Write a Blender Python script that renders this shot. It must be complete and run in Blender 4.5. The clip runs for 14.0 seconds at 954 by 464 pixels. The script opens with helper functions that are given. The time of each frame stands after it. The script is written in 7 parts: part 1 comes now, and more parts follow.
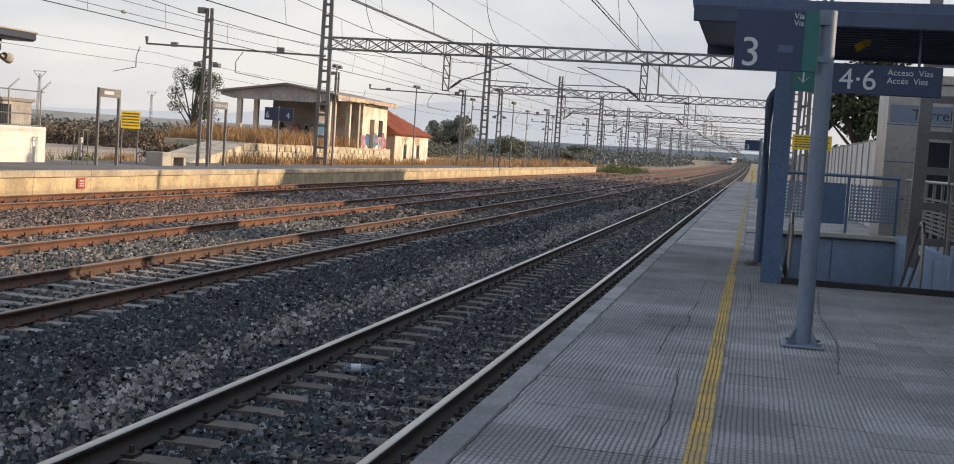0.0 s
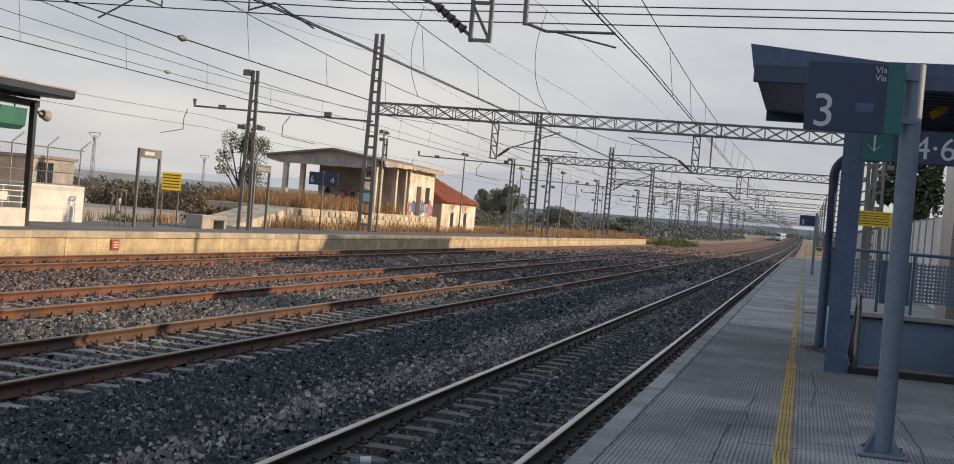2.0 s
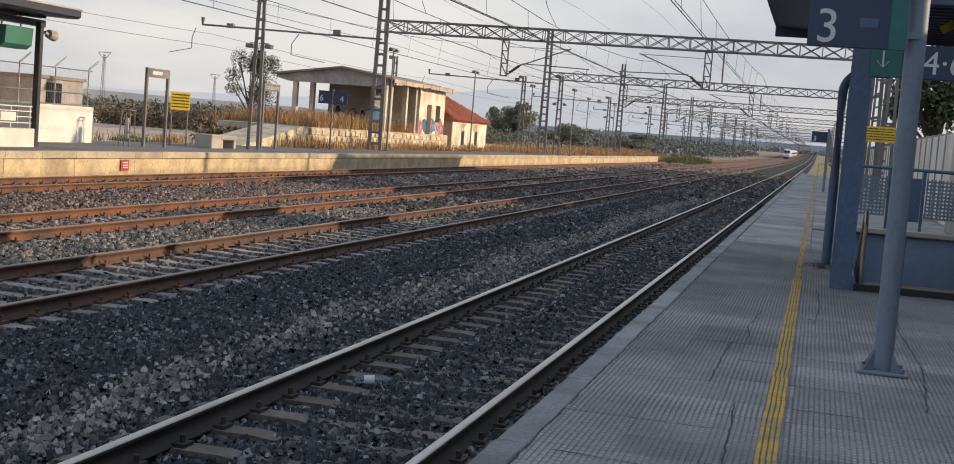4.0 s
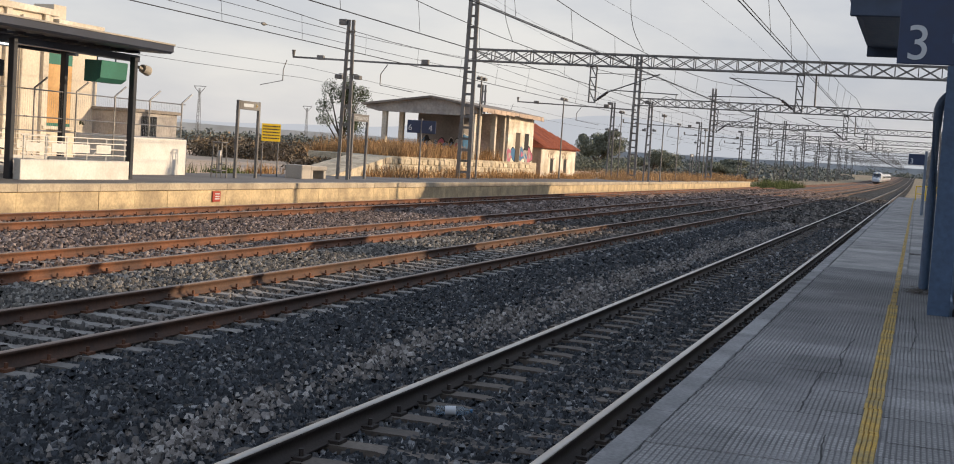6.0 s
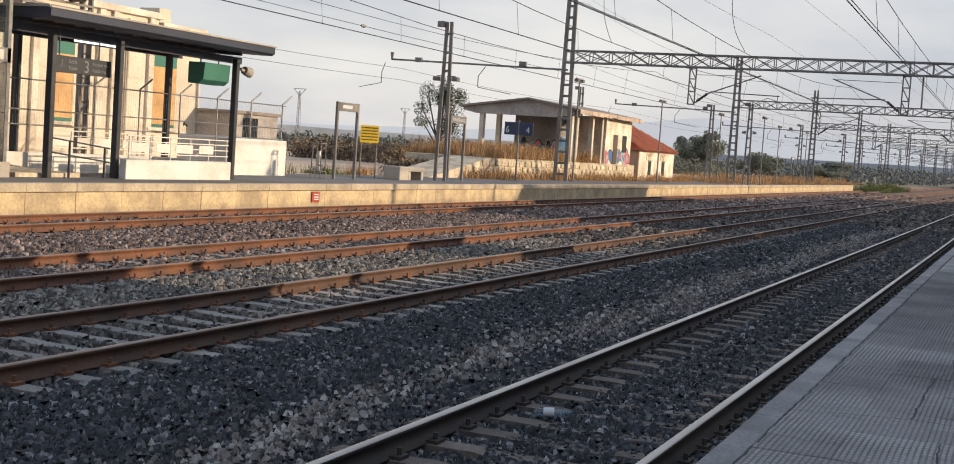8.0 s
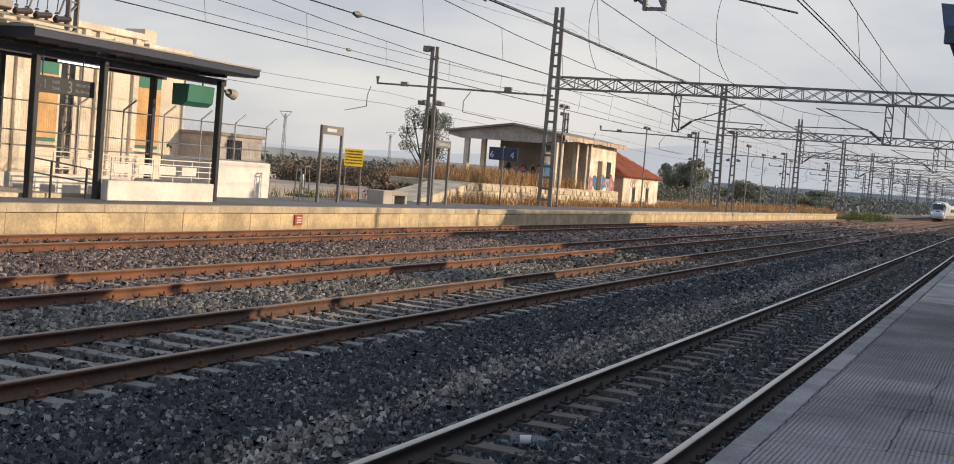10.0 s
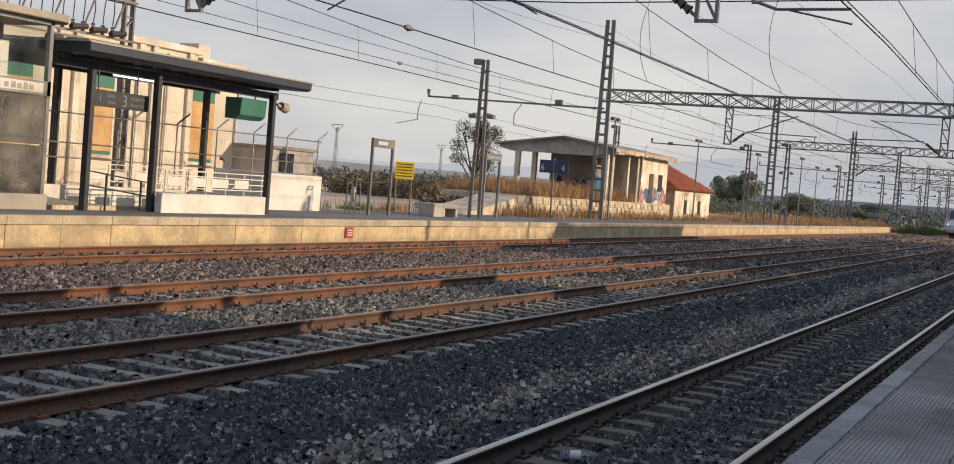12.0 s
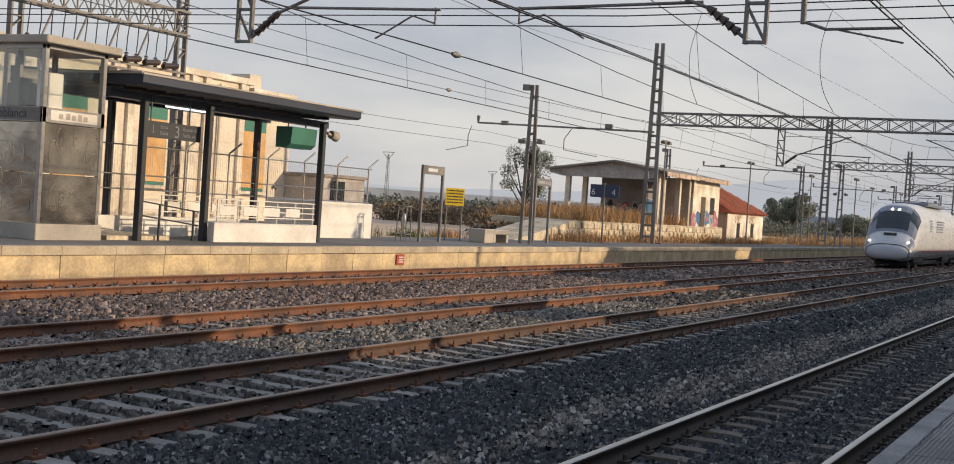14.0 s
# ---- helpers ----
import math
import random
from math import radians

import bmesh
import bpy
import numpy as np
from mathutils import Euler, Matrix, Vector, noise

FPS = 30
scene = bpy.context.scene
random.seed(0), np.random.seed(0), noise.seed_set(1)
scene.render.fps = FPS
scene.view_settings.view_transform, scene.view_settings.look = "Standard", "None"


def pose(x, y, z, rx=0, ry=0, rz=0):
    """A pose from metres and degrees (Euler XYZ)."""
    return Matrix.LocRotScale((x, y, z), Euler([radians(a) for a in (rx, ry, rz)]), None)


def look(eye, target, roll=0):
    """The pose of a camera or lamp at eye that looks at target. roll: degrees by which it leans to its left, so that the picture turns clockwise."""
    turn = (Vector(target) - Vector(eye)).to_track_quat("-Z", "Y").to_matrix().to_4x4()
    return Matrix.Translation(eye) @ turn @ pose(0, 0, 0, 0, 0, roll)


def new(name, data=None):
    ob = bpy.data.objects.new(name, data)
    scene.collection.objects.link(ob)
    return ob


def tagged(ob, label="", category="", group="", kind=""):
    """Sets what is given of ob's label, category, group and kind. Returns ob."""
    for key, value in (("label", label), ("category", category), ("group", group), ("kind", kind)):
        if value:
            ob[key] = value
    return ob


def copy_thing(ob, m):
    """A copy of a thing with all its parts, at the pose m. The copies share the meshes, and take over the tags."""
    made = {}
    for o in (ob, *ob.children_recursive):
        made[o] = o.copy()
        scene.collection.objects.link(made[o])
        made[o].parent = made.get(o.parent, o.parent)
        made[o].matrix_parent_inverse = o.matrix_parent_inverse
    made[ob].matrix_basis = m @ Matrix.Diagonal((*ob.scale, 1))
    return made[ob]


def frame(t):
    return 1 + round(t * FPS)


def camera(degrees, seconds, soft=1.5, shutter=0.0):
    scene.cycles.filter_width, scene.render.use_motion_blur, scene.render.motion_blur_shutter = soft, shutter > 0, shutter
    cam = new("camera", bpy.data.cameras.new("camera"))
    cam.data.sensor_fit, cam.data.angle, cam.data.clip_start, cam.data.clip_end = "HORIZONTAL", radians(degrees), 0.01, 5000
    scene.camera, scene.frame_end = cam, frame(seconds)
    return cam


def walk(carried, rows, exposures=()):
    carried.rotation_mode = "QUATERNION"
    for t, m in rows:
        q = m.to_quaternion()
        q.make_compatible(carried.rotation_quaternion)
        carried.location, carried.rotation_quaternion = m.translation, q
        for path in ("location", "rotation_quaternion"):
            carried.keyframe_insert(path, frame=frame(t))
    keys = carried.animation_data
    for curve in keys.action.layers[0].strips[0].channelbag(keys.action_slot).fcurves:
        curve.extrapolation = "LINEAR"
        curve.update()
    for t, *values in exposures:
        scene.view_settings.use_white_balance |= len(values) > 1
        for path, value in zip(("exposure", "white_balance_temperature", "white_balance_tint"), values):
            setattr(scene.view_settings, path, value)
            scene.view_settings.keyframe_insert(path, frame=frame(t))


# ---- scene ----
cam = camera(40.55, 14.0, soft=1.0)
PATH = [
    (0, (0.242, -0.317, 1.453), (-0.168, 1.636, 1.324), 3.67),
    (0.5, (0.227, -0.151, 1.462), (-0.207, 1.797, 1.331), 3.37),
    (1, (0.219, -0.180, 1.463), (-0.222, 1.766, 1.338), 3.51),
    (1.2, (0.122, 1.080, 1.436), (-0.335, 3.023, 1.311), 3.61),
    (1.5, (0.144, 1.100, 1.444), (-0.313, 3.044, 1.329), 3.95),
    (1.8, (0.108, 1.136, 1.454), (-0.391, 3.073, 1.422), 4.37),
    (2, (0.103, 1.092, 1.447), (-0.389, 3.030, 1.419), 4.85),
    (2.2, (0.098, 1.153, 1.437), (-0.396, 3.090, 1.388), 5.09),
    (2.5, (0.102, 1.108, 1.439), (-0.385, 3.043, 1.307), 4.91),
    (2.7, (0.112, 1.113, 1.443), (-0.371, 3.048, 1.283), 4.85),
    (4.8, (0.246, 1.222, 1.468), (-0.295, 3.142, 1.325), 3.86),
    (5, (0.262, 1.271, 1.461), (-0.302, 3.185, 1.326), 3.92),
    (5.5, (0.262, 1.290, 1.471), (-0.325, 3.198, 1.344), 3.98),
    (6, (0.215, 1.324, 1.459), (-0.422, 3.215, 1.336), 3.75),
    (6.5, (0.194, 1.351, 1.453), (-0.506, 3.220, 1.327), 3.74),
    (7, (0.189, 1.370, 1.431), (-0.561, 3.220, 1.309), 4.09),
    (7.5, (0.170, 1.389, 1.443), (-0.608, 3.227, 1.319), 3.84),
    (8, (0.152, 1.412, 1.425), (-0.624, 3.251, 1.296), 3.89),
    (8.2, (0.158, 1.417, 1.432), (-0.612, 3.258, 1.301), 3.75),
    (10.5, (0.187, 1.476, 1.440), (-0.572, 3.325, 1.360), 4.72),
    (11, (0.169, 1.489, 1.444), (-0.630, 3.321, 1.364), 4.52),
    (11.5, (0.183, 1.506, 1.451), (-0.634, 3.330, 1.370), 4.38),
    (12, (0.174, 1.508, 1.443), (-0.657, 3.326, 1.367), 4.53),
    (12.5, (0.187, 1.516, 1.456), (-0.646, 3.333, 1.387), 4.24),
    (13, (0.169, 1.546, 1.481), (-0.671, 3.361, 1.433), 4.14),
    (13.5, (0.170, 1.558, 1.452), (-0.693, 3.362, 1.409), 3.98),
    (14, (0.200, 1.563, 1.445), (-0.706, 3.345, 1.403), 3.78),
]
walk(cam, [(t, look(eye, target, roll)) for t, eye, target, roll in PATH], exposures=[(0, 0.28), (1.0, 0.27), (1.5, 0.29), (2.0, 0.03), (2.5, 0.18), (5, 0.17), (6, 0.14), (8, 0.22), (8.2, 0.22), (10.5, 0.08), (14, -0.02)])

# ---- sky and sun ----
SUN_AZ, SUN_EL = 72.0, 15.0  # degrees: clockwise from +y, above the horizon
world = bpy.data.worlds.new("world")
scene.world = world
world.use_nodes = True
wn, wl = world.node_tree.nodes, world.node_tree.links
sky = wn.new("ShaderNodeTexSky")
sky.sky_type, sky.sun_disc = "NISHITA", False
sky.sun_elevation, sky.sun_rotation = radians(SUN_EL), radians(SUN_AZ)
sky.dust_density, sky.air_density = 2.0, 1.0
tc = wn.new("ShaderNodeTexCoord")
stretch = wn.new("ShaderNodeMapping")
stretch.inputs["Scale"].default_value = (1.6, 1.6, 5.0)
cloud = wn.new("ShaderNodeTexNoise")
cloud.inputs["Scale"].default_value, cloud.inputs["Detail"].default_value = 1.7, 7.0
cloud.inputs["Roughness"].default_value = 0.55
ramp = wn.new("ShaderNodeValToRGB")
ramp.color_ramp.elements[0].position, ramp.color_ramp.elements[0].color = 0.36, (5.6, 5.8, 6.6, 1)
ramp.color_ramp.elements[1].position, ramp.color_ramp.elements[1].color = 0.68, (9.0, 8.7, 8.5, 1)
mixer = wn.new("ShaderNodeMix")
mixer.data_type = "RGBA"
mixer.inputs[0].default_value = 0.74
wl.new(tc.outputs["Generated"], stretch.inputs["Vector"])
wl.new(stretch.outputs["Vector"], cloud.inputs["Vector"])
wl.new(cloud.outputs["Fac"], ramp.inputs["Fac"])
wl.new(sky.outputs["Color"], mixer.inputs[6])
wl.new(ramp.outputs["Color"], mixer.inputs[7])
split, height = wn.new("ShaderNodeSeparateXYZ"), wn.new("ShaderNodeMapRange")
height.inputs["From Min"].default_value, height.inputs["From Max"].default_value = 0.16, 0.62
above = wn.new("ShaderNodeMix")
above.data_type = "RGBA"
above.inputs[7].default_value = (4.7, 5.7, 7.4, 1)
wl.new(tc.outputs["Generated"], split.inputs[0]), wl.new(split.outputs["Z"], height.inputs["Value"])
wl.new(height.outputs["Result"], above.inputs[0]), wl.new(mixer.outputs[2], above.inputs[6])
wl.new(above.outputs[2], wn["Background"].inputs["Color"])
wn["Background"].inputs["Strength"].default_value = 0.10
sun = new("sun", bpy.data.lights.new("sun", "SUN"))
sun.data.energy, sun.data.angle, sun.data.color = 4.6, radians(0.6), (1.0, 0.77, 0.52)
to_sun = Vector((math.sin(radians(SUN_AZ)) * math.cos(radians(SUN_EL)), math.cos(radians(SUN_AZ)) * math.cos(radians(SUN_EL)), math.sin(radians(SUN_EL))))
sun.matrix_world = look(to_sun * 300, (0, 0, 0))


# ---- materials ----
def material(name, colour, rough=0.7, metal=0.0, spread=0.25, grain=18.0, stain=1.2, bump=0.25, second=None, islands=0.0, pieces=0.0, depth=0.01):
    """A surface with colour variation at two scales, uneven gloss and fine relief, in object space."""
    m = bpy.data.materials.new(name)
    m.use_nodes = True
    n, l = m.node_tree.nodes, m.node_tree.links
    bsdf = n["Principled BSDF"]
    bsdf.inputs["Metallic"].default_value = metal
    geo = n.new("ShaderNodeNewGeometry")
    fine, broad = n.new("ShaderNodeTexNoise"), n.new("ShaderNodeTexNoise")
    for tex, scale in ((fine, grain), (broad, stain)):
        tex.inputs["Scale"].default_value, tex.inputs["Detail"].default_value = scale, 5.0
        l.new(geo.outputs["Position"], tex.inputs["Vector"])
    other = second or tuple(c * (1 - 1.3 * spread) for c in colour)
    ramp = n.new("ShaderNodeValToRGB")
    e = ramp.color_ramp.elements
    e[0].position, e[0].color = 0.34, (*other, 1)
    e[1].position, e[1].color = 0.62, (*colour, 1)
    l.new(broad.outputs["Fac"], ramp.inputs["Fac"])
    value = n.new("ShaderNodeMapRange")
    value.inputs["From Min"].default_value, value.inputs["From Max"].default_value = 0.25, 0.75
    value.inputs["To Min"].default_value, value.inputs["To Max"].default_value = 1 - spread, 1 + spread
    l.new(fine.outputs["Fac"], value.inputs["Value"])
    out = value.outputs["Result"]
    for amount, socket in ((islands, geo.outputs["Random Per Island"]), (pieces, n.new("ShaderNodeObjectInfo").outputs["Random"])):
        if amount > 1:
            power, r = n.new("ShaderNodeMath"), n.new("ShaderNodeMapRange")
            power.operation = "POWER"
            power.inputs[1].default_value = 2.6
            r.inputs["To Min"].default_value, r.inputs["To Max"].default_value = 0.4, amount
            l.new(socket, power.inputs[0]), l.new(power.outputs[0], r.inputs["Value"])
            mul = n.new("ShaderNodeMath")
            mul.operation = "MULTIPLY"
            l.new(out, mul.inputs[0]), l.new(r.outputs["Result"], mul.inputs[1])
            out = mul.outputs[0]
        elif amount:
            r = n.new("ShaderNodeMapRange")
            r.inputs["To Min"].default_value, r.inputs["To Max"].default_value = 1 - amount, 1 + amount
            l.new(socket, r.inputs["Value"])
            mul = n.new("ShaderNodeMath")
            mul.operation = "MULTIPLY"
            l.new(out, mul.inputs[0]), l.new(r.outputs["Result"], mul.inputs[1])
            out = mul.outputs[0]
    scaled = n.new("ShaderNodeVectorMath")
    scaled.operation = "SCALE"
    l.new(ramp.outputs["Color"], scaled.inputs[0]), l.new(out, scaled.inputs["Scale"])
    l.new(scaled.outputs["Vector"], bsdf.inputs["Base Color"])
    gloss = n.new("ShaderNodeMapRange")
    gloss.inputs["To Min"].default_value, gloss.inputs["To Max"].default_value = max(0.05, rough - 0.12), min(1, rough + 0.12)
    l.new(fine.outputs["Fac"], gloss.inputs["Value"]), l.new(gloss.outputs["Result"], bsdf.inputs["Roughness"])
    if bump:
        b = n.new("ShaderNodeBump")
        b.inputs["Strength"].default_value, b.inputs["Distance"].default_value = bump, depth
        l.new(fine.outputs["Fac"], b.inputs["Height"]), l.new(b.outputs["Normal"], bsdf.inputs["Normal"])
    return m


def crushed(name, stops, rough=0.8):
    """Crushed stone: every stone takes a tone of its own, with grain and rough breaks."""
    m = material(name, (0.5, 0.5, 0.5), rough, spread=0.3, grain=60, bump=0.5, depth=0.012)
    n, l = m.node_tree.nodes, m.node_tree.links
    tone, geo, scaled = n.new("ShaderNodeValToRGB"), n.new("ShaderNodeNewGeometry"), n.new("ShaderNodeVectorMath")
    e = tone.color_ramp.elements
    while len(e) < len(stops):
        e.new(0.5)
    for k, (at, c) in enumerate(stops):
        e[k].position, e[k].color = at, (*c, 1)
    scaled.operation = "SCALE"
    l.new(geo.outputs["Random Per Island"], tone.inputs["Fac"]), l.new(tone.outputs["Color"], scaled.inputs[0])
    l.new(n["Map Range"].outputs["Result"], scaled.inputs["Scale"])
    l.new(scaled.outputs["Vector"], n["Principled BSDF"].inputs["Base Color"])
    return m


def glowing(name, colour, strength):
    m = bpy.data.materials.new(name)
    m.use_nodes = True
    b = m.node_tree.nodes["Principled BSDF"]
    b.inputs["Base Color"].default_value, b.inputs["Emission Color"].default_value = (0.02, 0.02, 0.02, 1), (*colour, 1)
    b.inputs["Emission Strength"].default_value = strength
    return m


def clear_glass(name, tint=(0.8, 0.86, 0.88), rough=0.04, shine=0.1):
    m = bpy.data.materials.new(name)
    m.use_nodes = True
    n, l = m.node_tree.nodes, m.node_tree.links
    n.remove(n["Principled BSDF"])
    gloss, see, mix = n.new("ShaderNodeBsdfGlossy"), n.new("ShaderNodeBsdfTransparent"), n.new("ShaderNodeMixShader")
    gloss.inputs["Roughness"].default_value = rough
    see.inputs["Color"].default_value = (*tint, 1)
    mix.inputs[0].default_value = shine
    l.new(see.outputs[0], mix.inputs[1]), l.new(gloss.outputs[0], mix.inputs[2])
    l.new(mix.outputs[0], n["Material Output"].inputs["Surface"])
    return m


def notched(m, period=0.05, strength=0.6):
    """Adds shallow notches that run across, at a fixed spacing."""
    n, l = m.node_tree.nodes, m.node_tree.links
    geo, wave, b = n.new("ShaderNodeNewGeometry"), n.new("ShaderNodeTexWave"), n.new("ShaderNodeBump")
    wave.bands_direction, wave.wave_profile = "Y", "SAW"
    wave.inputs["Scale"].default_value, wave.inputs["Distortion"].default_value = 0.314 / period, 0.6
    wave.inputs["Detail"].default_value = 2.0
    b.inputs["Strength"].default_value, b.inputs["Distance"].default_value = strength, 0.006
    old = n["Bump"]
    l.new(geo.outputs["Position"], wave.inputs["Vector"]), l.new(wave.outputs["Fac"], b.inputs["Height"])
    l.new(old.outputs["Normal"], b.inputs["Normal"]), l.new(b.outputs["Normal"], n["Principled BSDF"].inputs["Normal"])


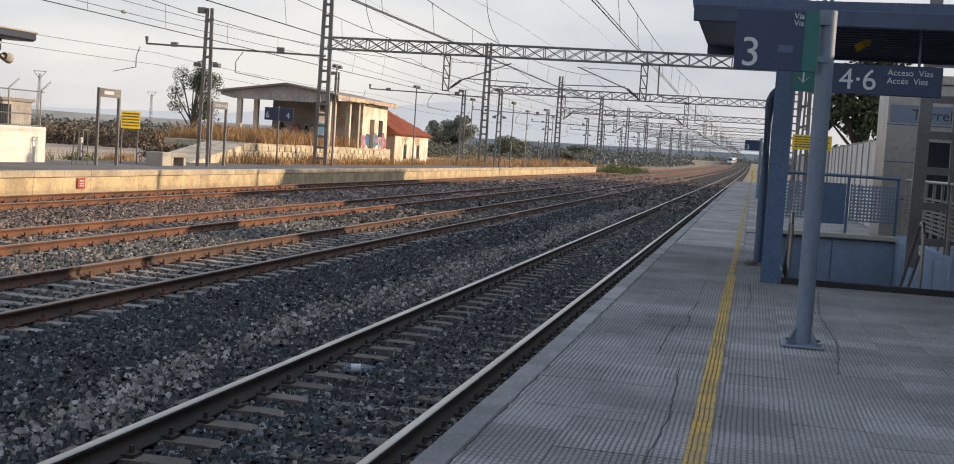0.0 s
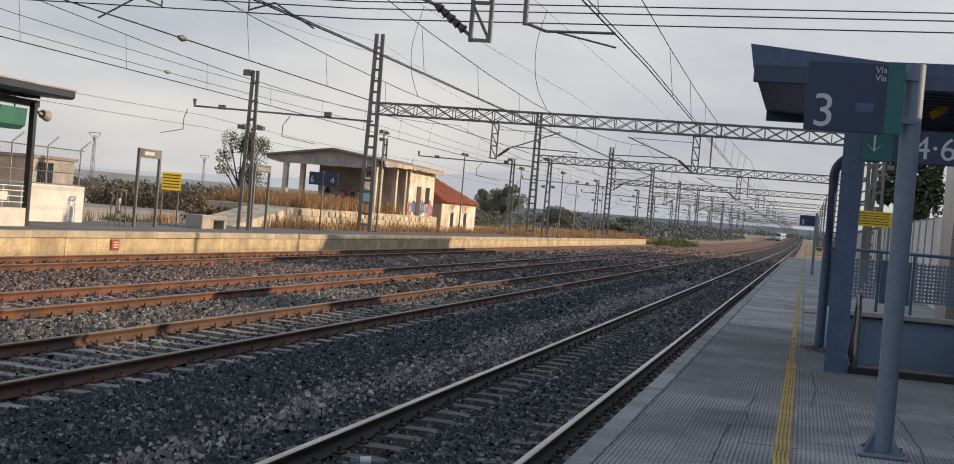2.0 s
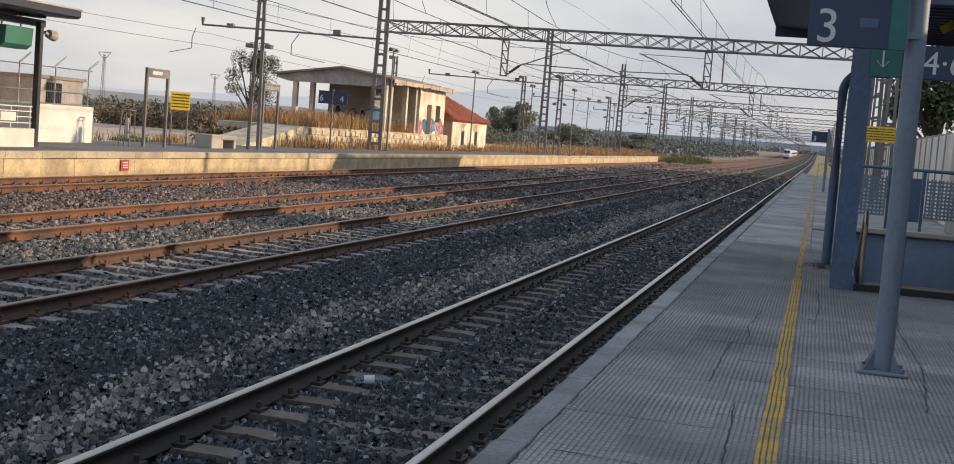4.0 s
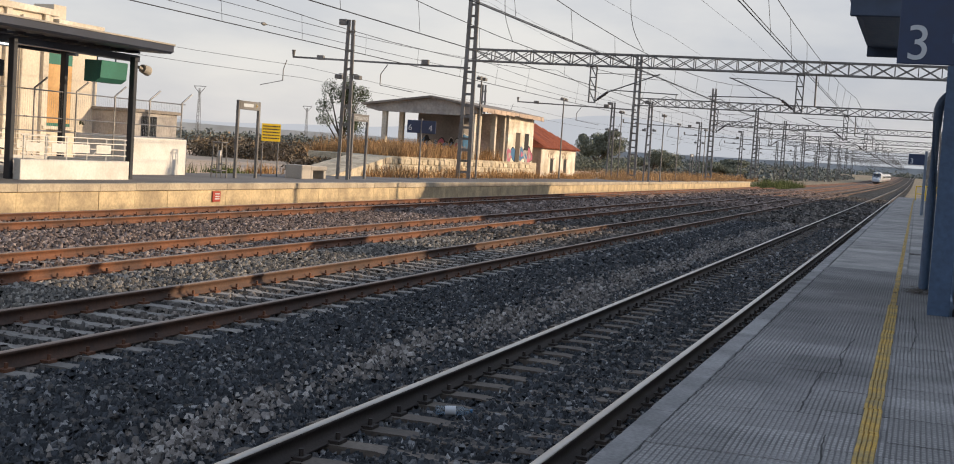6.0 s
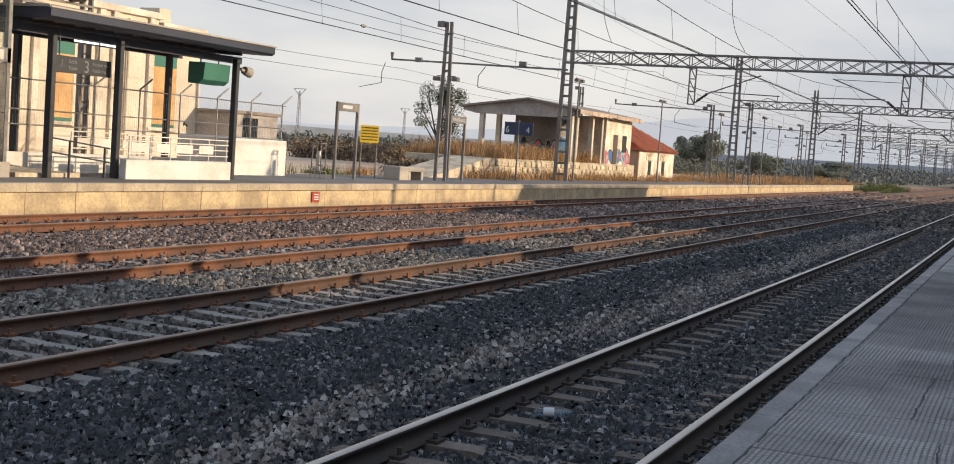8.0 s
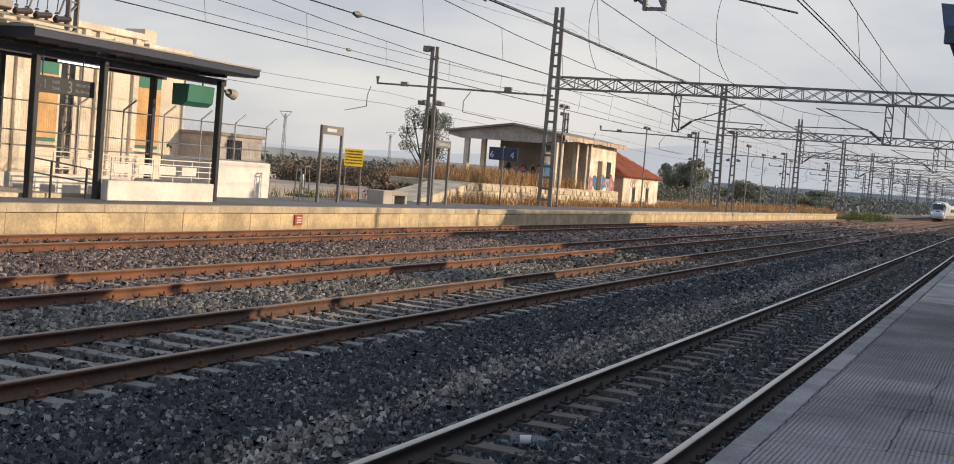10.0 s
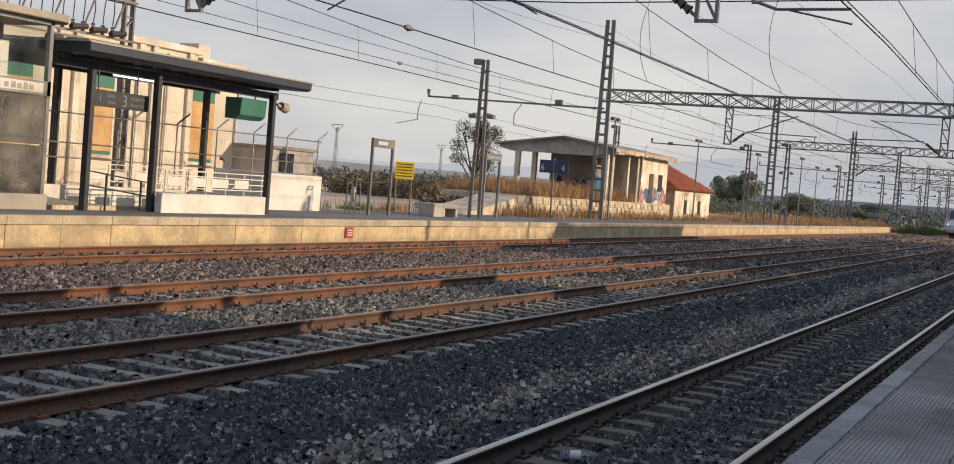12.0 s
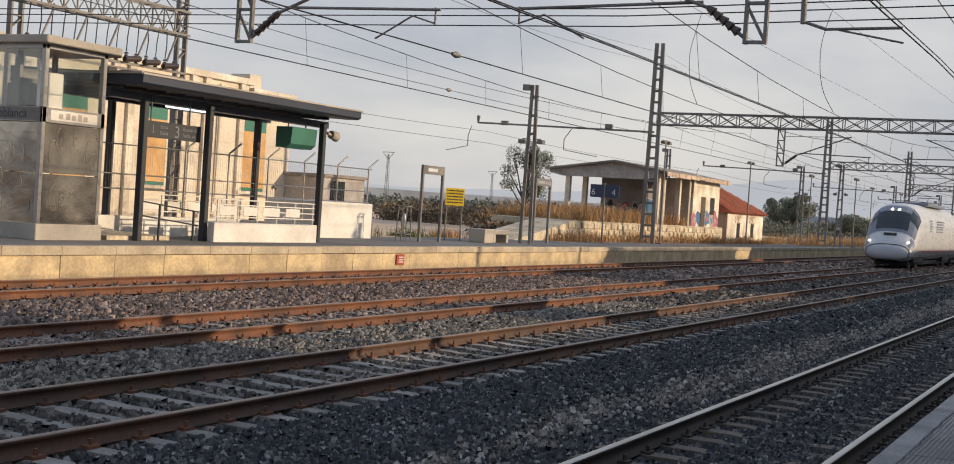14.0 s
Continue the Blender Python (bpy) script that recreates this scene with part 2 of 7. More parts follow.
M = {
    "concrete": material("weathered_concrete", (0.40, 0.36, 0.31), 0.85, spread=0.18, grain=30, stain=0.7, second=(0.27, 0.25, 0.22)),
    "coping": material("coping_concrete", (0.25, 0.24, 0.235), 0.85, spread=0.3, grain=40, stain=2.2, second=(0.155, 0.15, 0.148), pieces=0.2),
    "tile": material("ribbed_tile", (0.285, 0.27, 0.26), 0.82, spread=0.32, grain=38, stain=0.75, second=(0.165, 0.157, 0.153), pieces=0.16),
    "slab": material("platform_slab", (0.29, 0.27, 0.25), 0.85, spread=0.3, grain=24, stain=1.1, second=(0.15, 0.143, 0.138), pieces=0.15),
    "joint": material("joint_dirt", (0.045, 0.043, 0.042), 0.95),
    "yellow_line": material("worn_yellow_paint", (0.47, 0.29, 0.055), 0.75, spread=0.3, grain=35, stain=5, second=(0.28, 0.21, 0.085), pieces=0.06),
    "face": material("platform_face", (0.54, 0.42, 0.25), 0.85, spread=0.22, grain=14, stain=1.5, second=(0.34, 0.265, 0.17), pieces=0.08),
    "face_top": material("platform_lip", (0.44, 0.37, 0.27), 0.85, spread=0.2, grain=16, stain=1.2, second=(0.30, 0.25, 0.19), pieces=0.1),
    "asphalt": material("platform_asphalt", (0.15, 0.14, 0.135), 0.9, spread=0.25, grain=25, stain=0.4, second=(0.10, 0.095, 0.09)),
    "ballast": crushed("ballast_stone", ((0.0, (0.008, 0.009, 0.011)), (0.38, (0.021, 0.024, 0.029)), (0.68, (0.046, 0.051, 0.060)), (0.82, (0.082, 0.071, 0.062)), (0.93, (0.125, 0.127, 0.133)), (1.0, (0.30, 0.29, 0.28)))),
    "ballast_mid": material("ballast_brownish", (0.095, 0.08, 0.068), 0.85, spread=0.3, grain=22, stain=0.45, second=(0.058, 0.053, 0.05), islands=3.0, depth=0.02),
    "ballast_far": crushed("ballast_rusty", ((0.0, (0.05, 0.036, 0.03)), (0.4, (0.13, 0.092, 0.076)), (0.8, (0.24, 0.175, 0.145)), (1.0, (0.40, 0.32, 0.28)))),
    "ballast_tan": crushed("ballast_tan", ((0.0, (0.035, 0.032, 0.029)), (0.35, (0.10, 0.088, 0.075)), (0.75, (0.21, 0.185, 0.155)), (1.0, (0.36, 0.325, 0.28)))),
    # Shaded copy of the rail rust: track 2's shade is in the colour.
    "rust_shaded": material("shaded_rusty_rail", (0.10, 0.05, 0.03), 0.75, metal=0.1, spread=0.3, grain=22, stain=1.1, second=(0.05, 0.03, 0.022)),
    # Near-black colour paints in the shade of gaps between the stones.
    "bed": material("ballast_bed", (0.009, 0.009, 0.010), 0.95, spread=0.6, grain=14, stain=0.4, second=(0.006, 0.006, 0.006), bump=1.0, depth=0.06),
    "bed_far": material("rusty_ballast_bed", (0.13, 0.09, 0.07), 0.95, spread=0.6, grain=14, stain=0.3, second=(0.07, 0.052, 0.045), bump=1.0, depth=0.06),
    "dust": crushed("pale_ballast", ((0.0, (0.06, 0.052, 0.047)), (0.35, (0.145, 0.126, 0.112)), (0.8, (0.24, 0.212, 0.192)), (1.0, (0.38, 0.35, 0.32)))),
    "rust": material("rusty_rail", (0.165, 0.066, 0.031), 0.75, metal=0.1, spread=0.3, grain=22, stain=1.1, second=(0.075, 0.036, 0.023)),
    "dark_rail": material("dark_rail_web", (0.05, 0.038, 0.032), 0.7, metal=0.2, spread=0.3, grain=25, stain=0.7, second=(0.03, 0.024, 0.022)),
    "rail_head": material("polished_rail_head", (0.48, 0.46, 0.43), 0.33, metal=0.9, spread=0.12, grain=30, stain=0.6, second=(0.36, 0.33, 0.30), bump=0.05),
    "rail_dull": material("dull_rail_head", (0.27, 0.20, 0.16), 0.5, metal=0.6, spread=0.15, grain=30, stain=0.6, bump=0.05),
    "sleeper": material("concrete_sleeper", (0.25, 0.23, 0.21), 0.9, spread=0.28, grain=25, stain=2.0, second=(0.15, 0.135, 0.12), pieces=0.2),
    "sleeper_dark": material("dirty_sleeper", (0.13, 0.105, 0.085), 0.9, spread=0.3, grain=25, stain=2.5, second=(0.08, 0.065, 0.055), pieces=0.25),
    "steel": material("galvanised_steel", (0.20, 0.195, 0.19), 0.6, metal=0.25, spread=0.18, grain=12, stain=0.8, second=(0.13, 0.12, 0.112)),
    "wire": material("overhead_wire", (0.05, 0.05, 0.055), 0.6, metal=0.3, bump=0),
    "insulator": material("brown_insulator", (0.05, 0.035, 0.03), 0.35, bump=0),
    "pole_grey": material("grey_blue_pole", (0.15, 0.19, 0.25), 0.55, spread=0.12, grain=22, stain=1.6, second=(0.135, 0.17, 0.22)),
    "navy": material("navy_column", (0.06, 0.105, 0.185), 0.5, spread=0.2, grain=20, stain=1.0, second=(0.045, 0.08, 0.14)),
    "canopy": material("navy_canopy", (0.055, 0.09, 0.17), 0.45, spread=0.2, grain=10, stain=0.7),
    "shelter_navy": material("dark_navy_shelter_steel", (0.022, 0.03, 0.055), 0.5, spread=0.2, grain=10, stain=0.7),
    "under": material("canopy_underside", (0.05, 0.074, 0.125), 0.6, spread=0.25, grain=6, stain=0.8),
    "column_dark": material("dark_shelter_column", (0.026, 0.029, 0.036), 0.55, spread=0.2, grain=18, stain=1.0),
    "sign": material("navy_sign_panel", (0.014, 0.033, 0.088), 0.4, spread=0.12, grain=15, stain=1.4, bump=0.03),
    "green": material("green_sign_panel", (0.006, 0.115, 0.11), 0.4, spread=0.12, grain=15, bump=0.03),
    "white_letter": material("white_lettering", (0.52, 0.55, 0.58), 0.5, spread=0.06, bump=0),
    "faded_letter": material("dim_lettering", (0.17, 0.19, 0.22), 0.5, spread=0.1, bump=0),
    "dark_letter": material("dark_lettering", (0.03, 0.03, 0.035), 0.5, spread=0.06, bump=0),
    "yellow": material("yellow_notice", (0.75, 0.50, 0.015), 0.5, spread=0.1, grain=15, bump=0.03),
    "stainless": material("brushed_stainless", (0.36, 0.35, 0.34), 0.32, metal=0.75, spread=0.12, grain=8, stain=0.9, second=(0.27, 0.265, 0.26), bump=0.05),
    "pit_blue": material("blue_grey_wall_panel", (0.19, 0.26, 0.36), 0.6, spread=0.1, grain=10, stain=1.0, second=(0.14, 0.195, 0.28)),
    "dark": material("dark_opening", (0.018, 0.018, 0.02), 0.8, bump=0),
    "white_wall": material("white_painted_wall", (0.67, 0.65, 0.61), 0.8, spread=0.1, grain=14, stain=0.9, second=(0.52, 0.49, 0.44)),
    "beige": material("beige_render", (0.62, 0.555, 0.45), 0.85, spread=0.15, grain=10, stain=0.5, second=(0.49, 0.43, 0.345)),
    "old_plaster": material("old_white_plaster", (0.66, 0.60, 0.50), 0.9, spread=0.18, grain=8, stain=0.7, second=(0.40, 0.35, 0.28)),
    "white_plaster": material("flaking_white_plaster", (0.78, 0.72, 0.62), 0.9, spread=0.2, grain=7, stain=0.9, second=(0.50, 0.42, 0.31)),
    "grey_plaster": material("grimy_grey_plaster", (0.42, 0.39, 0.36), 0.9, spread=0.2, grain=8, stain=0.9, second=(0.27, 0.25, 0.235)),
    # Plaster colour lowered to paint in the shade inside the shed.
    "shed_wall": material("shade_toned_shed_plaster", (0.25, 0.23, 0.22), 0.9, spread=0.2, grain=8, stain=0.6, second=(0.17, 0.155, 0.15)),
    "pink": material("pinkish_render", (0.52, 0.40, 0.31), 0.9, spread=0.18, grain=8, stain=0.7, second=(0.36, 0.28, 0.23)),
    "roof_tile": material("red_roof_tile", (0.40, 0.115, 0.055), 0.85, spread=0.25, grain=9, stain=1.2, second=(0.27, 0.085, 0.05), pieces=0.15),
    "slab_roof": material("shed_roof_slab", (0.25, 0.22, 0.19), 0.9, spread=0.2, grain=8, stain=0.8),
    "dock": material("dock_stone", (0.60, 0.51, 0.37), 0.9, spread=0.28, grain=7, stain=1.4, second=(0.36, 0.30, 0.22), pieces=0.2),
    "plywood": material("plywood_board", (0.52, 0.32, 0.14), 0.75, spread=0.15, grain=8, stain=0.9, second=(0.43, 0.25, 0.10)),
    "shutter": material("green_shutter", (0.03, 0.16, 0.12), 0.6, spread=0.15),
    "soil": material("dry_soil", (0.27, 0.205, 0.145), 0.95, spread=0.35, grain=3, stain=0.09, second=(0.13, 0.12, 0.06), bump=0.5, depth=0.05),
    "forecourt": material("pale_forecourt", (0.58, 0.42, 0.29), 0.95, spread=0.2, grain=6, stain=0.25, second=(0.42, 0.30, 0.20)),
    "straw": material("dry_grass", (0.44, 0.265, 0.12), 0.9, spread=0.25, grain=5, stain=0.8, second=(0.30, 0.175, 0.08), islands=0.4, bump=0),
    "weed": material("green_weeds", (0.11, 0.13, 0.035), 0.85, spread=0.3, grain=6, stain=1.0, second=(0.07, 0.09, 0.03), islands=0.4, bump=0),
    "leaf": material("tree_leaves", (0.075, 0.095, 0.04), 0.8, spread=0.3, grain=3, stain=0.6, second=(0.045, 0.06, 0.028), islands=0.5, bump=0),
    # Both far leaf colours are paled to paint distance haze into them.
    "leaf_far": material("haze_tinted_foliage", (0.16, 0.175, 0.165), 0.9, spread=0.25, grain=1, stain=0.05, second=(0.085, 0.10, 0.09), islands=0.35, bump=0),
    "leaf_hazy": material("haze_tinted_tree_leaves", (0.21, 0.22, 0.165), 0.9, spread=0.25, grain=3, stain=0.6, second=(0.15, 0.16, 0.125), islands=0.3, bump=0),
    "bark": material("tree_bark", (0.11, 0.085, 0.065), 0.9, spread=0.3, grain=14),
    "bush": material("brown_bramble", (0.20, 0.15, 0.10), 0.9, spread=0.3, grain=4, stain=0.5, second=(0.11, 0.085, 0.055), islands=0.5, bump=0),
    "train_white": material("white_train_paint", (0.50, 0.515, 0.54), 0.3, spread=0.05, grain=6, stain=0.5, second=(0.45, 0.46, 0.48), bump=0.02),
    "train_beak": material("pale_grey_train_beak", (0.36, 0.38, 0.42), 0.35, spread=0.06, bump=0.02),
    "train_grey": material("grey_train_band", (0.16, 0.18, 0.23), 0.35, spread=0.06, bump=0.02),
    "train_glass": material("dark_train_glass", (0.02, 0.024, 0.03), 0.08, spread=0.05, bump=0),
    "train_dark": material("train_underframe", (0.035, 0.033, 0.032), 0.7),
    "magenta": material("magenta_stripe", (0.22, 0.02, 0.09), 0.4, bump=0),
    "lamp_on": glowing("train_lamp", (1.0, 0.90, 0.72), 2.2),
    "tube_on": glowing("fluorescent_tube", (0.85, 0.95, 1.0), 1.6),
    "glass": clear_glass("lift_glass", (0.96, 0.98, 0.97), 0.05),
    "lift_sheet": material("scratched_lift_pane", (0.54, 0.49, 0.41), 0.16, metal=0.8, spread=0.12, grain=1.7, stain=1.1, second=(0.22, 0.20, 0.18), bump=0.8, depth=0.035),
    "red": material("red_plate", (0.36, 0.05, 0.03), 0.5, spread=0.1),
    "blue": material("blue_mark", (0.04, 0.15, 0.30), 0.6, spread=0.15),
    "pinkmark": material("pink_mark", (0.45, 0.12, 0.18), 0.6, spread=0.15),
    "bottle": clear_glass("bottle_plastic", (0.75, 0.85, 0.93), 0.1),
    "can": material("red_can", (0.45, 0.03, 0.05), 0.3, metal=0.4),
    # The mountain glows by itself; its pale haze is painted as emission.
    "mountain": glowing("glowing_haze_mountain", (0.47, 0.485, 0.52), 1.0),
    # Distance haze is painted into the hill colour as pale grey.
    "hill": material("haze_tinted_hill", (0.33, 0.345, 0.355), 1.0, spread=0.12, grain=0.05, stain=0.008, second=(0.25, 0.265, 0.27), bump=0),
}


notched(M["tile"], 0.062, 0.9)


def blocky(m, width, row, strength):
    """Groove shade painted dark into the colour between small raised blocks, uneven from place to place."""
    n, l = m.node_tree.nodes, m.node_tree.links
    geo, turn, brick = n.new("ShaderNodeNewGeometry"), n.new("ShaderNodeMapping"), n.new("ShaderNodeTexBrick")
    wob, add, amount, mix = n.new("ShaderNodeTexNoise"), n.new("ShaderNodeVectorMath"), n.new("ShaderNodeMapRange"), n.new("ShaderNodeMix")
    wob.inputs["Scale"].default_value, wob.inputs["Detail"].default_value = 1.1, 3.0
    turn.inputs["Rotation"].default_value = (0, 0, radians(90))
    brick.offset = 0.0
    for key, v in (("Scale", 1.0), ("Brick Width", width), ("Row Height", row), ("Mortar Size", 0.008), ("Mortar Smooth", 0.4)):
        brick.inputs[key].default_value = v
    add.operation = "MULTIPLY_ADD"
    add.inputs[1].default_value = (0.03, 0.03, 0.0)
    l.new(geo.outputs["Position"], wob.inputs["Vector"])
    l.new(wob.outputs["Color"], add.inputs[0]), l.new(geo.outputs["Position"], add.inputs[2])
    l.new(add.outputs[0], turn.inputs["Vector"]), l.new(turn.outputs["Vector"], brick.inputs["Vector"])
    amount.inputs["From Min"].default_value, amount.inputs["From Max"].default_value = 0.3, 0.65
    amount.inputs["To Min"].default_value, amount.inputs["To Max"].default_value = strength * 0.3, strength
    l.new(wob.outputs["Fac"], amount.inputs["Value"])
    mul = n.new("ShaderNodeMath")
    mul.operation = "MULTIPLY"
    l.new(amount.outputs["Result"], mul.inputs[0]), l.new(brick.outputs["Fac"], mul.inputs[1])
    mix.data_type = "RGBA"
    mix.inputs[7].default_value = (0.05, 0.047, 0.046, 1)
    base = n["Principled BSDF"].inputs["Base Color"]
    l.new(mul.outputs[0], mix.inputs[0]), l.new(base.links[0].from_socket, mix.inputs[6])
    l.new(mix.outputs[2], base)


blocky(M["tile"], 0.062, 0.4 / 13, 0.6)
notched(M["yellow_line"], 0.06, 0.4)


# ---- mesh helpers ----
def box(bm, x0, x1, y0, y1, z0, z1, bevel=0.0):
    v = [bm.verts.new((x, y, z)) for x in (x0, x1) for y in (y0, y1) for z in (z0, z1)]
    fs = [bm.faces.new([v[i] for i in f]) for f in ((0, 1, 3, 2), (4, 6, 7, 5), (0, 4, 5, 1), (2, 3, 7, 6), (0, 2, 6, 4), (1, 5, 7, 3))]
    if bevel:
        edges = list({e for f in fs for e in f.edges})
        bmesh.ops.bevel(bm, geom=edges, offset=bevel, segments=1, affect="EDGES", profile=0.5)
    return fs


def rod(bm, a, b, r, n=6, r2=None):
    """A closed round bar from a to b."""
    a, b = Vector(a), Vector(b)
    q = (b - a).to_track_quat("Z", "Y")
    rings = []
    for p, rr in ((a, r), (b, r if r2 is None else r2)):
        rings.append([bm.verts.new(p + q @ Vector((rr * math.cos(2 * math.pi * i / n), rr * math.sin(2 * math.pi * i / n), 0))) for i in range(n)])
    for i in range(n):
        bm.faces.new((rings[0][i], rings[0][(i + 1) % n], rings[1][(i + 1) % n], rings[1][i])).smooth = True
    for cap in (bm.faces.new(rings[0][::-1]), bm.faces.new(rings[1])):
        for e in cap.edges:
            e.smooth = False


def bar(bm, a, b, w, d):
    """A closed rectangular bar from a to b, w wide and d deep."""
    a, b = Vector(a), Vector(b)
    q = (b - a).to_track_quat("Z", "Y")
    ring = [[bm.verts.new(p + q @ Vector((sx * w / 2, sy * d / 2, 0))) for sx, sy in ((-1, -1), (1, -1), (1, 1), (-1, 1))] for p in (a, b)]
    for i in range(4):
        bm.faces.new((ring[0][i], ring[0][(i + 1) % 4], ring[1][(i + 1) % 4], ring[1][i]))
    bm.faces.new(ring[0][::-1]), bm.faces.new(ring[1])


def prism(bm, outline, y0, y1):
    """Extrude an outline of (x, z) along y."""
    a, b = ([bm.verts.new((x, y, z)) for x, z in outline] for y in (y0, y1))
    n = len(outline)
    for i in range(n):
        bm.faces.new((a[i], a[(i + 1) % n], b[(i + 1) % n], b[i]))
    bm.faces.new(a[::-1]), bm.faces.new(b)


def wire(bm, pts, r, n=4):
    """One continuous thin cable through the points."""
    rings, pts = [], [Vector(p) for p in pts]
    for i, p in enumerate(pts):
        q = (pts[min(i + 1, len(pts) - 1)] - pts[max(i - 1, 0)]).to_track_quat("Z", "Y")
        rings.append([bm.verts.new(p + q @ Vector((r * math.cos(6.2832 * k / n), r * math.sin(6.2832 * k / n), 0))) for k in range(n)])
    for a, b in zip(rings, rings[1:]):
        for k in range(n):
            bm.faces.new((a[k], a[(k + 1) % n], b[(k + 1) % n], b[k]))


def finish(bm, name, mats):
    bmesh.ops.recalc_face_normals(bm, faces=bm.faces)
    me = bpy.data.meshes.new(name)
    bm.to_mesh(me)
    bm.free()
    for m in mats if isinstance(mats, (list, tuple)) else [mats]:
        me.materials.append(M[m])
    return me


def part(name, bm, mats, parent, label="", at=None):
    ob = new(name, finish(bm, name, mats))
    ob.parent = parent
    if at is not None:
        ob.matrix_basis = at
    return tagged(ob, label=label)


def thing(name, m, label, category, group="", kind=""):
    ob = new(name)
    ob.empty_display_size = 0.2
    ob.matrix_basis = m
    return tagged(ob, label, category, group, kind)


def solid(name, bm, mats, label, category, group="", kind="", at=None):
    ob = new(name, finish(bm, name, mats))
    if at is not None:
        ob.matrix_basis = at
    return tagged(ob, label, category, group, kind)


def text_part(name, words, size, mat, parent, m, extrude=0.002):
    """Lettering with the built-in font, turned into a mesh."""
    cu = bpy.data.curves.new(name, "FONT")
    cu.body, cu.size, cu.extrude = words, size, extrude
    tmp = bpy.data.objects.new(name, cu)
    scene.collection.objects.link(tmp)
    me = bpy.data.meshes.new_from_object(tmp.evaluated_get(bpy.context.evaluated_depsgraph_get()))
    bpy.data.objects.remove(tmp)
    bpy.data.curves.remove(cu)
    me.materials.clear()
    me.materials.append(M[mat])
    ob = new(name, me)
    ob.parent, ob.matrix_basis = parent, m
    return ob


def mesh_from(name, verts, faces, mat):
    me = bpy.data.meshes.new(name)
    verts, faces = np.asarray(verts, np.float32), np.asarray(faces, np.int32)
    me.vertices.add(len(verts)), me.loops.add(faces.size), me.polygons.add(len(faces))
    me.vertices.foreach_set("co", verts.ravel())
    me.loops.foreach_set("vertex_index", faces.ravel())
    me.polygons.foreach_set("loop_start", np.arange(0, faces.size, faces.shape[1], dtype=np.int32))
    me.update(calc_edges=True)
    me.validate()
    for m in mat if isinstance(mat, (list, tuple)) else [mat]:
        me.materials.append(M[m])
    return me


def grade(y):
    """The line climbs gently far down the track."""
    return 2.0 * (max(0.0, y - 250) / 460) ** 2 if y < 900 else 2.0 * (650 / 460) ** 2


# ---- ground, tracks and platforms ----
RAIL_Z = -0.60
TRACKS = {"track_1": -2.925, "track_2": -8.275, "track_3": -12.37, "track_4": -18.215}
NEAR_EDGE, FAR_EDGE = -1.19, -19.95
HALF = 0.865
LONG = [-25, 0, 25, 50, 100, 150, 200, 250, 300, 350, 400, 450, 500, 550, 600, 650, 700, 750, 800, 900]


def build_ground():
    xs = [-2600, -1200, -600, -300, -150, -80, -50, -20.2, -1.16, 6.5, 30, 80, 200, 600, 1600]
    ys = [-300, -100, -25, 0, 50, 150] + LONG[7:] + [1200, 1700, 2600]
    verts, faces = [], []
    for y in ys:
        for x in xs:
            z = -0.98 + grade(y) if -20.5 < x < 8 else (-0.12 if -51 < x < -20 else -0.3 - 0.004 * abs(x) ** 0.9) + grade(y) * 0.8
            verts.append((x, y, z))
    w = len(xs)
    for j in range(len(ys) - 1):
        for i in range(w - 1):
            a = j * w + i
            faces.append((a, a + 1, a + w + 1, a + w))
    ob = new("ground", mesh_from("ground", verts, faces, "soil"))
    tagged(ob, "dry brown earth and fields reaching the horizon", "ground", kind="structure")


def bed_height(x, y):
    """Crown of the ballast between and beside the rails."""
    z = -0.79
    if -6.6 < x < -4.4:
        z += 0.05 * math.sin((x + 6.6) / 2.2 * math.pi)
    if -16.6 < x < -14.0:
        z += 0.06 * math.sin((x + 16.6) / 2.6 * math.pi)
    if abs(x - TRACKS["track_2"]) < 1.3:
        z -= 0.016
    if -4.3 < x < -3.3:
        z -= 0.012
    if x > -1.9:
        z -= 0.08
    return z


def build_bed():
    for name, x0, x1, mat, label in (("ballast_bed", -10.2, -1.2, "bed", "crushed stone bed between the rails, blackened as gap shade"),
                                     ("ballast_bed", -19.9, -10.2, "bed_far", "rust-stained crushed stone bed between the rails")):
        xs = np.arange(x0, x1 + 0.01, (x1 - x0) / 44)
        ys = np.concatenate([np.arange(-20, 45, 0.5), np.arange(45, 260, 5), np.arange(260, 901, 40)])
        verts, faces = [], []
        for y in ys:
            for x in xs:
                k = noise.noise((x * 2.1, y * 2.1, 3.0)) * 0.025
                verts.append((x, y, bed_height(x, y) - 0.02 + k + grade(y)))
        w = len(xs)
        for j in range(len(ys) - 1):
            for i in range(w - 1):
                a = j * w + i
                faces.append((a, a + 1, a + w + 1, a + w))
        ob = new(name, mesh_from(name, verts, faces, mat))
        tagged(ob, label, "ballast", kind="stuff")


RAIL = [(-0.07, -0.16), (0.07, -0.16), (0.07, -0.145), (0.012, -0.125), (0.01, -0.045), (0.034, -0.035), (0.036, -0.008), (0.028, 0.0), (-0.028, 0.0), (-0.036, -0.008), (-0.034, -0.035), (-0.01, -0.045), (-0.012, -0.125), (-0.07, -0.145)]


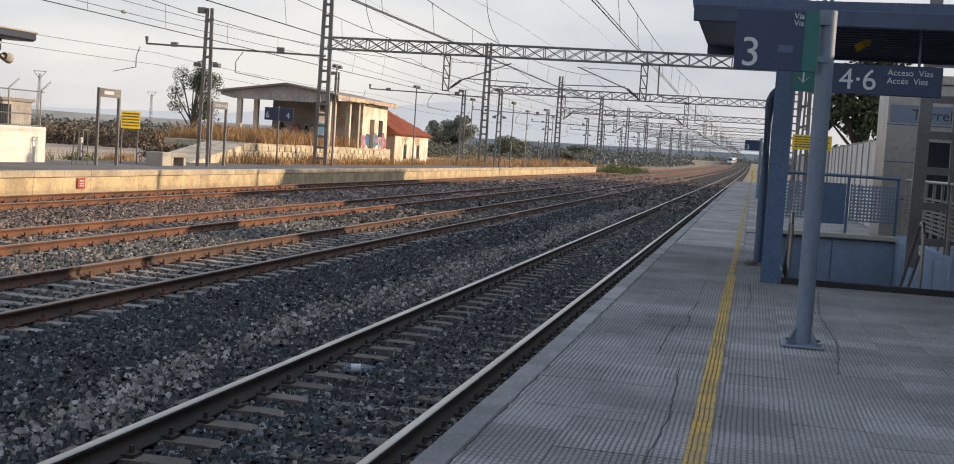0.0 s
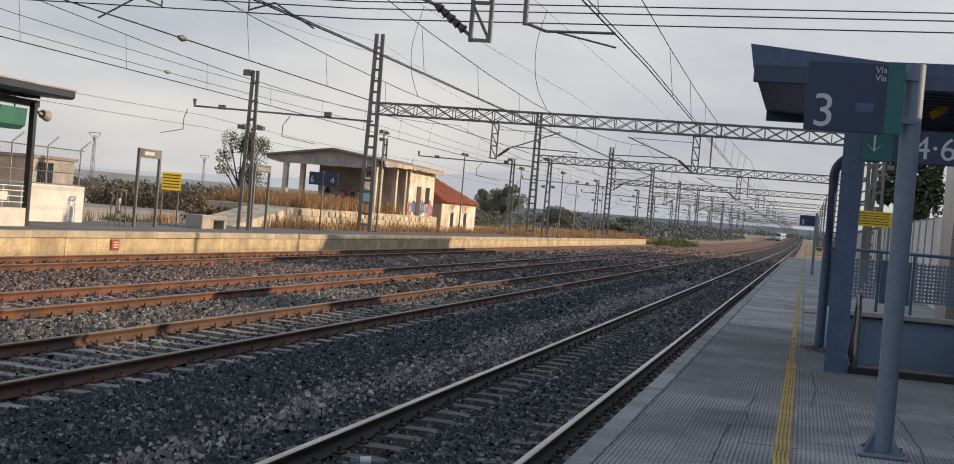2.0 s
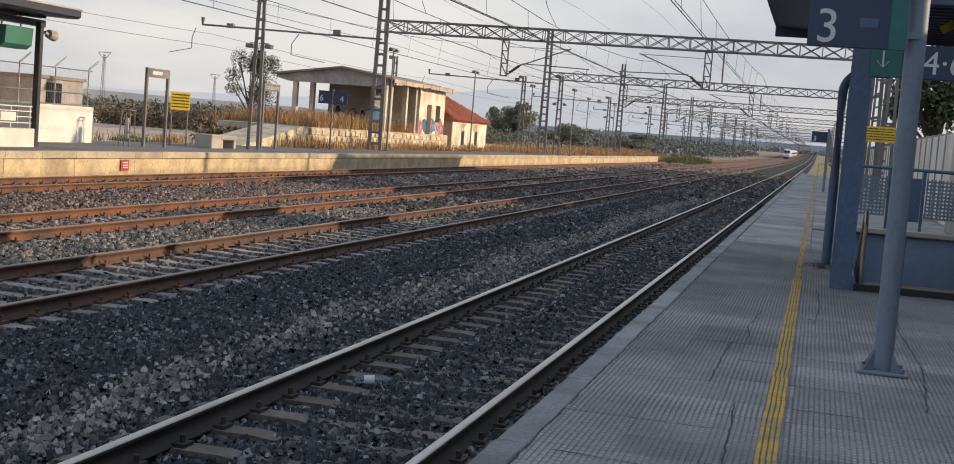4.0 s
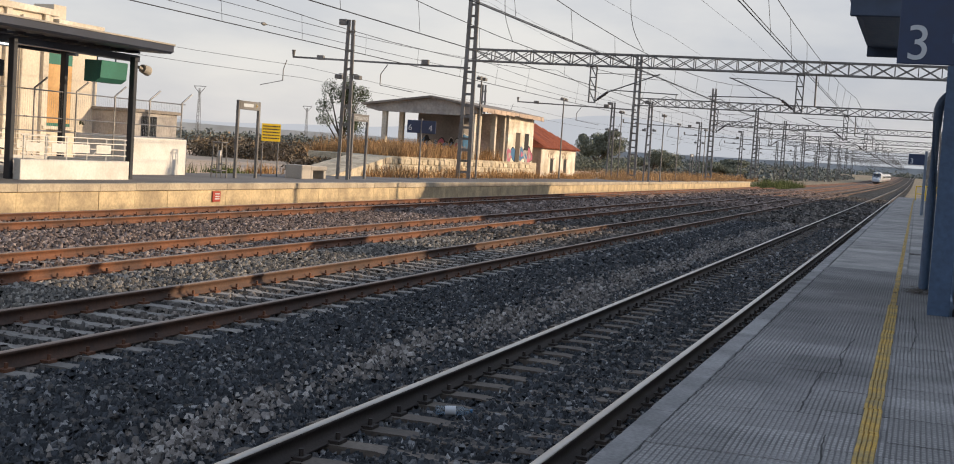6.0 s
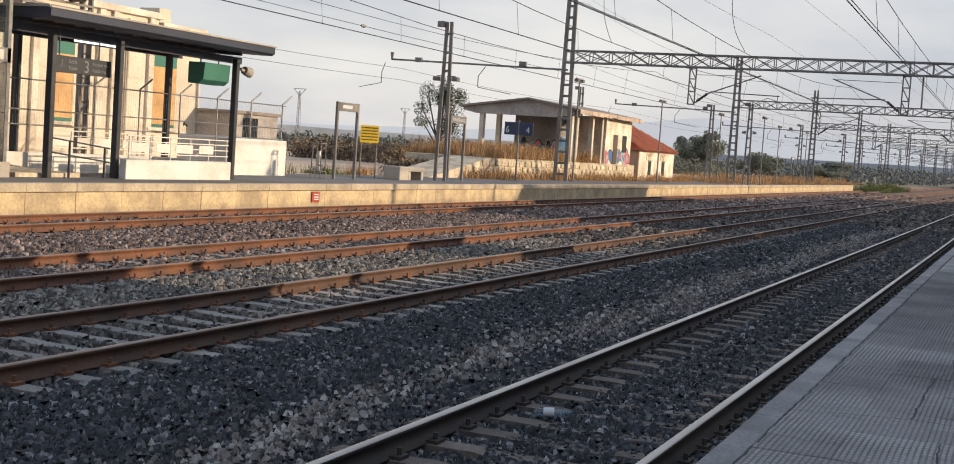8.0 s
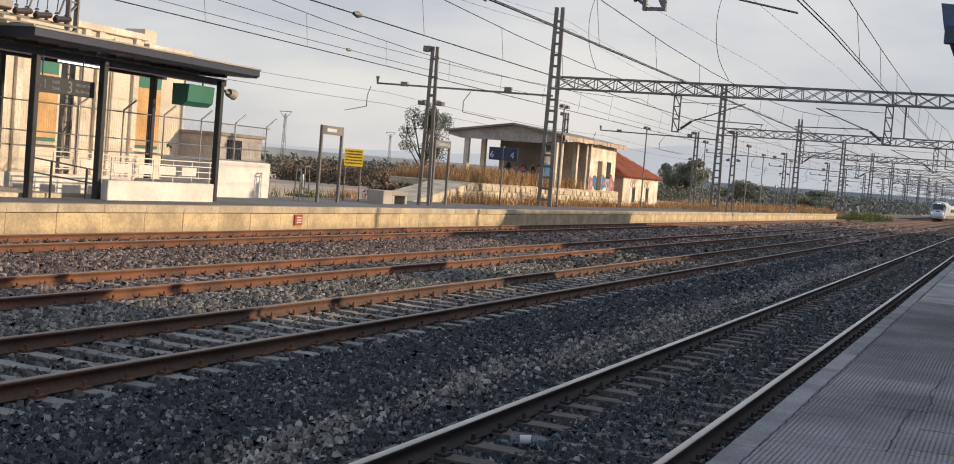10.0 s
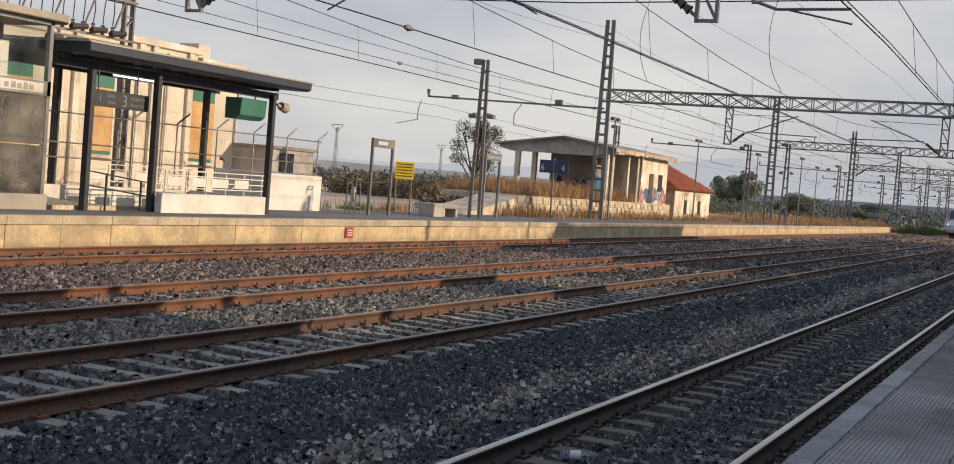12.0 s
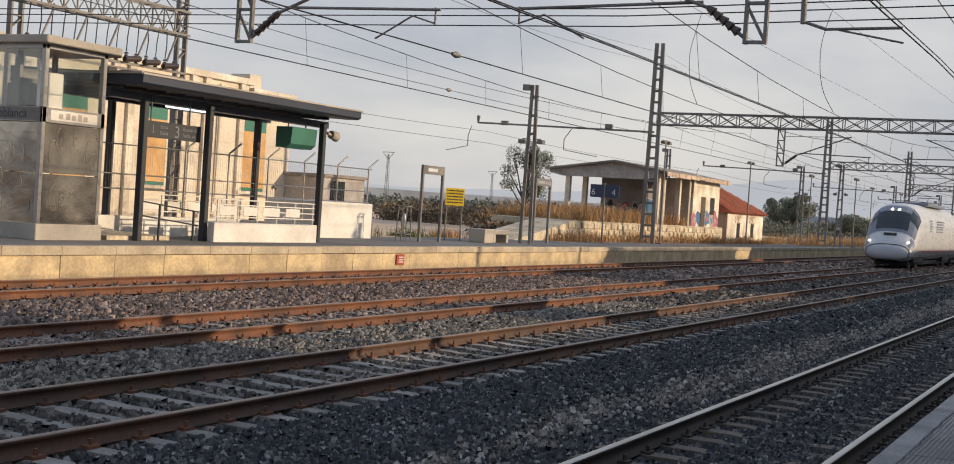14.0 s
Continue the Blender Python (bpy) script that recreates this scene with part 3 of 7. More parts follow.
def build_rail(parent, x, web, head):
    verts, faces, top = [], [], []
    n = len(RAIL)
    for y in LONG:
        verts += [(x + a, y, RAIL_Z + b + grade(y)) for a, b in RAIL]
    for j in range(len(LONG) - 1):
        for i in range(n):
            faces.append((j * n + i, j * n + (i + 1) % n, (j + 1) * n + (i + 1) % n, (j + 1) * n + i))
            top.append(1 if i in (6, 7, 8) else 0)
    me = mesh_from("rail", verts, faces, (web, head))
    me.polygons.foreach_set("material_index", top)
    ob = new("rail", me)
    ob.parent = parent


def sleeper_mesh(mat):
    bm = bmesh.new()
    out = [(-1.3, -0.2), (1.3, -0.2), (1.3, -0.02), (1.25, 0.0), (0.45, 0.0), (0.35, -0.012), (-0.35, -0.012), (-0.45, 0.0), (-1.25, 0.0), (-1.3, -0.02)]
    prism(bm, out, -0.105, 0.105)
    return finish(bm, "sleeper", mat)


def clip_mesh(mat):
    bm = bmesh.new()
    for s in (-1, 1):
        for e in (-1, 1):
            x = s * HALF + e * 0.1
            box(bm, x - 0.045, x + 0.045, -0.07, 0.07, 0.0, 0.035)
            rod(bm, (x, 0, 0.03), (x, 0, 0.085), 0.02, 5)
    return finish(bm, "rail_clip", mat)


def build_tracks():
    dark_clip, rusty_clip = clip_mesh("dark_rail"), clip_mesh("rust")
    for name, x in TRACKS.items():
        near = name in ("track_1",)
        ob = tagged(new(name), "broad-gauge railway track with steel rails on sleepers", "railway track", "tracks", "structure")
        build_rail(ob, x - HALF, "dark_rail" if near else "rust_shaded" if name == "track_2" else "rust", "rail_head" if near else "rail_dull")
        build_rail(ob, x + HALF, "dark_rail" if near else "rust_shaded" if name == "track_2" else "rust", "rail_head" if near else "rail_dull")
        me = sleeper_mesh("sleeper_dark" if name in ("track_1", "track_4") else "sleeper")
        lo, hi = {"track_1": (4, 60), "track_2": (6, 70), "track_3": (8, 70), "track_4": (10, 80)}[name]
        y = lo - 9.6
        while y < hi:
            s = new("sleeper", me)
            s.parent = ob
            s.matrix_basis = pose(x + random.uniform(-0.02, 0.02), y + random.uniform(-0.02, 0.02), RAIL_Z - 0.16 + (0.004 if name == "track_1" else 0), rz=random.uniform(-0.8, 0.8))
            c = new("rail_clip", dark_clip if near else rusty_clip)
            c.parent = ob
            c.matrix_basis = pose(x, y, RAIL_Z - 0.165)
            y += 0.60


def stones(name, count, region, size, mat, label, keep=None, seed=1, lift=0.0):
    """Loose crushed stones, joined, each a skewed angular block of its own."""
    rng = np.random.default_rng(seed)
    x0, x1, y0, y1 = region
    px, py = rng.uniform(x0, x1, count), y0 + (y1 - y0) * rng.uniform(0, 1, count) ** 1.35
    ok = np.ones(count, bool)
    for x in TRACKS.values():
        for s in (-1, 1):
            ok &= np.abs(px - (x + s * HALF)) > 0.07
    if keep is not None:
        ok &= keep(px, py, rng)
    px, py = px[ok], py[ok]
    n = len(px)
    # each stone a wedge-shaped block: a skewed four-sided foot and a short ridge on top
    base = np.array([(-1, -1, -1), (1, -1, -1), (1, 1, -1), (-1, 1, -1), (-0.7, -0.1, 1), (0.7, 0.1, 1)], float)
    tris = np.array([(0, 1, 5), (0, 5, 4), (2, 3, 4), (2, 4, 5), (1, 2, 5), (3, 0, 4)])
    rad = size * (0.55 + 0.9 * rng.uniform(0, 1, n) ** 2)
    v = base[None] * rng.uniform(0.55, 1.0, (n, 6, 3)) * rad[:, None, None] * rng.uniform(0.8, 1.2, (n, 1, 3)) * np.array((1.2, 0.9, 0.95))
    v[:, 4:, 1] += rng.uniform(-0.75, 0.75, (n, 2)) * rad[:, None]
    a, b = rng.uniform(0, 6.28, n), rng.uniform(-0.45, 0.45, n)
    ca, sa, cb, sb = np.cos(a), np.sin(a), np.cos(b), np.sin(b)
    x, y, z = v[..., 0], v[..., 1], v[..., 2]
    y, z = y * cb[:, None] - z * sb[:, None], y * sb[:, None] + z * cb[:, None]
    x, y = x * ca[:, None] - y * sa[:, None], x * sa[:, None] + y * ca[:, None]
    h = np.array([bed_height(p, q) for p, q in zip(px, py)]) + rng.uniform(-0.036, 0.03, n) + lift
    verts = np.stack([x + px[:, None], y + py[:, None], z + h[:, None]], -1).reshape(-1, 3)
    faces = (tris[None] + 6 * np.arange(n)[:, None, None]).reshape(-1, 3)
    ob = new(name, mesh_from(name, verts, faces, mat))
    return tagged(ob, label, "ballast", kind="stuff")


def build_ballast():
    def off_sleepers(px, py, rng):
        """Fewer stones on the sleepers inside the gauge."""
        on = np.zeros(len(px), bool)
        for name, x in TRACKS.items():
            lo = {"track_1": 4, "track_2": 6, "track_3": 8, "track_4": 10}[name]
            wide = 1.28 if name == "track_2" else 0.85
            if name == "track_1":
                on |= (px > x - HALF) & (px < x - HALF + 0.5) & (np.abs((py - lo + 0.3) % 0.6 - 0.3) < 0.125) & (py > lo)
                continue
            on |= (np.abs(px - x) < wide) & (np.abs((py - lo + 0.3) % 0.6 - 0.3) < 0.062) & (py > lo)
        return ~on | (rng.uniform(0, 1, len(px)) < 0.05 + 0.5 * np.clip((py - 15) / 14, 0, 1))

    stones("ballast_stones", 190000, (-7.2, -1.25, 5.5, 26), 0.027, "ballast", "dark blue-grey crushed ballast stones", off_sleepers, 1)
    stones("ballast_stones", 9000, (-7.2, -1.25, -5, 5.8), 0.040, "ballast", "dark crushed ballast stones beside the platform", None, 11)
    stones("ballast_stones", 22000, (-9.2, -7.2, 8, 34), 0.038, "ballast_mid", "brownish grey crushed ballast stones", off_sleepers, 2)
    stones("ballast_stones", 28000, (-11.4, -9.2, 9, 34), 0.036, "ballast_tan", "pale tan crushed ballast stones between two tracks", off_sleepers, 12)
    stones("ballast_stones", 60000, (-17.2, -11.4, 13, 44), 0.040, "ballast_far", "rust-tinted crushed ballast stones", off_sleepers, 3)
    stones("ballast_stones", 9000, (-19.8, -17.2, 16, 44), 0.048, "ballast_far", "rust-tinted crushed ballast stones by the platform", off_sleepers, 4)
    stones("ballast_stones", 38000, (-7.2, -1.3, 26, 60), 0.042, "ballast", "dark crushed ballast stones", off_sleepers, 5)
    stones("ballast_stones", 14000, (-7.2, -1.3, 58, 140), 0.10, "ballast_mid", "grey crushed ballast stones far along", None, 9, 0.03)
    stones("ballast_stones", 14000, (-17.2, -7.2, 74, 160), 0.12, "ballast_far", "rust-tinted crushed ballast stones far along", None, 10, 0.03)
    stones("ballast_stones", 14000, (-11.4, -7.2, 33, 75), 0.065, "ballast_mid", "brownish crushed ballast stones farther along", None, 7, 0.025)
    stones("ballast_stones", 16000, (-17.2, -11.4, 42, 90), 0.075, "ballast_far", "rust-tinted crushed ballast stones farther along", None, 8, 0.025)

    def strip(px, py, rng):
        return rng.uniform(0, 1, len(px)) < np.exp(-((px + 4.75 + 0.14 * np.sin(py * 0.55)) / (0.30 + 0.08 * np.sin(py * 0.31 + 1.0))) ** 2) * (0.3 + 0.7 * np.sin(py * 0.8 + px * 2) ** 2)
    stones("pale_stones", 80000, (-6.3, -4.0, 6, 62), 0.026, "dust", "pale dusty ballast stones between two tracks", strip, 6, 0.034)


def build_near_platform():
    ob = tagged(new("platform_near"), "station platform paved with grey ribbed tiles", "platform", kind="structure")
    bm = bmesh.new()  # the body, with the stairwell left open
    x0, x1 = NEAR_EDGE + 0.06, 9.0
    for a, b, c, d in ((x0, x1, -18, 16.40), (x0, 0.72, 16.40, 28.9), (3.38, x1, 16.40, 28.9), (x0, x1, 28.9, 120)):
        box(bm, a, b, c, d, -1.0, -0.03)
    part("platform_body", bm, "slab", ob)
    bm = bmesh.new()
    box(bm, NEAR_EDGE - 0.0, NEAR_EDGE + 0.058, -18, 120, -1.0, -0.16)
    part("platform_face", bm, "concrete", ob)
    # coping slabs
    bm = bmesh.new()
    box(bm, -0.08, 0.08, -0.896, 0.896, -0.155, 0.0, 0.008)
    me = finish(bm, "coping_slab", "coping")
    for i in range(70):
        s = new("coping_slab", me)
        s.parent = ob
        s.matrix_basis = pose(NEAR_EDGE + 0.08 + random.uniform(-0.005, 0.005), -6.4 + i * 1.8, 0.004 + random.uniform(-0.003, 0.003), ry=random.uniform(-0.4, 0.4))
    # ribbed tiles
    ribs, t = 13, 0.40
    prof = []
    for i in range(ribs):
        u = -t / 2 + 0.0008 + i * (t - 0.0016) / ribs
        w = (t - 0.0016) / ribs
        prof += [(u, -0.0034), (u + w * 0.14, 0.0), (u + w * 0.76, 0.0), (u + w * 0.90, -0.0034)]
    prof += [(t / 2 - 0.0008, -0.0034), (t / 2 - 0.0008, -0.03), (-t / 2 + 0.0008, -0.03)]
    bm = bmesh.new()
    prism(bm, prof, -t / 2 + 0.003, t / 2 - 0.003)
    tile = finish(bm, "ribbed_tile", "tile")
    placed = []
    for j in range(-24, 46):
        for i in range(13):
            x, y = NEAR_EDGE + 0.162 + 0.2 + i * t, 5.0 + j * t
            if y > 22.6 or (0.5 < x < 3.6 and y > 16.25) :
                continue
            placed.append((x, y))
    placed.sort(key=lambda p: abs(p[1] - 9.0))
    rest_v, rest_f = [], []
    src = [tuple(v.co) for v in tile.vertices]
    for k, (x, y) in enumerate(placed):
        dz = random.uniform(-0.002, 0.002)
        if k < 300:
            s = new("ribbed_tile", tile)
            s.parent = ob
            s.matrix_basis = pose(x, y, dz, rx=random.uniform(-0.15, 0.15), ry=random.uniform(-0.15, 0.15))
        else:
            o = len(rest_v)
            rest_v += [(a + x, b + y, c + dz) for a, b, c in src]
            rest_f += [tuple(o + q for q in p.vertices) for p in tile.polygons if len(p.vertices) == 4]
    r = new("ribbed_tiles", mesh_from("ribbed_tiles", rest_v, rest_f, "tile"))
    r.parent = ob
    tagged(r, kind="stuff")
    # cracks and open joints
    for pts in (((-1.02, 5.0), (-1.025, 9.0), (-1.02, 14.0), (-1.025, 22.0)), ((-1.0, 9.22), (-0.7, 9.3), (-0.35, 9.4), (-0.02, 9.38)), ((-0.36, 9.4), (-0.34, 11.2), (-0.22, 11.6), (-0.26, 12.2), (-0.2, 13.5)),
                ((-0.9, 11.4), (-0.5, 11.36), (-0.25, 11.42)), ((0.28, 12.9), (0.33, 14.2), (0.29, 16.1)), ((0.95, 9.2), (1.05, 10.9), (1.0, 13.0), (1.12, 15.8)), ((1.3, 12.2), (2.1, 12.1), (3.2, 12.25)), ((-0.9, 7.05), (-0.5, 7.0), (-0.12, 7.04)), ((-0.18, 5.4), (-0.12, 7.0), (-0.16, 8.9))):
        bm = bmesh.new()
        fine = []
        for a, b in zip(pts, pts[1:]):
            n = max(2, int(10 * math.hypot(b[0] - a[0], b[1] - a[1])))
            fine += [(a[0] + (b[0] - a[0]) * k / n + random.uniform(-0.008, 0.008), a[1] + (b[1] - a[1]) * k / n) for k in range(n)]
        old = None
        for x, y in fine:
            w = random.uniform(0.003, 0.007)
            ends = [bm.verts.new((x - w, y - w, 0.0022)), bm.verts.new((x + w, y + w, 0.0022))]
            if old:
                bm.faces.new((old[0], old[1], ends[1], ends[0]))
            old = ends
        part("crack", bm, "joint", ob)
    # smoother paving farther on, in large slabs
    bm = bmesh.new()
    box(bm, -0.6, 0.6, -0.745, 0.745, -0.03, 0.0, 0.006)
    big = finish(bm, "paving_slab", "slab")
    for j in range(60):
        for i in range(2):
            x, y = NEAR_EDGE + 0.162 + 0.61 + i * 1.21, 23.55 + j * 1.5
            if (i == 1 and y < 29) or y > 112:
                continue
            s = new("paving_slab", big)
            s.parent = ob
            s.matrix_basis = pose(x, y, random.uniform(-0.004, 0.001))
    # the yellow line: four raised ribs of short strips
    bm = bmesh.new()
    for u in (-0.042, -0.014, 0.014, 0.042):
        prism(bm, [(u - 0.0138, -0.006), (u - 0.009, 0.005), (u + 0.009, 0.005), (u + 0.0138, -0.006)], -0.199, 0.199)
    strip = finish(bm, "yellow_strip", "yellow_line")
    for j in range(284):
        s = new("yellow_strip", strip)
        s.parent = ob
        s.matrix_basis = pose(0.07 + random.uniform(-0.004, 0.004), -4.8 + j * 0.4, 0.004, rz=random.uniform(-0.5, 0.5)) @ Matrix.Diagonal((0.62 if j > 54 else 1.0, 1, 1, 1))


def build_far_platform():
    ob = tagged(new("platform_far"), "island platform with a pale concrete face and dark asphalt top", "platform", kind="structure")
    bm = bmesh.new()
    box(bm, -25.5, FAR_EDGE - 0.09, -18, 170.5, -1.0, -0.012)
    part("platform_body", bm, "asphalt", ob)
    bm = bmesh.new()
    box(bm, -0.045, 0.045, -0.815, 0.815, -1.0, -0.21, 0.008)
    panel = finish(bm, "face_panel", "face")
    bm = bmesh.new()
    box(bm, -0.20, 0.075, -0.817, 0.817, -0.20, 0.0, 0.012)
    lip = finish(bm, "edge_slab", "face_top")
    for i in range(120):
        y = -15 + i * 1.64
        if y > 169.6:
            break
        for nm, me in (("face_panel", panel), ("edge_slab", lip)):
            s = new(nm, me)
            s.parent = ob
            s.matrix_basis = pose(FAR_EDGE - 0.045 + random.uniform(-0.006, 0.006), y, random.uniform(-0.004, 0.004))
    bm = bmesh.new()
    box(bm, -75, -25.4, -30, 160, -0.5, -0.06)
    solid("forecourt", bm, "forecourt", "pale dusty open yard behind the platform", "ground", kind="structure")


build_ground()
build_bed()
build_tracks()
build_ballast()
build_near_platform()
build_far_platform()

# ---- overhead line ----
GANTRY_Y = [-20.5, 22.8, 67.4, 110.8, 154.0, 197.0, 240.0, 283.0, 326.0, 369.0, 412.0, 455.0, 498.0]


def lattice_mast(parent, x, y, h, w=0.62, d=0.34, name="mast"):
    """A ladder-like mast of two channel legs joined by battens, tapering upwards."""
    bm = bmesh.new()
    for s in (-1, 1):
        bar(bm, (x + s * w / 2, y, -0.1), (x + s * w / 2 * 0.55, y, h), 0.11, d * 0.6)
    n = int(h / 0.62)
    for i in range(n):
        z = 0.35 + i * (h - 0.5) / n
        k = w / 2 * (1 - 0.45 * z / h)
        bar(bm, (x - k, y, z), (x + k, y, z), 0.05, 0.13)
    part(name, bm, "steel", parent)


def build_gantry(y, left=-23.05, right=3.3):
    ob = thing("catenary_gantry", pose(0, y, grade(y)), "grey lattice steel portal carrying the overhead wires", "gantry", "gantries over the tracks")
    lattice_mast(ob, left, 0, 10.7)
    lattice_mast(ob, right, 0, 10.2)
    bm = bmesh.new()
    z0, z1 = 6.36, 6.98
    for dy in (-0.28, 0.28):
        for z in (z0, z1):
            bar(bm, (left + 0.2, dy, z), (right - 0.2, dy, z), 0.075, 0.075)
    n = 24
    step = (right - left - 0.4) / n
    for dy in (-0.28, 0.28):
        for i in range(n):
            a, b = left + 0.2 + i * step, left + 0.2 + (i + 1) * step
            bar(bm, (a, dy, z0), (b, dy, z1), 0.03, 0.04)
            bar(bm, (a, dy, z1), (b, dy, z0), 0.03, 0.04)
            bar(bm, (a, dy, z0), (a, dy, z1), 0.045, 0.045)
    for i in range(n + 1):
        x = left + 0.2 + i * step
        bar(bm, (x, -0.28, z0), (x, 0.28, z0), 0.04, 0.04)
    part("beam", bm, "steel", ob)
    for x, s in ((-5.65, -1), (-16.2, 1)):
        bm = bmesh.new()
        for e in (-0.17, 0.17):
            bar(bm, (x + e, 0, 4.42), (x + e, 0, z0), 0.06, 0.09)
        for k, z in enumerate((4.45, 5.1, 5.75, 6.3)):
            bar(bm, (x - 0.17, 0, z), (x + 0.17, 0, z), 0.05, 0.06)
            if k < 3:
                bar(bm, (x - 0.17, 0, z + 0.62), (x + 0.17, 0, z), 0.035, 0.05)
        part("drop_post", bm, "steel", ob)
        bm = bmesh.new()
        for k in range(5):
            a, b = Vector((x + s * (0.3 + 0.11 * k), 0, 4.62 + 0.085 * k)), Vector((x + s * (0.4 + 0.11 * k), 0, 4.70 + 0.085 * k))
            rod(bm, a, b, 0.085, 8, 0.05)
        part("insulator", bm, "insulator", ob)
        tip = x + s * 3.5
        bm = bmesh.new()
        rod(bm, (x + s * 0.15, 0, 4.50), (x + s * 0.36, 0, 4.66), 0.035, 6)
        rod(bm, (x + s * 0.86, 0, 5.04), (tip, 0, 6.05), 0.034, 6)
        part("cantilever", bm, "steel", ob)
        bm = bmesh.new()
        rod(bm, (x + s * 0.15, 0.04, 5.98), (tip, 0.04, 6.02), 0.016, 5)
        part("tie_rod", bm, "steel", ob)
        bm = bmesh.new()
        rod(bm, (x + s * 0.95, 0.05, 5.14), (x + s * 4.5, 0.05, 5.06), 0.03, 6)
        rod(bm, (x + s * 4.4, 0.05, 5.1), (x + s * 4.4, 0.05, 4.78), 0.022, 6)
        rod(bm, (x + s * 4.4, 0.05, 4.8), (x + s * 3.9, 0.05, 4.95), 0.018, 6)
        rod(bm, (x + s * 3.9, 0.05, 4.95), (x + s * 3.1, 0.05, 4.52), 0.018, 6)
        part("steady_arm", bm, "steel", ob)
    bm = bmesh.new()
    rod(bm, (-4.9, 0.05, 6.4), (-4.88, 0.05, 4.76), 0.05, 6)
    rod(bm, (-4.88, 0.05, 4.80), (-4.5, 0.05, 4.67), 0.03, 6)
    rod(bm, (-4.5, 0.05, 4.67), (-3.3, 0.05, 4.69), 0.026, 6)
    rod(bm, (-4.3, 0.05, 4.66), (-3.27, 0.05, 4.45), 0.018, 6)
    part("near_arm", bm, "steel", ob)
    for z, e in ((5.10, 0.1), (4.98, 0.14), (4.80, 0.18)) if y < 30 else ():
        bm = bmesh.new()
        wire(bm, [(left + 0.3, e, z + 0.12), (-8.0, e, z - 0.05), (right - 0.2, e, z + 0.2)], 0.011)
        part("cross_wire", bm, "wire", ob)
    # stay to the platform side
    bm = bmesh.new()
    bar(bm, (left, 0, 5.95), (left - 10.6, 0, 6.15), 0.07, 0.10)
    for sx in (2.6, 8.9):
        box(bm, left - sx - 0.2, left - sx + 0.2, -0.1, 0.1, 6.05, 6.3)
    rod(bm, (left - 10.6, 0, 6.55), (left - 10.6, 0, 6.1), 0.12, 6, 0.05)
    for sx, s in ((4.9, 1), (10.9, -1)):
        rod(bm, (left - sx + s * 0.1, 0, 5.95), (left - sx - 0.3, 0, 5.4), 0.025, 5)
        rod(bm, (left - sx - 0.3, 0, 5.4), (left - sx - 0.3, 0, 4.8), 0.03, 5)
        rod(bm, (left - sx - 0.3, 0, 4.8), (left - sx + 1.7 * s, 0, 4.5), 0.02, 5)
    part("side_arm", bm, "steel", ob)
    return ob


def build_wires():
    def span(y0, y1, x, z0, sag, n=8):
        return [(x, y0 + (y1 - y0) * i / n, z0 - 4 * sag * (i / n) * (1 - i / n) + grade(y0 + (y1 - y0) * i / n)) for i in range(n + 1)]

    for label, tx, zc, up, dip in (("first", -2.92, 4.17, 1.13, 0.31), ("second", -8.27, 4.34, 1.32, 0.74), ("third", -12.37, 4.43, 1.32, 0.72), ("fourth", -18.2, 4.57, 1.47, 0.80)):
        ob = thing("overhead_line", pose(0, 0, 0), f"catenary and contact wire above the {label} track", "overhead wire", "overhead lines")
        mess, cont = bmesh.new(), bmesh.new()
        line, low = [], []
        for k, (a, b) in enumerate(zip(GANTRY_Y, GANTRY_Y[1:])):
            z = 0.18 if k % 2 else -0.18
            line += span(a, b, tx, zc + up, dip)[:-1]
            low.append((tx + z, a, zc + grade(a)))
            if b < 200:
                for i in range(1, 9):
                    u = i / 9
                    y = a + (b - a) * u
                    drop = bmesh.new()
                    rod(drop, (tx, y, zc + up - 4 * dip * u * (1 - u)), (tx + z * (1 - 2 * u), y, zc), 0.0065, 3)
                    part("dropper", drop, "wire", ob)
        wire(mess, line, 0.011)
        wire(cont, low, 0.0135)
        part("messenger_wire", mess, "wire", ob)
        part("contact_wire", cont, "wire", ob)
        if label in ("first", "second"):
            twin = bmesh.new()
            wire(twin, [(x + 0.07, y, z + 0.004) for x, y, z in low], 0.011)
            part("contact_wire", twin, "wire", ob)
    for label, x, z, sag in (("outer", -22.9, 10.2, 0.7), ("inner", -22.2, 9.5, 0.8), ("upper side", -22.4, 6.4, 0.45), ("lower side", -22.4, 5.7, 0.15), ("middle", -12.3, 8.05, 0.15), ("near", -8.25, 8.05, 0.15), ("yard", -33.0, 5.65, 0.25), ("yard low", -33.0, 5.0, 0.2)):
        bm = bmesh.new()
        wire(bm, [p for a, b in zip(GANTRY_Y, GANTRY_Y[1:]) for p in span(a, b, x, z, sag)[:-1]], 0.010 if z < 8 else 0.007)
        solid("feeder_wire", bm, "wire", f"thin dark {label} feeder wire along the gantries", "overhead wire", "feeder wires")


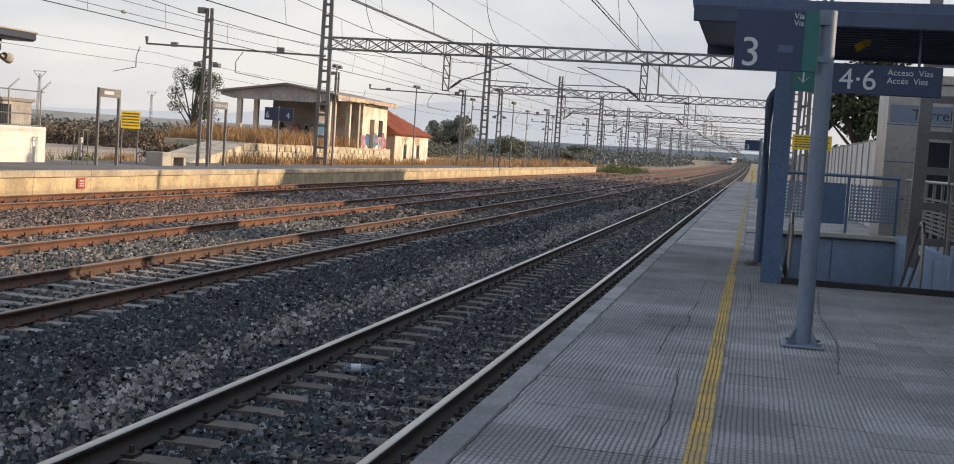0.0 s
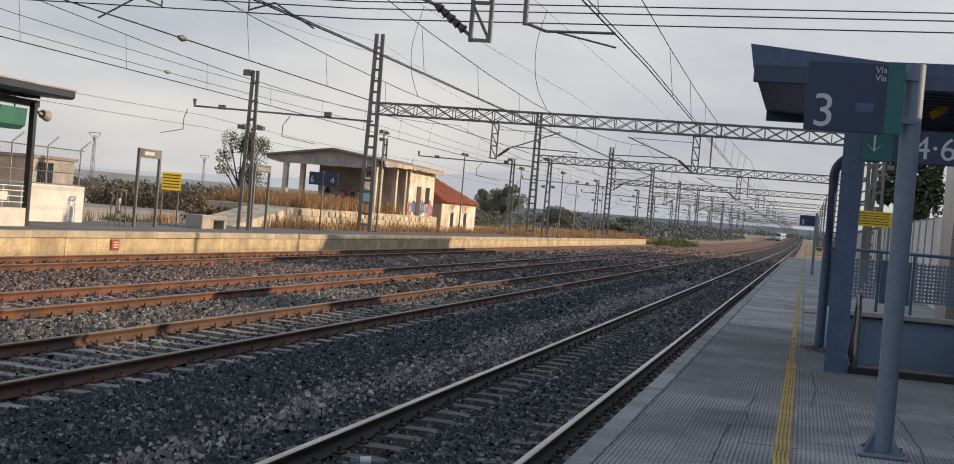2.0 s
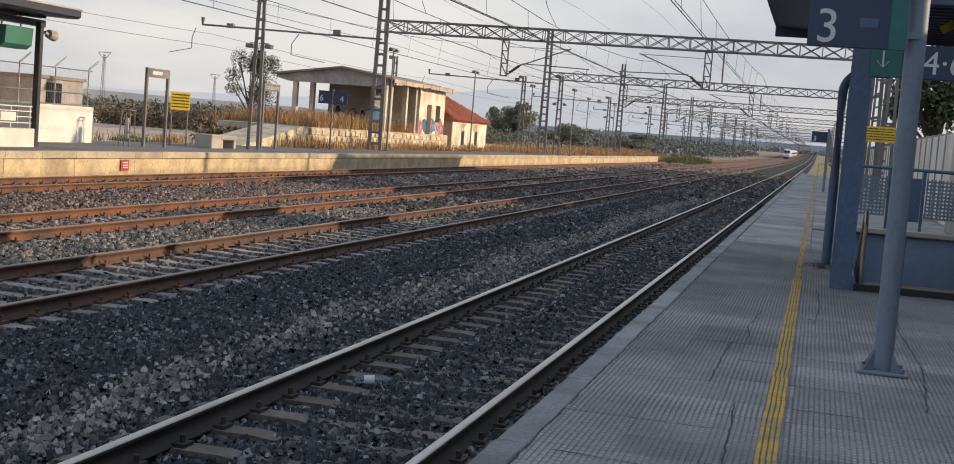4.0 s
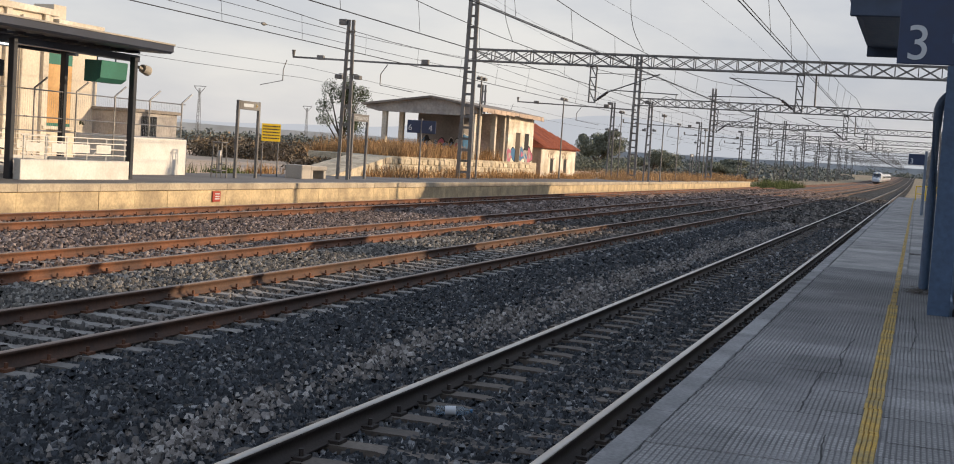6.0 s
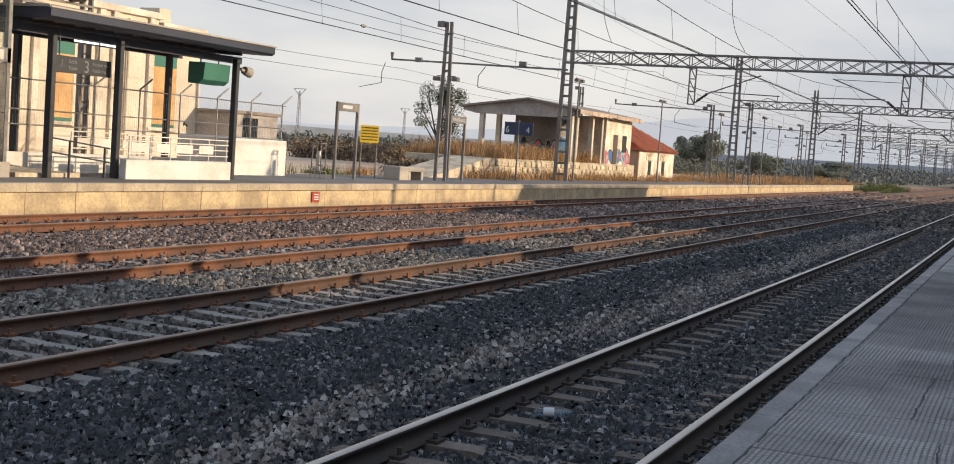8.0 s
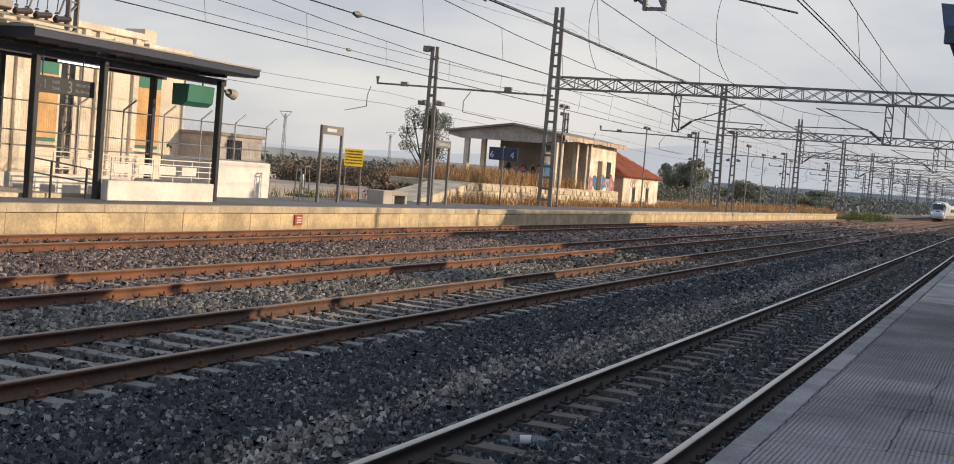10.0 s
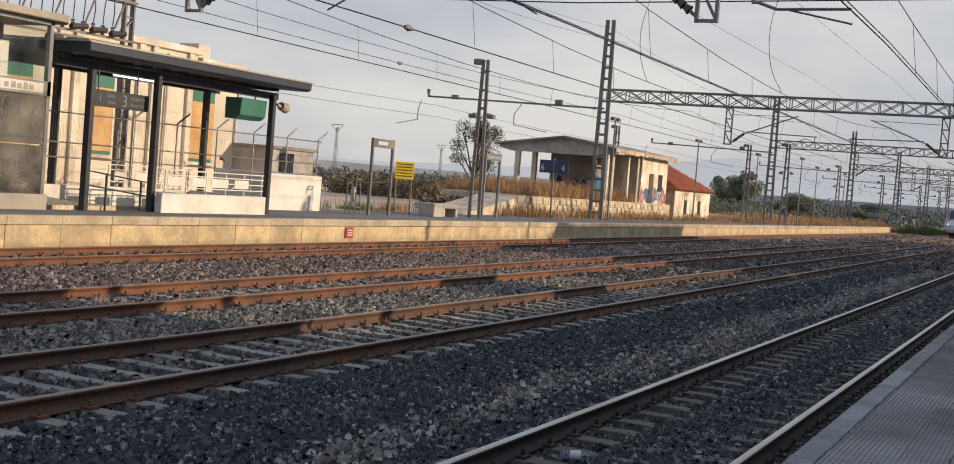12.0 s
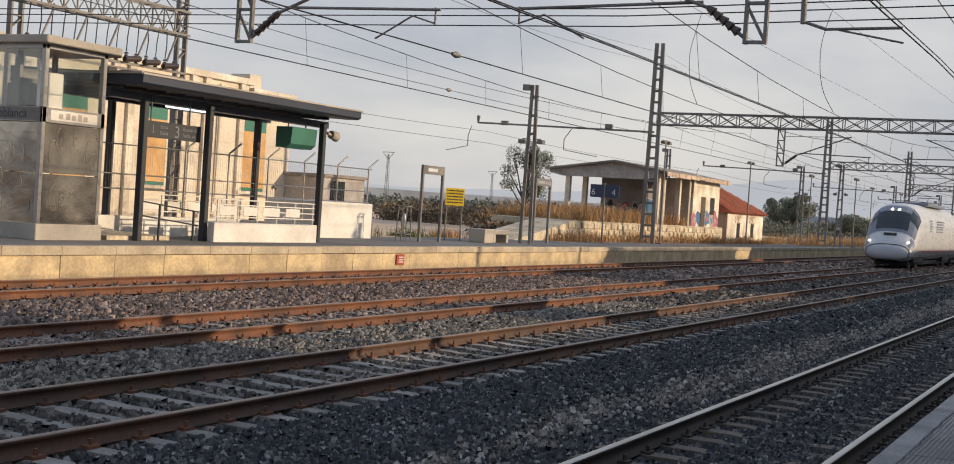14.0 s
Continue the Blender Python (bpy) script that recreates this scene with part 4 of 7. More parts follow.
def jumpers():
    """Slack jumper cables that curve down from the gantry side to the catenary."""
    for x, line in ((-12.34, ((40.75, 7.92), (40.33, 7.34), (39.85, 6.55), (39.95, 5.85), (40.3, 5.45), (40.9, 5.06))),
                    (-8.26, ((40.6, 7.95), (40.05, 7.5), (39.4, 6.7), (39.5, 5.95), (40.2, 5.4), (41.7, 4.98)))):
        bm = bmesh.new()
        pts = [(x, y, z) for y, z in line]
        smooth = []
        for i in range(len(pts) - 1):
            p0, p1, p2, p3 = (Vector(pts[max(0, min(len(pts) - 1, i + k))]) for k in (-1, 0, 1, 2))
            for j in range(5):
                u = j / 5
                smooth.append(0.5 * (2 * p1 + (p2 - p0) * u + (2 * p0 - 5 * p1 + 4 * p2 - p3) * u * u + (3 * p1 - p0 - 3 * p2 + p3) * u ** 3))
        wire(bm, smooth + [Vector(pts[-1])], 0.010)
        solid("jumper_cable", bm, "wire", "slack black jumper cable hanging below the gantry", "cable", "jumper cables")
    for x, y, z in ((-12.2, 24.5, 4.43), (-22.4, 43.0, 5.555)):
        bm = bmesh.new()
        rod(bm, (x, y - 0.16, z), (x, y, z), 0.035, 10, 0.07)
        rod(bm, (x, y, z), (x, y + 0.17, z), 0.07, 10, 0.035)
        solid("line_insulator", bm, "steel", "pale ribbed insulator on an overhead wire", "insulator", "line insulators")


def build_gantries():
    build_gantry(GANTRY_Y[1], -25.2)
    first = build_gantry(GANTRY_Y[2])
    for y in GANTRY_Y[3:]:
        copy_thing(first, pose(0, y, grade(y)))
    build_wires()
    jumpers()


# ---- posts and signs on the far platform ----
def platform_lamp(m, h=5.6):
    ob = thing("platform_lamp", m, "slim grey steel post with two floodlights", "lamp post", "platform lamp posts")
    bm = bmesh.new()
    rod(bm, (0, 0, -0.02), (0, 0, h), 0.06, 8, 0.04)
    box(bm, -0.16, 0.16, -0.16, 0.16, -0.02, 0.03)
    part("post", bm, "steel", ob)
    for s in (-1, 1):
        bm = bmesh.new()
        bar(bm, (0, 0, h - 0.05), (s * 0.07, s * 0.42, h - 0.02), 0.04, 0.04)
        box(bm, -0.11, 0.14, s * 0.42 - 0.15, s * 0.42 + 0.15, h - 0.22, h - 0.06, 0.02)
        part("floodlight", bm, "steel", ob, "dark floodlight head")
    return ob


def twin_mast(m, h=6.5, lamp=True):
    ob = thing("lattice_post", m, "slim double-leg steel post with a floodlight", "mast", "slim lattice posts")
    bm = bmesh.new()
    for s in (-1, 1):
        bar(bm, (s * 0.22, 0, -0.02), (s * 0.10, 0, h), 0.085, 0.13)
    for i in range(int(h / 0.75)):
        z = 2.2 + i * 0.75
        if z < h:
            bar(bm, (-0.2, 0, z), (0.2, 0, z + 0.1), 0.04, 0.10)
    part("post", bm, "steel", ob)
    if lamp:
        for s in (-1, 1):
            bm = bmesh.new()
            bar(bm, (s * 0.06, 0, h * 0.66), (s * 0.42, 0, h * 0.66), 0.04, 0.04)
            box(bm, s * 0.42 - 0.14, s * 0.42 + 0.14, -0.12, 0.16, h * 0.66 - 0.2, h * 0.66 - 0.03, 0.02)
            part("floodlight", bm, "steel", ob)
        bm = bmesh.new()
        box(bm, -0.5, -0.16, -0.12, 0.12, h - 0.22, h + 0.02, 0.02)
        part("top_box", bm, "steel", ob)
    return ob


def frame_sign(m, h, w, words=""):
    ob = thing("frame_sign", m, "dark station sign hung between two steel posts", "sign", "station signs on posts")
    for y in (0, w):
        bm = bmesh.new()
        box(bm, -0.05, 0.05, y - 0.05, y + 0.05, -0.02, h, 0.008)
        part("post", bm, "steel", ob)
    bm = bmesh.new()
    box(bm, -0.04, 0.05, 0.051, w - 0.051, h - 0.32, h - 0.01, 0.008)
    panel = part("panel", bm, "steel", ob, "grey panel with a white name bar")
    if words:
        text_part("lettering", words, 0.19, "white_letter", panel, pose(0.054, 0.09, h - 0.24, 90, 0, 90))
    else:
        bm = bmesh.new()
        box(bm, 0.051, 0.056, 0.3, w - 0.5, h - 0.22, h - 0.10)
        part("name_bar", bm, "white_letter", panel)
        bm = bmesh.new()
        bar(bm, (0.053, w - 0.32, h - 0.10), (0.053, w - 0.22, h - 0.16), 0.03, 0.006)
        bar(bm, (0.053, w - 0.32, h - 0.22), (0.053, w - 0.22, h - 0.16), 0.03, 0.006)
        part("arrow", bm, "yellow", panel)
    return ob


def notice(m, w, hgt, z0, toward, mat="yellow"):
    """A yellow notice on two posts with unreadable lines. toward: the turn of its face about z."""
    ob = thing("yellow_notice", m @ pose(0, 0, 0, rz=toward), "yellow warning notice with dark lines on thin steel posts", "notice", "yellow notices")
    for x in (0.06, w - 0.06):
        bm = bmesh.new()
        rod(bm, (x, 0.035, -0.02), (x, 0.035, z0 + hgt), 0.03, 7)
        part("post", bm, "steel", ob)
    bm = bmesh.new()
    box(bm, 0, w, -0.02, 0.004, z0, z0 + hgt, 0.004)
    panel = part("panel", bm, mat, ob, "yellow sheet")
    for i in range(5):
        bm = bmesh.new()
        z = z0 + hgt * (0.86 - i * 0.17)
        x = w * 0.06
        while x < w * 0.9:
            k = random.uniform(0.04, 0.12) * w
            box(bm, x, min(x + k, w * 0.94), -0.025, -0.0205, z - hgt * 0.04, z + hgt * 0.03)
            x += k + 0.02 * w
        part("text_bar", bm, "dark_letter", panel)
    return ob


def build_far_furniture():
    lamp = platform_lamp(pose(-22.65, 68.3, 0))
    for x, y in ((-23.2, 87.7), (-22.9, 104.8), (-20.0, 107.9), (-22.3, 128.0), (-22.0, 143.0)):
        copy_thing(lamp, pose(x, y, 0))
    post = twin_mast(pose(-22.1, 49.8, 0))
    for x, y in ((-24.8, 109.8), (-20.5, 104.5), (-23.2, 146.6), (-21.8, 172.0), (-22.5, 197.0), (-30.5, 92.0), (-22.3, 222.0), (-21.5, 247.0), (-21.0, 290.0), (-20.5, 330.0), (-20.2, 372.0)):
        copy_thing(post, pose(x, y, -0.05 + grade(y)))
    sign = frame_sign(pose(-22.55, 41.75, 0), 2.75, 1.5)
    named = frame_sign(pose(-22.4, 51.2, 0), 2.75, 1.5, "TORREBLANCA")
    copy_thing(sign, pose(-22.6, 138.0, 0))
    notice(pose(-24.0, 46.25, 0), 0.74, 0.68, 1.36, 40)
    # tall post with a dark double sign
    ob = thing("platform_number_sign", pose(-22.7, 59.9, 0), "dark blue platform number panels on a thin post", "sign")
    bm = bmesh.new()
    rod(bm, (0, 0, -0.02), (0, 0, 2.9), 0.045, 8)
    part("post", bm, "steel", ob)
    for k, (y0, word) in enumerate(((-0.98, "6"), (0.05, "4"))):
        bm = bmesh.new()
        box(bm, -0.74 + k * 0.76, -0.02 + k * 0.76, -0.03, 0.03, 2.2, 2.82, 0.01)
        panel = part("panel", bm, "sign", ob)
        text_part("number", word, 0.42, "white_letter", panel, pose(-0.68 + k * 1.05, -0.034, 2.32, 90, 0, 0))
    # concrete bench and a grey box beside it
    ob = thing("concrete_bench", pose(-22.6, 47.4, 0), "pale precast concrete bench on the platform", "bench")
    bm = bmesh.new()
    box(bm, -0.35, 0.35, -0.2, 1.25, 0.32, 0.5, 0.03)
    part("seat", bm, "concrete", ob)
    for y in (-0.15, 1.0):
        bm = bmesh.new()
        box(bm, -0.33, 0.33, y, y + 0.2, -0.02, 0.32, 0.02)
        part("leg", bm, "concrete", ob)
    bm = bmesh.new()
    box(bm, -0.36, 0.36, -1.0, -0.22, -0.02, 0.52, 0.02)
    part("planter_block", bm, "concrete", ob)
    # water stand pipe in a steel frame
    ob = thing("standpipe", pose(-22.7, 40.9, 0), "grey hydrant standpipe inside a steel tube frame", "hydrant")
    bm = bmesh.new()
    for x in (-0.2, 0.2):
        for y in (-0.18, 0.18):
            rod(bm, (x, y, -0.02), (x * 0.8, y * 0.8, 1.25), 0.022, 6)
    for z in (0.25, 1.22):
        for a, b in (((-0.2, -0.18), (0.2, -0.18)), ((0.2, -0.18), (0.2, 0.18)), ((0.2, 0.18), (-0.2, 0.18)), ((-0.2, 0.18), (-0.2, -0.18))):
            rod(bm, (*a, z), (*b, z), 0.02, 5)
    part("frame", bm, "steel", ob)
    bm = bmesh.new()
    rod(bm, (0, 0, 0.2), (0, 0, 0.75), 0.07, 8)
    rod(bm, (0, 0, 0.75), (0, 0, 0.95), 0.11, 8, 0.06)
    rod(bm, (0, 0, 0.5), (0.2, -0.1, 0.45), 0.045, 6)
    part("valve", bm, "stainless", ob)
    # red plate on the platform face
    ob = thing("red_plate", pose(FAR_EDGE + 0.03, 35.8, -0.36), "small red warning plate on the platform face", "sign")
    bm = bmesh.new()
    box(bm, 0, 0.015, 0, 0.46, -0.2, 0.12)
    panel = part("panel", bm, "red", ob)
    bm = bmesh.new()
    for z in (0.02, -0.06, -0.13):
        box(bm, 0.016, 0.019, 0.12, 0.40, z, z + 0.035)
    part("text_bar", bm, "white_letter", panel)


def shelter():
    ob = thing("platform_shelter", pose(0, 0, 0), "navy steel platform canopy over the underpass stairs", "shelter")
    for x, y, h in ((-22.0, 26.5, 3.5), (-22.0, 29.05, 3.6), (-22.1, 34.6, 3.62), (-24.75, 28.3, 3.7), (-24.4, 34.4, 3.7)):
        bm = bmesh.new()
        box(bm, x - 0.09, x + 0.09, y - 0.08, y + 0.08, -0.02, h, 0.012)
        part("column", bm, "column_dark", ob)
    bm = bmesh.new()
    x0, x1, y0, y1 = -25.6, -21.2, 25.5, 35.3
    prism(bm, [(x1, 3.86), (x1, 4.04), (x1 - 0.06, 4.06), (x0, 4.22), (x0, 3.98), (x1 - 0.5, 3.80), (x1 - 0.1, 3.80)], y0, y1)
    roof = part("roof", bm, "shelter_navy", ob)
    bm = bmesh.new()
    box(bm, x1 - 0.06, x1 + 0.03, y0 - 0.02, y1 + 0.05, 4.045, 4.095, 0.008)
    part("gutter", bm, "concrete", roof, "pale weathered gutter strip")
    bm = bmesh.new()
    box(bm, x0, x1, y0 - 0.05, y0 - 0.001, 4.06, 4.12)
    part("end_strip", bm, "concrete", roof, "pale weathered edge strip")
    for i in range(13):
        y = y0 + 0.3 + i * 0.75
        bm = bmesh.new()
        prism(bm, [(x1 - 0.9, 3.74), (x1 - 0.9, 3.83), (x0 + 0.1, 3.97), (x0 + 0.1, 3.88)], y, y + 0.10)
        part("rib", bm, "shelter_navy", roof)
    bm = bmesh.new()
    box(bm, -22.5, -22.3, 25.6, 35.2, 3.5, 3.70)
    box(bm, -24.7, -24.5, 25.6, 35.2, 3.6, 3.86)
    part("beam", bm, "shelter_navy", ob)
    bm = bmesh.new()
    rod(bm, (-22.2, 35.0, 3.35), (-22.2, 35.2, 3.3), 0.05, 6)
    rod(bm, (-22.2, 35.2, 3.32), (-22.2, 35.5, 3.27), 0.13, 10, 0.16)
    part("loudspeaker", bm, "concrete", ob)
    bm = bmesh.new()
    box(bm, -22.9, -22.8, 28.3, 30.0, 3.48, 3.56, 0.01)
    part("tube_light", bm, "tube_on", ob, "lit fluorescent tube")
    # hanging direction sign
    s = thing("hanging_sign", pose(-22.3, 26.8, 2.62), "dark hanging sign with arrows and the number three", "sign")
    bm = bmesh.new()
    box(bm, -0.04, 0.04, 0, 2.25, 0, 0.42, 0.008)
    # Panel and lettering colours are lowered so the sign looks unlit.
    panel = part("panel", bm, "column_dark", s)
    for y in (0.3, 1.8):
        bm = bmesh.new()
        rod(bm, (0, y, 0.42), (0, y, 1.05), 0.02, 6)
        part("hanger", bm, "navy", s)
    text_part("number", "3", 0.44, "faded_letter", panel, pose(0.043, 1.18, 0.05, 90, 0, 90))
    for k, w in enumerate(("Acceso vía", "Accés via")):
        text_part("lettering", w, 0.14, "faded_letter", panel, pose(0.043, 1.5, 0.25 - 0.16 * k, 90, 0, 90))
    for k, w in enumerate(("Salida", "Eixida")):
        text_part("lettering", w, 0.13, "faded_letter", panel, pose(0.043, 0.62, 0.25 - 0.16 * k, 90, 0, 90))
    for y in (0.14, 0.36):
        bm = bmesh.new()
        box(bm, 0.041, 0.046, y - 0.012, y + 0.012, 0.10, 0.33)
        bar(bm, (0.044, y, 0.09), (0.044, y - 0.08, 0.18), 0.02, 0.006)
        bar(bm, (0.044, y, 0.09), (0.044, y + 0.08, 0.18), 0.02, 0.006)
        part("arrow", bm, "faded_letter", panel)
    # green display case
    s = thing("green_display", pose(-22.5, 33.15, 2.78), "green box-shaped display case hung under the canopy", "display")
    bm = bmesh.new()
    prism(bm, [(-0.28, 0.0), (0.1, 0.0), (0.26, 0.12), (0.30, 0.62), (-0.28, 0.62)], 0, 1.3)
    part("case", bm, "shutter", s)
    for y in (0.2, 1.1):
        bm = bmesh.new()
        rod(bm, (0, y, 0.62), (0, y, 1.0), 0.025, 6)
        part("hanger", bm, "navy", s)


def stair_surround():
    """White parapet of the underpass stairs with its railings."""
    ob = thing("stair_parapet", pose(-21.7, 29.0, 0), "low white parapet wall around the underpass stairs", "parapet")
    for x0, x1, y0, y1 in ((-0.15, 0.08, 0.05, 4.9), (-2.6, -0.16, 4.7, 4.9), (-2.85, -2.62, -3.0, 4.9)):
        bm = bmesh.new()
        box(bm, x0, x1, y0, y1, -0.02, 0.52, 0.015)
        part("wall", bm, "white_wall", ob)
    rail = thing("stair_railing", pose(-21.75, 29.0, 0.52), "pale steel railing on top of the stair parapet", "railing")
    for i in range(6):
        bm = bmesh.new()
        rod(bm, (0, 0.3 + i * 0.9, 0), (0, 0.3 + i * 0.9, 0.62), 0.025, 6)
        part("post", bm, "white_wall", rail)
    for z in (0.15, 0.32, 0.48, 0.62):
        bm = bmesh.new()
        rod(bm, (0, 0.2, z), (0, 4.9, z), 0.018, 6)
        part("rail", bm, "white_wall", rail)
    for y in (0.55, 1.45, 2.35, 3.25):
        bm = bmesh.new()
        rod(bm, (0, y, 0.12), (0, y + 0.45, 0.46), 0.014, 5)
        part("brace", bm, "white_wall", rail)
    for y, w in ((0.35, 0.75), (1.42, 0.62), (2.3, 0.8), (3.4, 0.7)):
        bm = bmesh.new()
        box(bm, 0.02, 0.035, y, y + w, 0.2, 0.44, 0.004)
        part("plate", bm, "white_wall", rail)
    copy_thing(rail, pose(-24.45, 29.0, 0.52))
    steps = thing("handrail", pose(-22.05, 26.6, 0), "dark steel handrail sloping beside the ramp", "railing")
    for y in (0.75, 2.1):
        bm = bmesh.new()
        rod(bm, (0, y, -0.02), (0, y, 0.98 - 0.1 * y), 0.032, 7)
        part("post", bm, "column_dark", steps)
    for z in (0.62, 0.98):
        bm = bmesh.new()
        rod(bm, (0, -0.1, z + 0.02), (0, 2.3, z - 0.22), 0.02, 7)
        part("rail", bm, "column_dark", steps)


def shelter_step():
    bm = bmesh.new()
    prism(bm, [(-24.2, -0.01), (-22.15, -0.01), (-22.15, 0.10), (-24.2, 0.13)], 25.6, 27.9)
    solid("shelter_step", bm, "dock", "pale worn concrete step beside the lift", "step")


def lift_tower(m, w=1.98, d=2.2, h=4.45, group="lift towers"):
    """A glazed lift head: stainless frame, glass panes, capped roof."""
    ob = thing("lift_tower", m, "glazed lift tower with stainless frame on a concrete plinth", "lift", group)
    bm = bmesh.new()
    box(bm, -d, 0.06, -0.06, w + 0.06, -0.02, 0.36, 0.015)
    part("plinth", bm, "concrete", ob)
    for x in (-d + 0.06, -0.06):
        for y in (0.06, w - 0.06):
            bm = bmesh.new()
            box(bm, x - 0.06, x + 0.06, y - 0.06, y + 0.06, 0.36, h, 0.008)
            part("corner_post", bm, "stainless", ob)
    for z0, z1 in ((2.68, 3.02), (h - 0.1, h)):
        bm = bmesh.new()
        box(bm, -d, 0.0, 0, w, z0, z1)
        part("band", bm, "stainless", ob)
    bm = bmesh.new()
    box(bm, -d - 0.2, 0.25, -0.22, w + 0.22, h, h + 0.18, 0.02)
    part("roof_cap", bm, "concrete", ob)
    for z0, z1, mat in ((0.38, 1.5, "lift_sheet"), (1.53, 2.66, "lift_sheet"), (3.04, h - 0.12, "glass")):
        for x0, x1, y0, y1 in ((-0.03, -0.01, 0.13, w - 0.13), (-d + 0.13, -0.13, 0.01, 0.03), (-d + 0.01, -d + 0.03, 0.13, w - 0.13), (-d + 0.13, -0.13, w - 0.03, w - 0.01)):
            bm = bmesh.new()
            box(bm, x0, x1, y0, y1, z0, z1)
            p = part("pane", bm, mat, ob, "clear dusty glass pane" if mat == "glass" else "scratched reflective pane")
            p.visible_shadow = False
    rnd = random.Random(4)
    for k in range(22):
        bm = bmesh.new()
        on_side = k % 2
        u, z, r = rnd.uniform(0.3, w - 0.3), rnd.uniform(1.75, 2.35) if k < 14 else rnd.uniform(0.7, 1.4), rnd.uniform(0.08, 0.22)
        a0, a1 = rnd.randint(1, 4), rnd.randint(8, 13)
        curl = [(u + r * 0.6 * math.cos(a * 0.5), z + 1.4 * r * math.sin(a * 0.5)) for a in range(a0, a1)]
        wire(bm, [(0.0, p, q) if on_side else (-p, -0.002, q) for p, q in curl], 0.006, 4)
        part("scratch", bm, "concrete", ob)
    for y in (0.45, w - 0.45):
        bm = bmesh.new()
        box(bm, -1.3, -1.2, y - 0.05, y + 0.05, 3.03, h - 0.1)
        part("guide_rail", bm, "steel", ob)
    bm = bmesh.new()
    box(bm, -1.75, -1.05, 0.55, 1.35, 3.03, 3.62, 0.03)
    rod(bm, (-1.4, 0.5, 3.75), (-1.4, 1.4, 3.75), 0.22, 14)
    part("hoist_motor", bm, "steel", ob)
    bm = bmesh.new()
    box(bm, -0.75, -0.35, 0.5, 0.95, 3.03, 3.85, 0.02)
    part("control_box", bm, "white_wall", ob)
    bm = bmesh.new()
    box(bm, 0.002, 0.008, 0.25, w - 0.25, 2.74, 2.97)
    part("name_plate", bm, "white_wall", ob)
    bm = bmesh.new()
    box(bm, -d + 0.06, -0.06, -0.008, -0.001, 2.70, 3.00)
    part("name_plate", bm, "steel", ob, "dark grey name band")
    bm = bmesh.new()
    for k, y in enumerate((0.5, 0.72, 0.9, 1.1, 1.28)):
        box(bm, 0.009, 0.013, y, y + 0.13, 2.78, 2.93 if k % 2 else 2.9)
    part("faded_mark", bm, "concrete", ob)
    text_part("lettering", "Torreblanca", 0.30, "dark_letter", ob, pose(-1.95, -0.011, 2.76, 90, 0, 0))
    return ob


def white_box():
    ob = thing("utility_enclosure", pose(-24.2, 37.8, 0), "white rendered enclosure wall at the platform back", "enclosure")
    bm = bmesh.new()
    box(bm, -2.2, 0, 0, 3.4, -0.05, 1.22, 0.02)
    part("wall", bm, "white_wall", ob)
    f = thing("mesh_fence", pose(-24.35, 27.0, 0.5), "galvanised security fence with cranked posts", "fence")
    for i in range(8):
        y = i * 2.0
        bm = bmesh.new()
        rod(bm, (0, y, 0), (0, y, 2.0), 0.03, 6)
        rod(bm, (0, y, 2.0), (0.15, y + 0.35, 2.32), 0.03, 6)
        part("post", bm, "stainless", f)
    for z in (0.75, 1.15, 1.95):
        bm = bmesh.new()
        rod(bm, (0, 0, z), (0, 14.2, z), 0.022, 6)
        part("rail", bm, "stainless", f)
    bm = bmesh.new()
    for i in range(140):
        rod(bm, (0, i * 0.1, 0.75), (0, i * 0.1, 1.95), 0.0035, 3)
    w = part("mesh", bm, "stainless", f)
    hut = thing("small_hut", pose(-30.0, 46.6, -0.06), "small beige hut with a dark window behind the fence", "hut")
    bm = bmesh.new()
    box(bm, -3, 0, 0, 3.2, 0, 2.25, 0.02)
    part("wall", bm, "grey_plaster", hut)
    bm = bmesh.new()
    box(bm, -3.1, 0.1, -0.1, 3.3, 2.25, 2.38)
    part("roof", bm, "slab_roof", hut)
    bm = bmesh.new()
    box(bm, 0.002, 0.02, 0.5, 1.6, 1.1, 2.1)
    part("window", bm, "train_glass", hut)


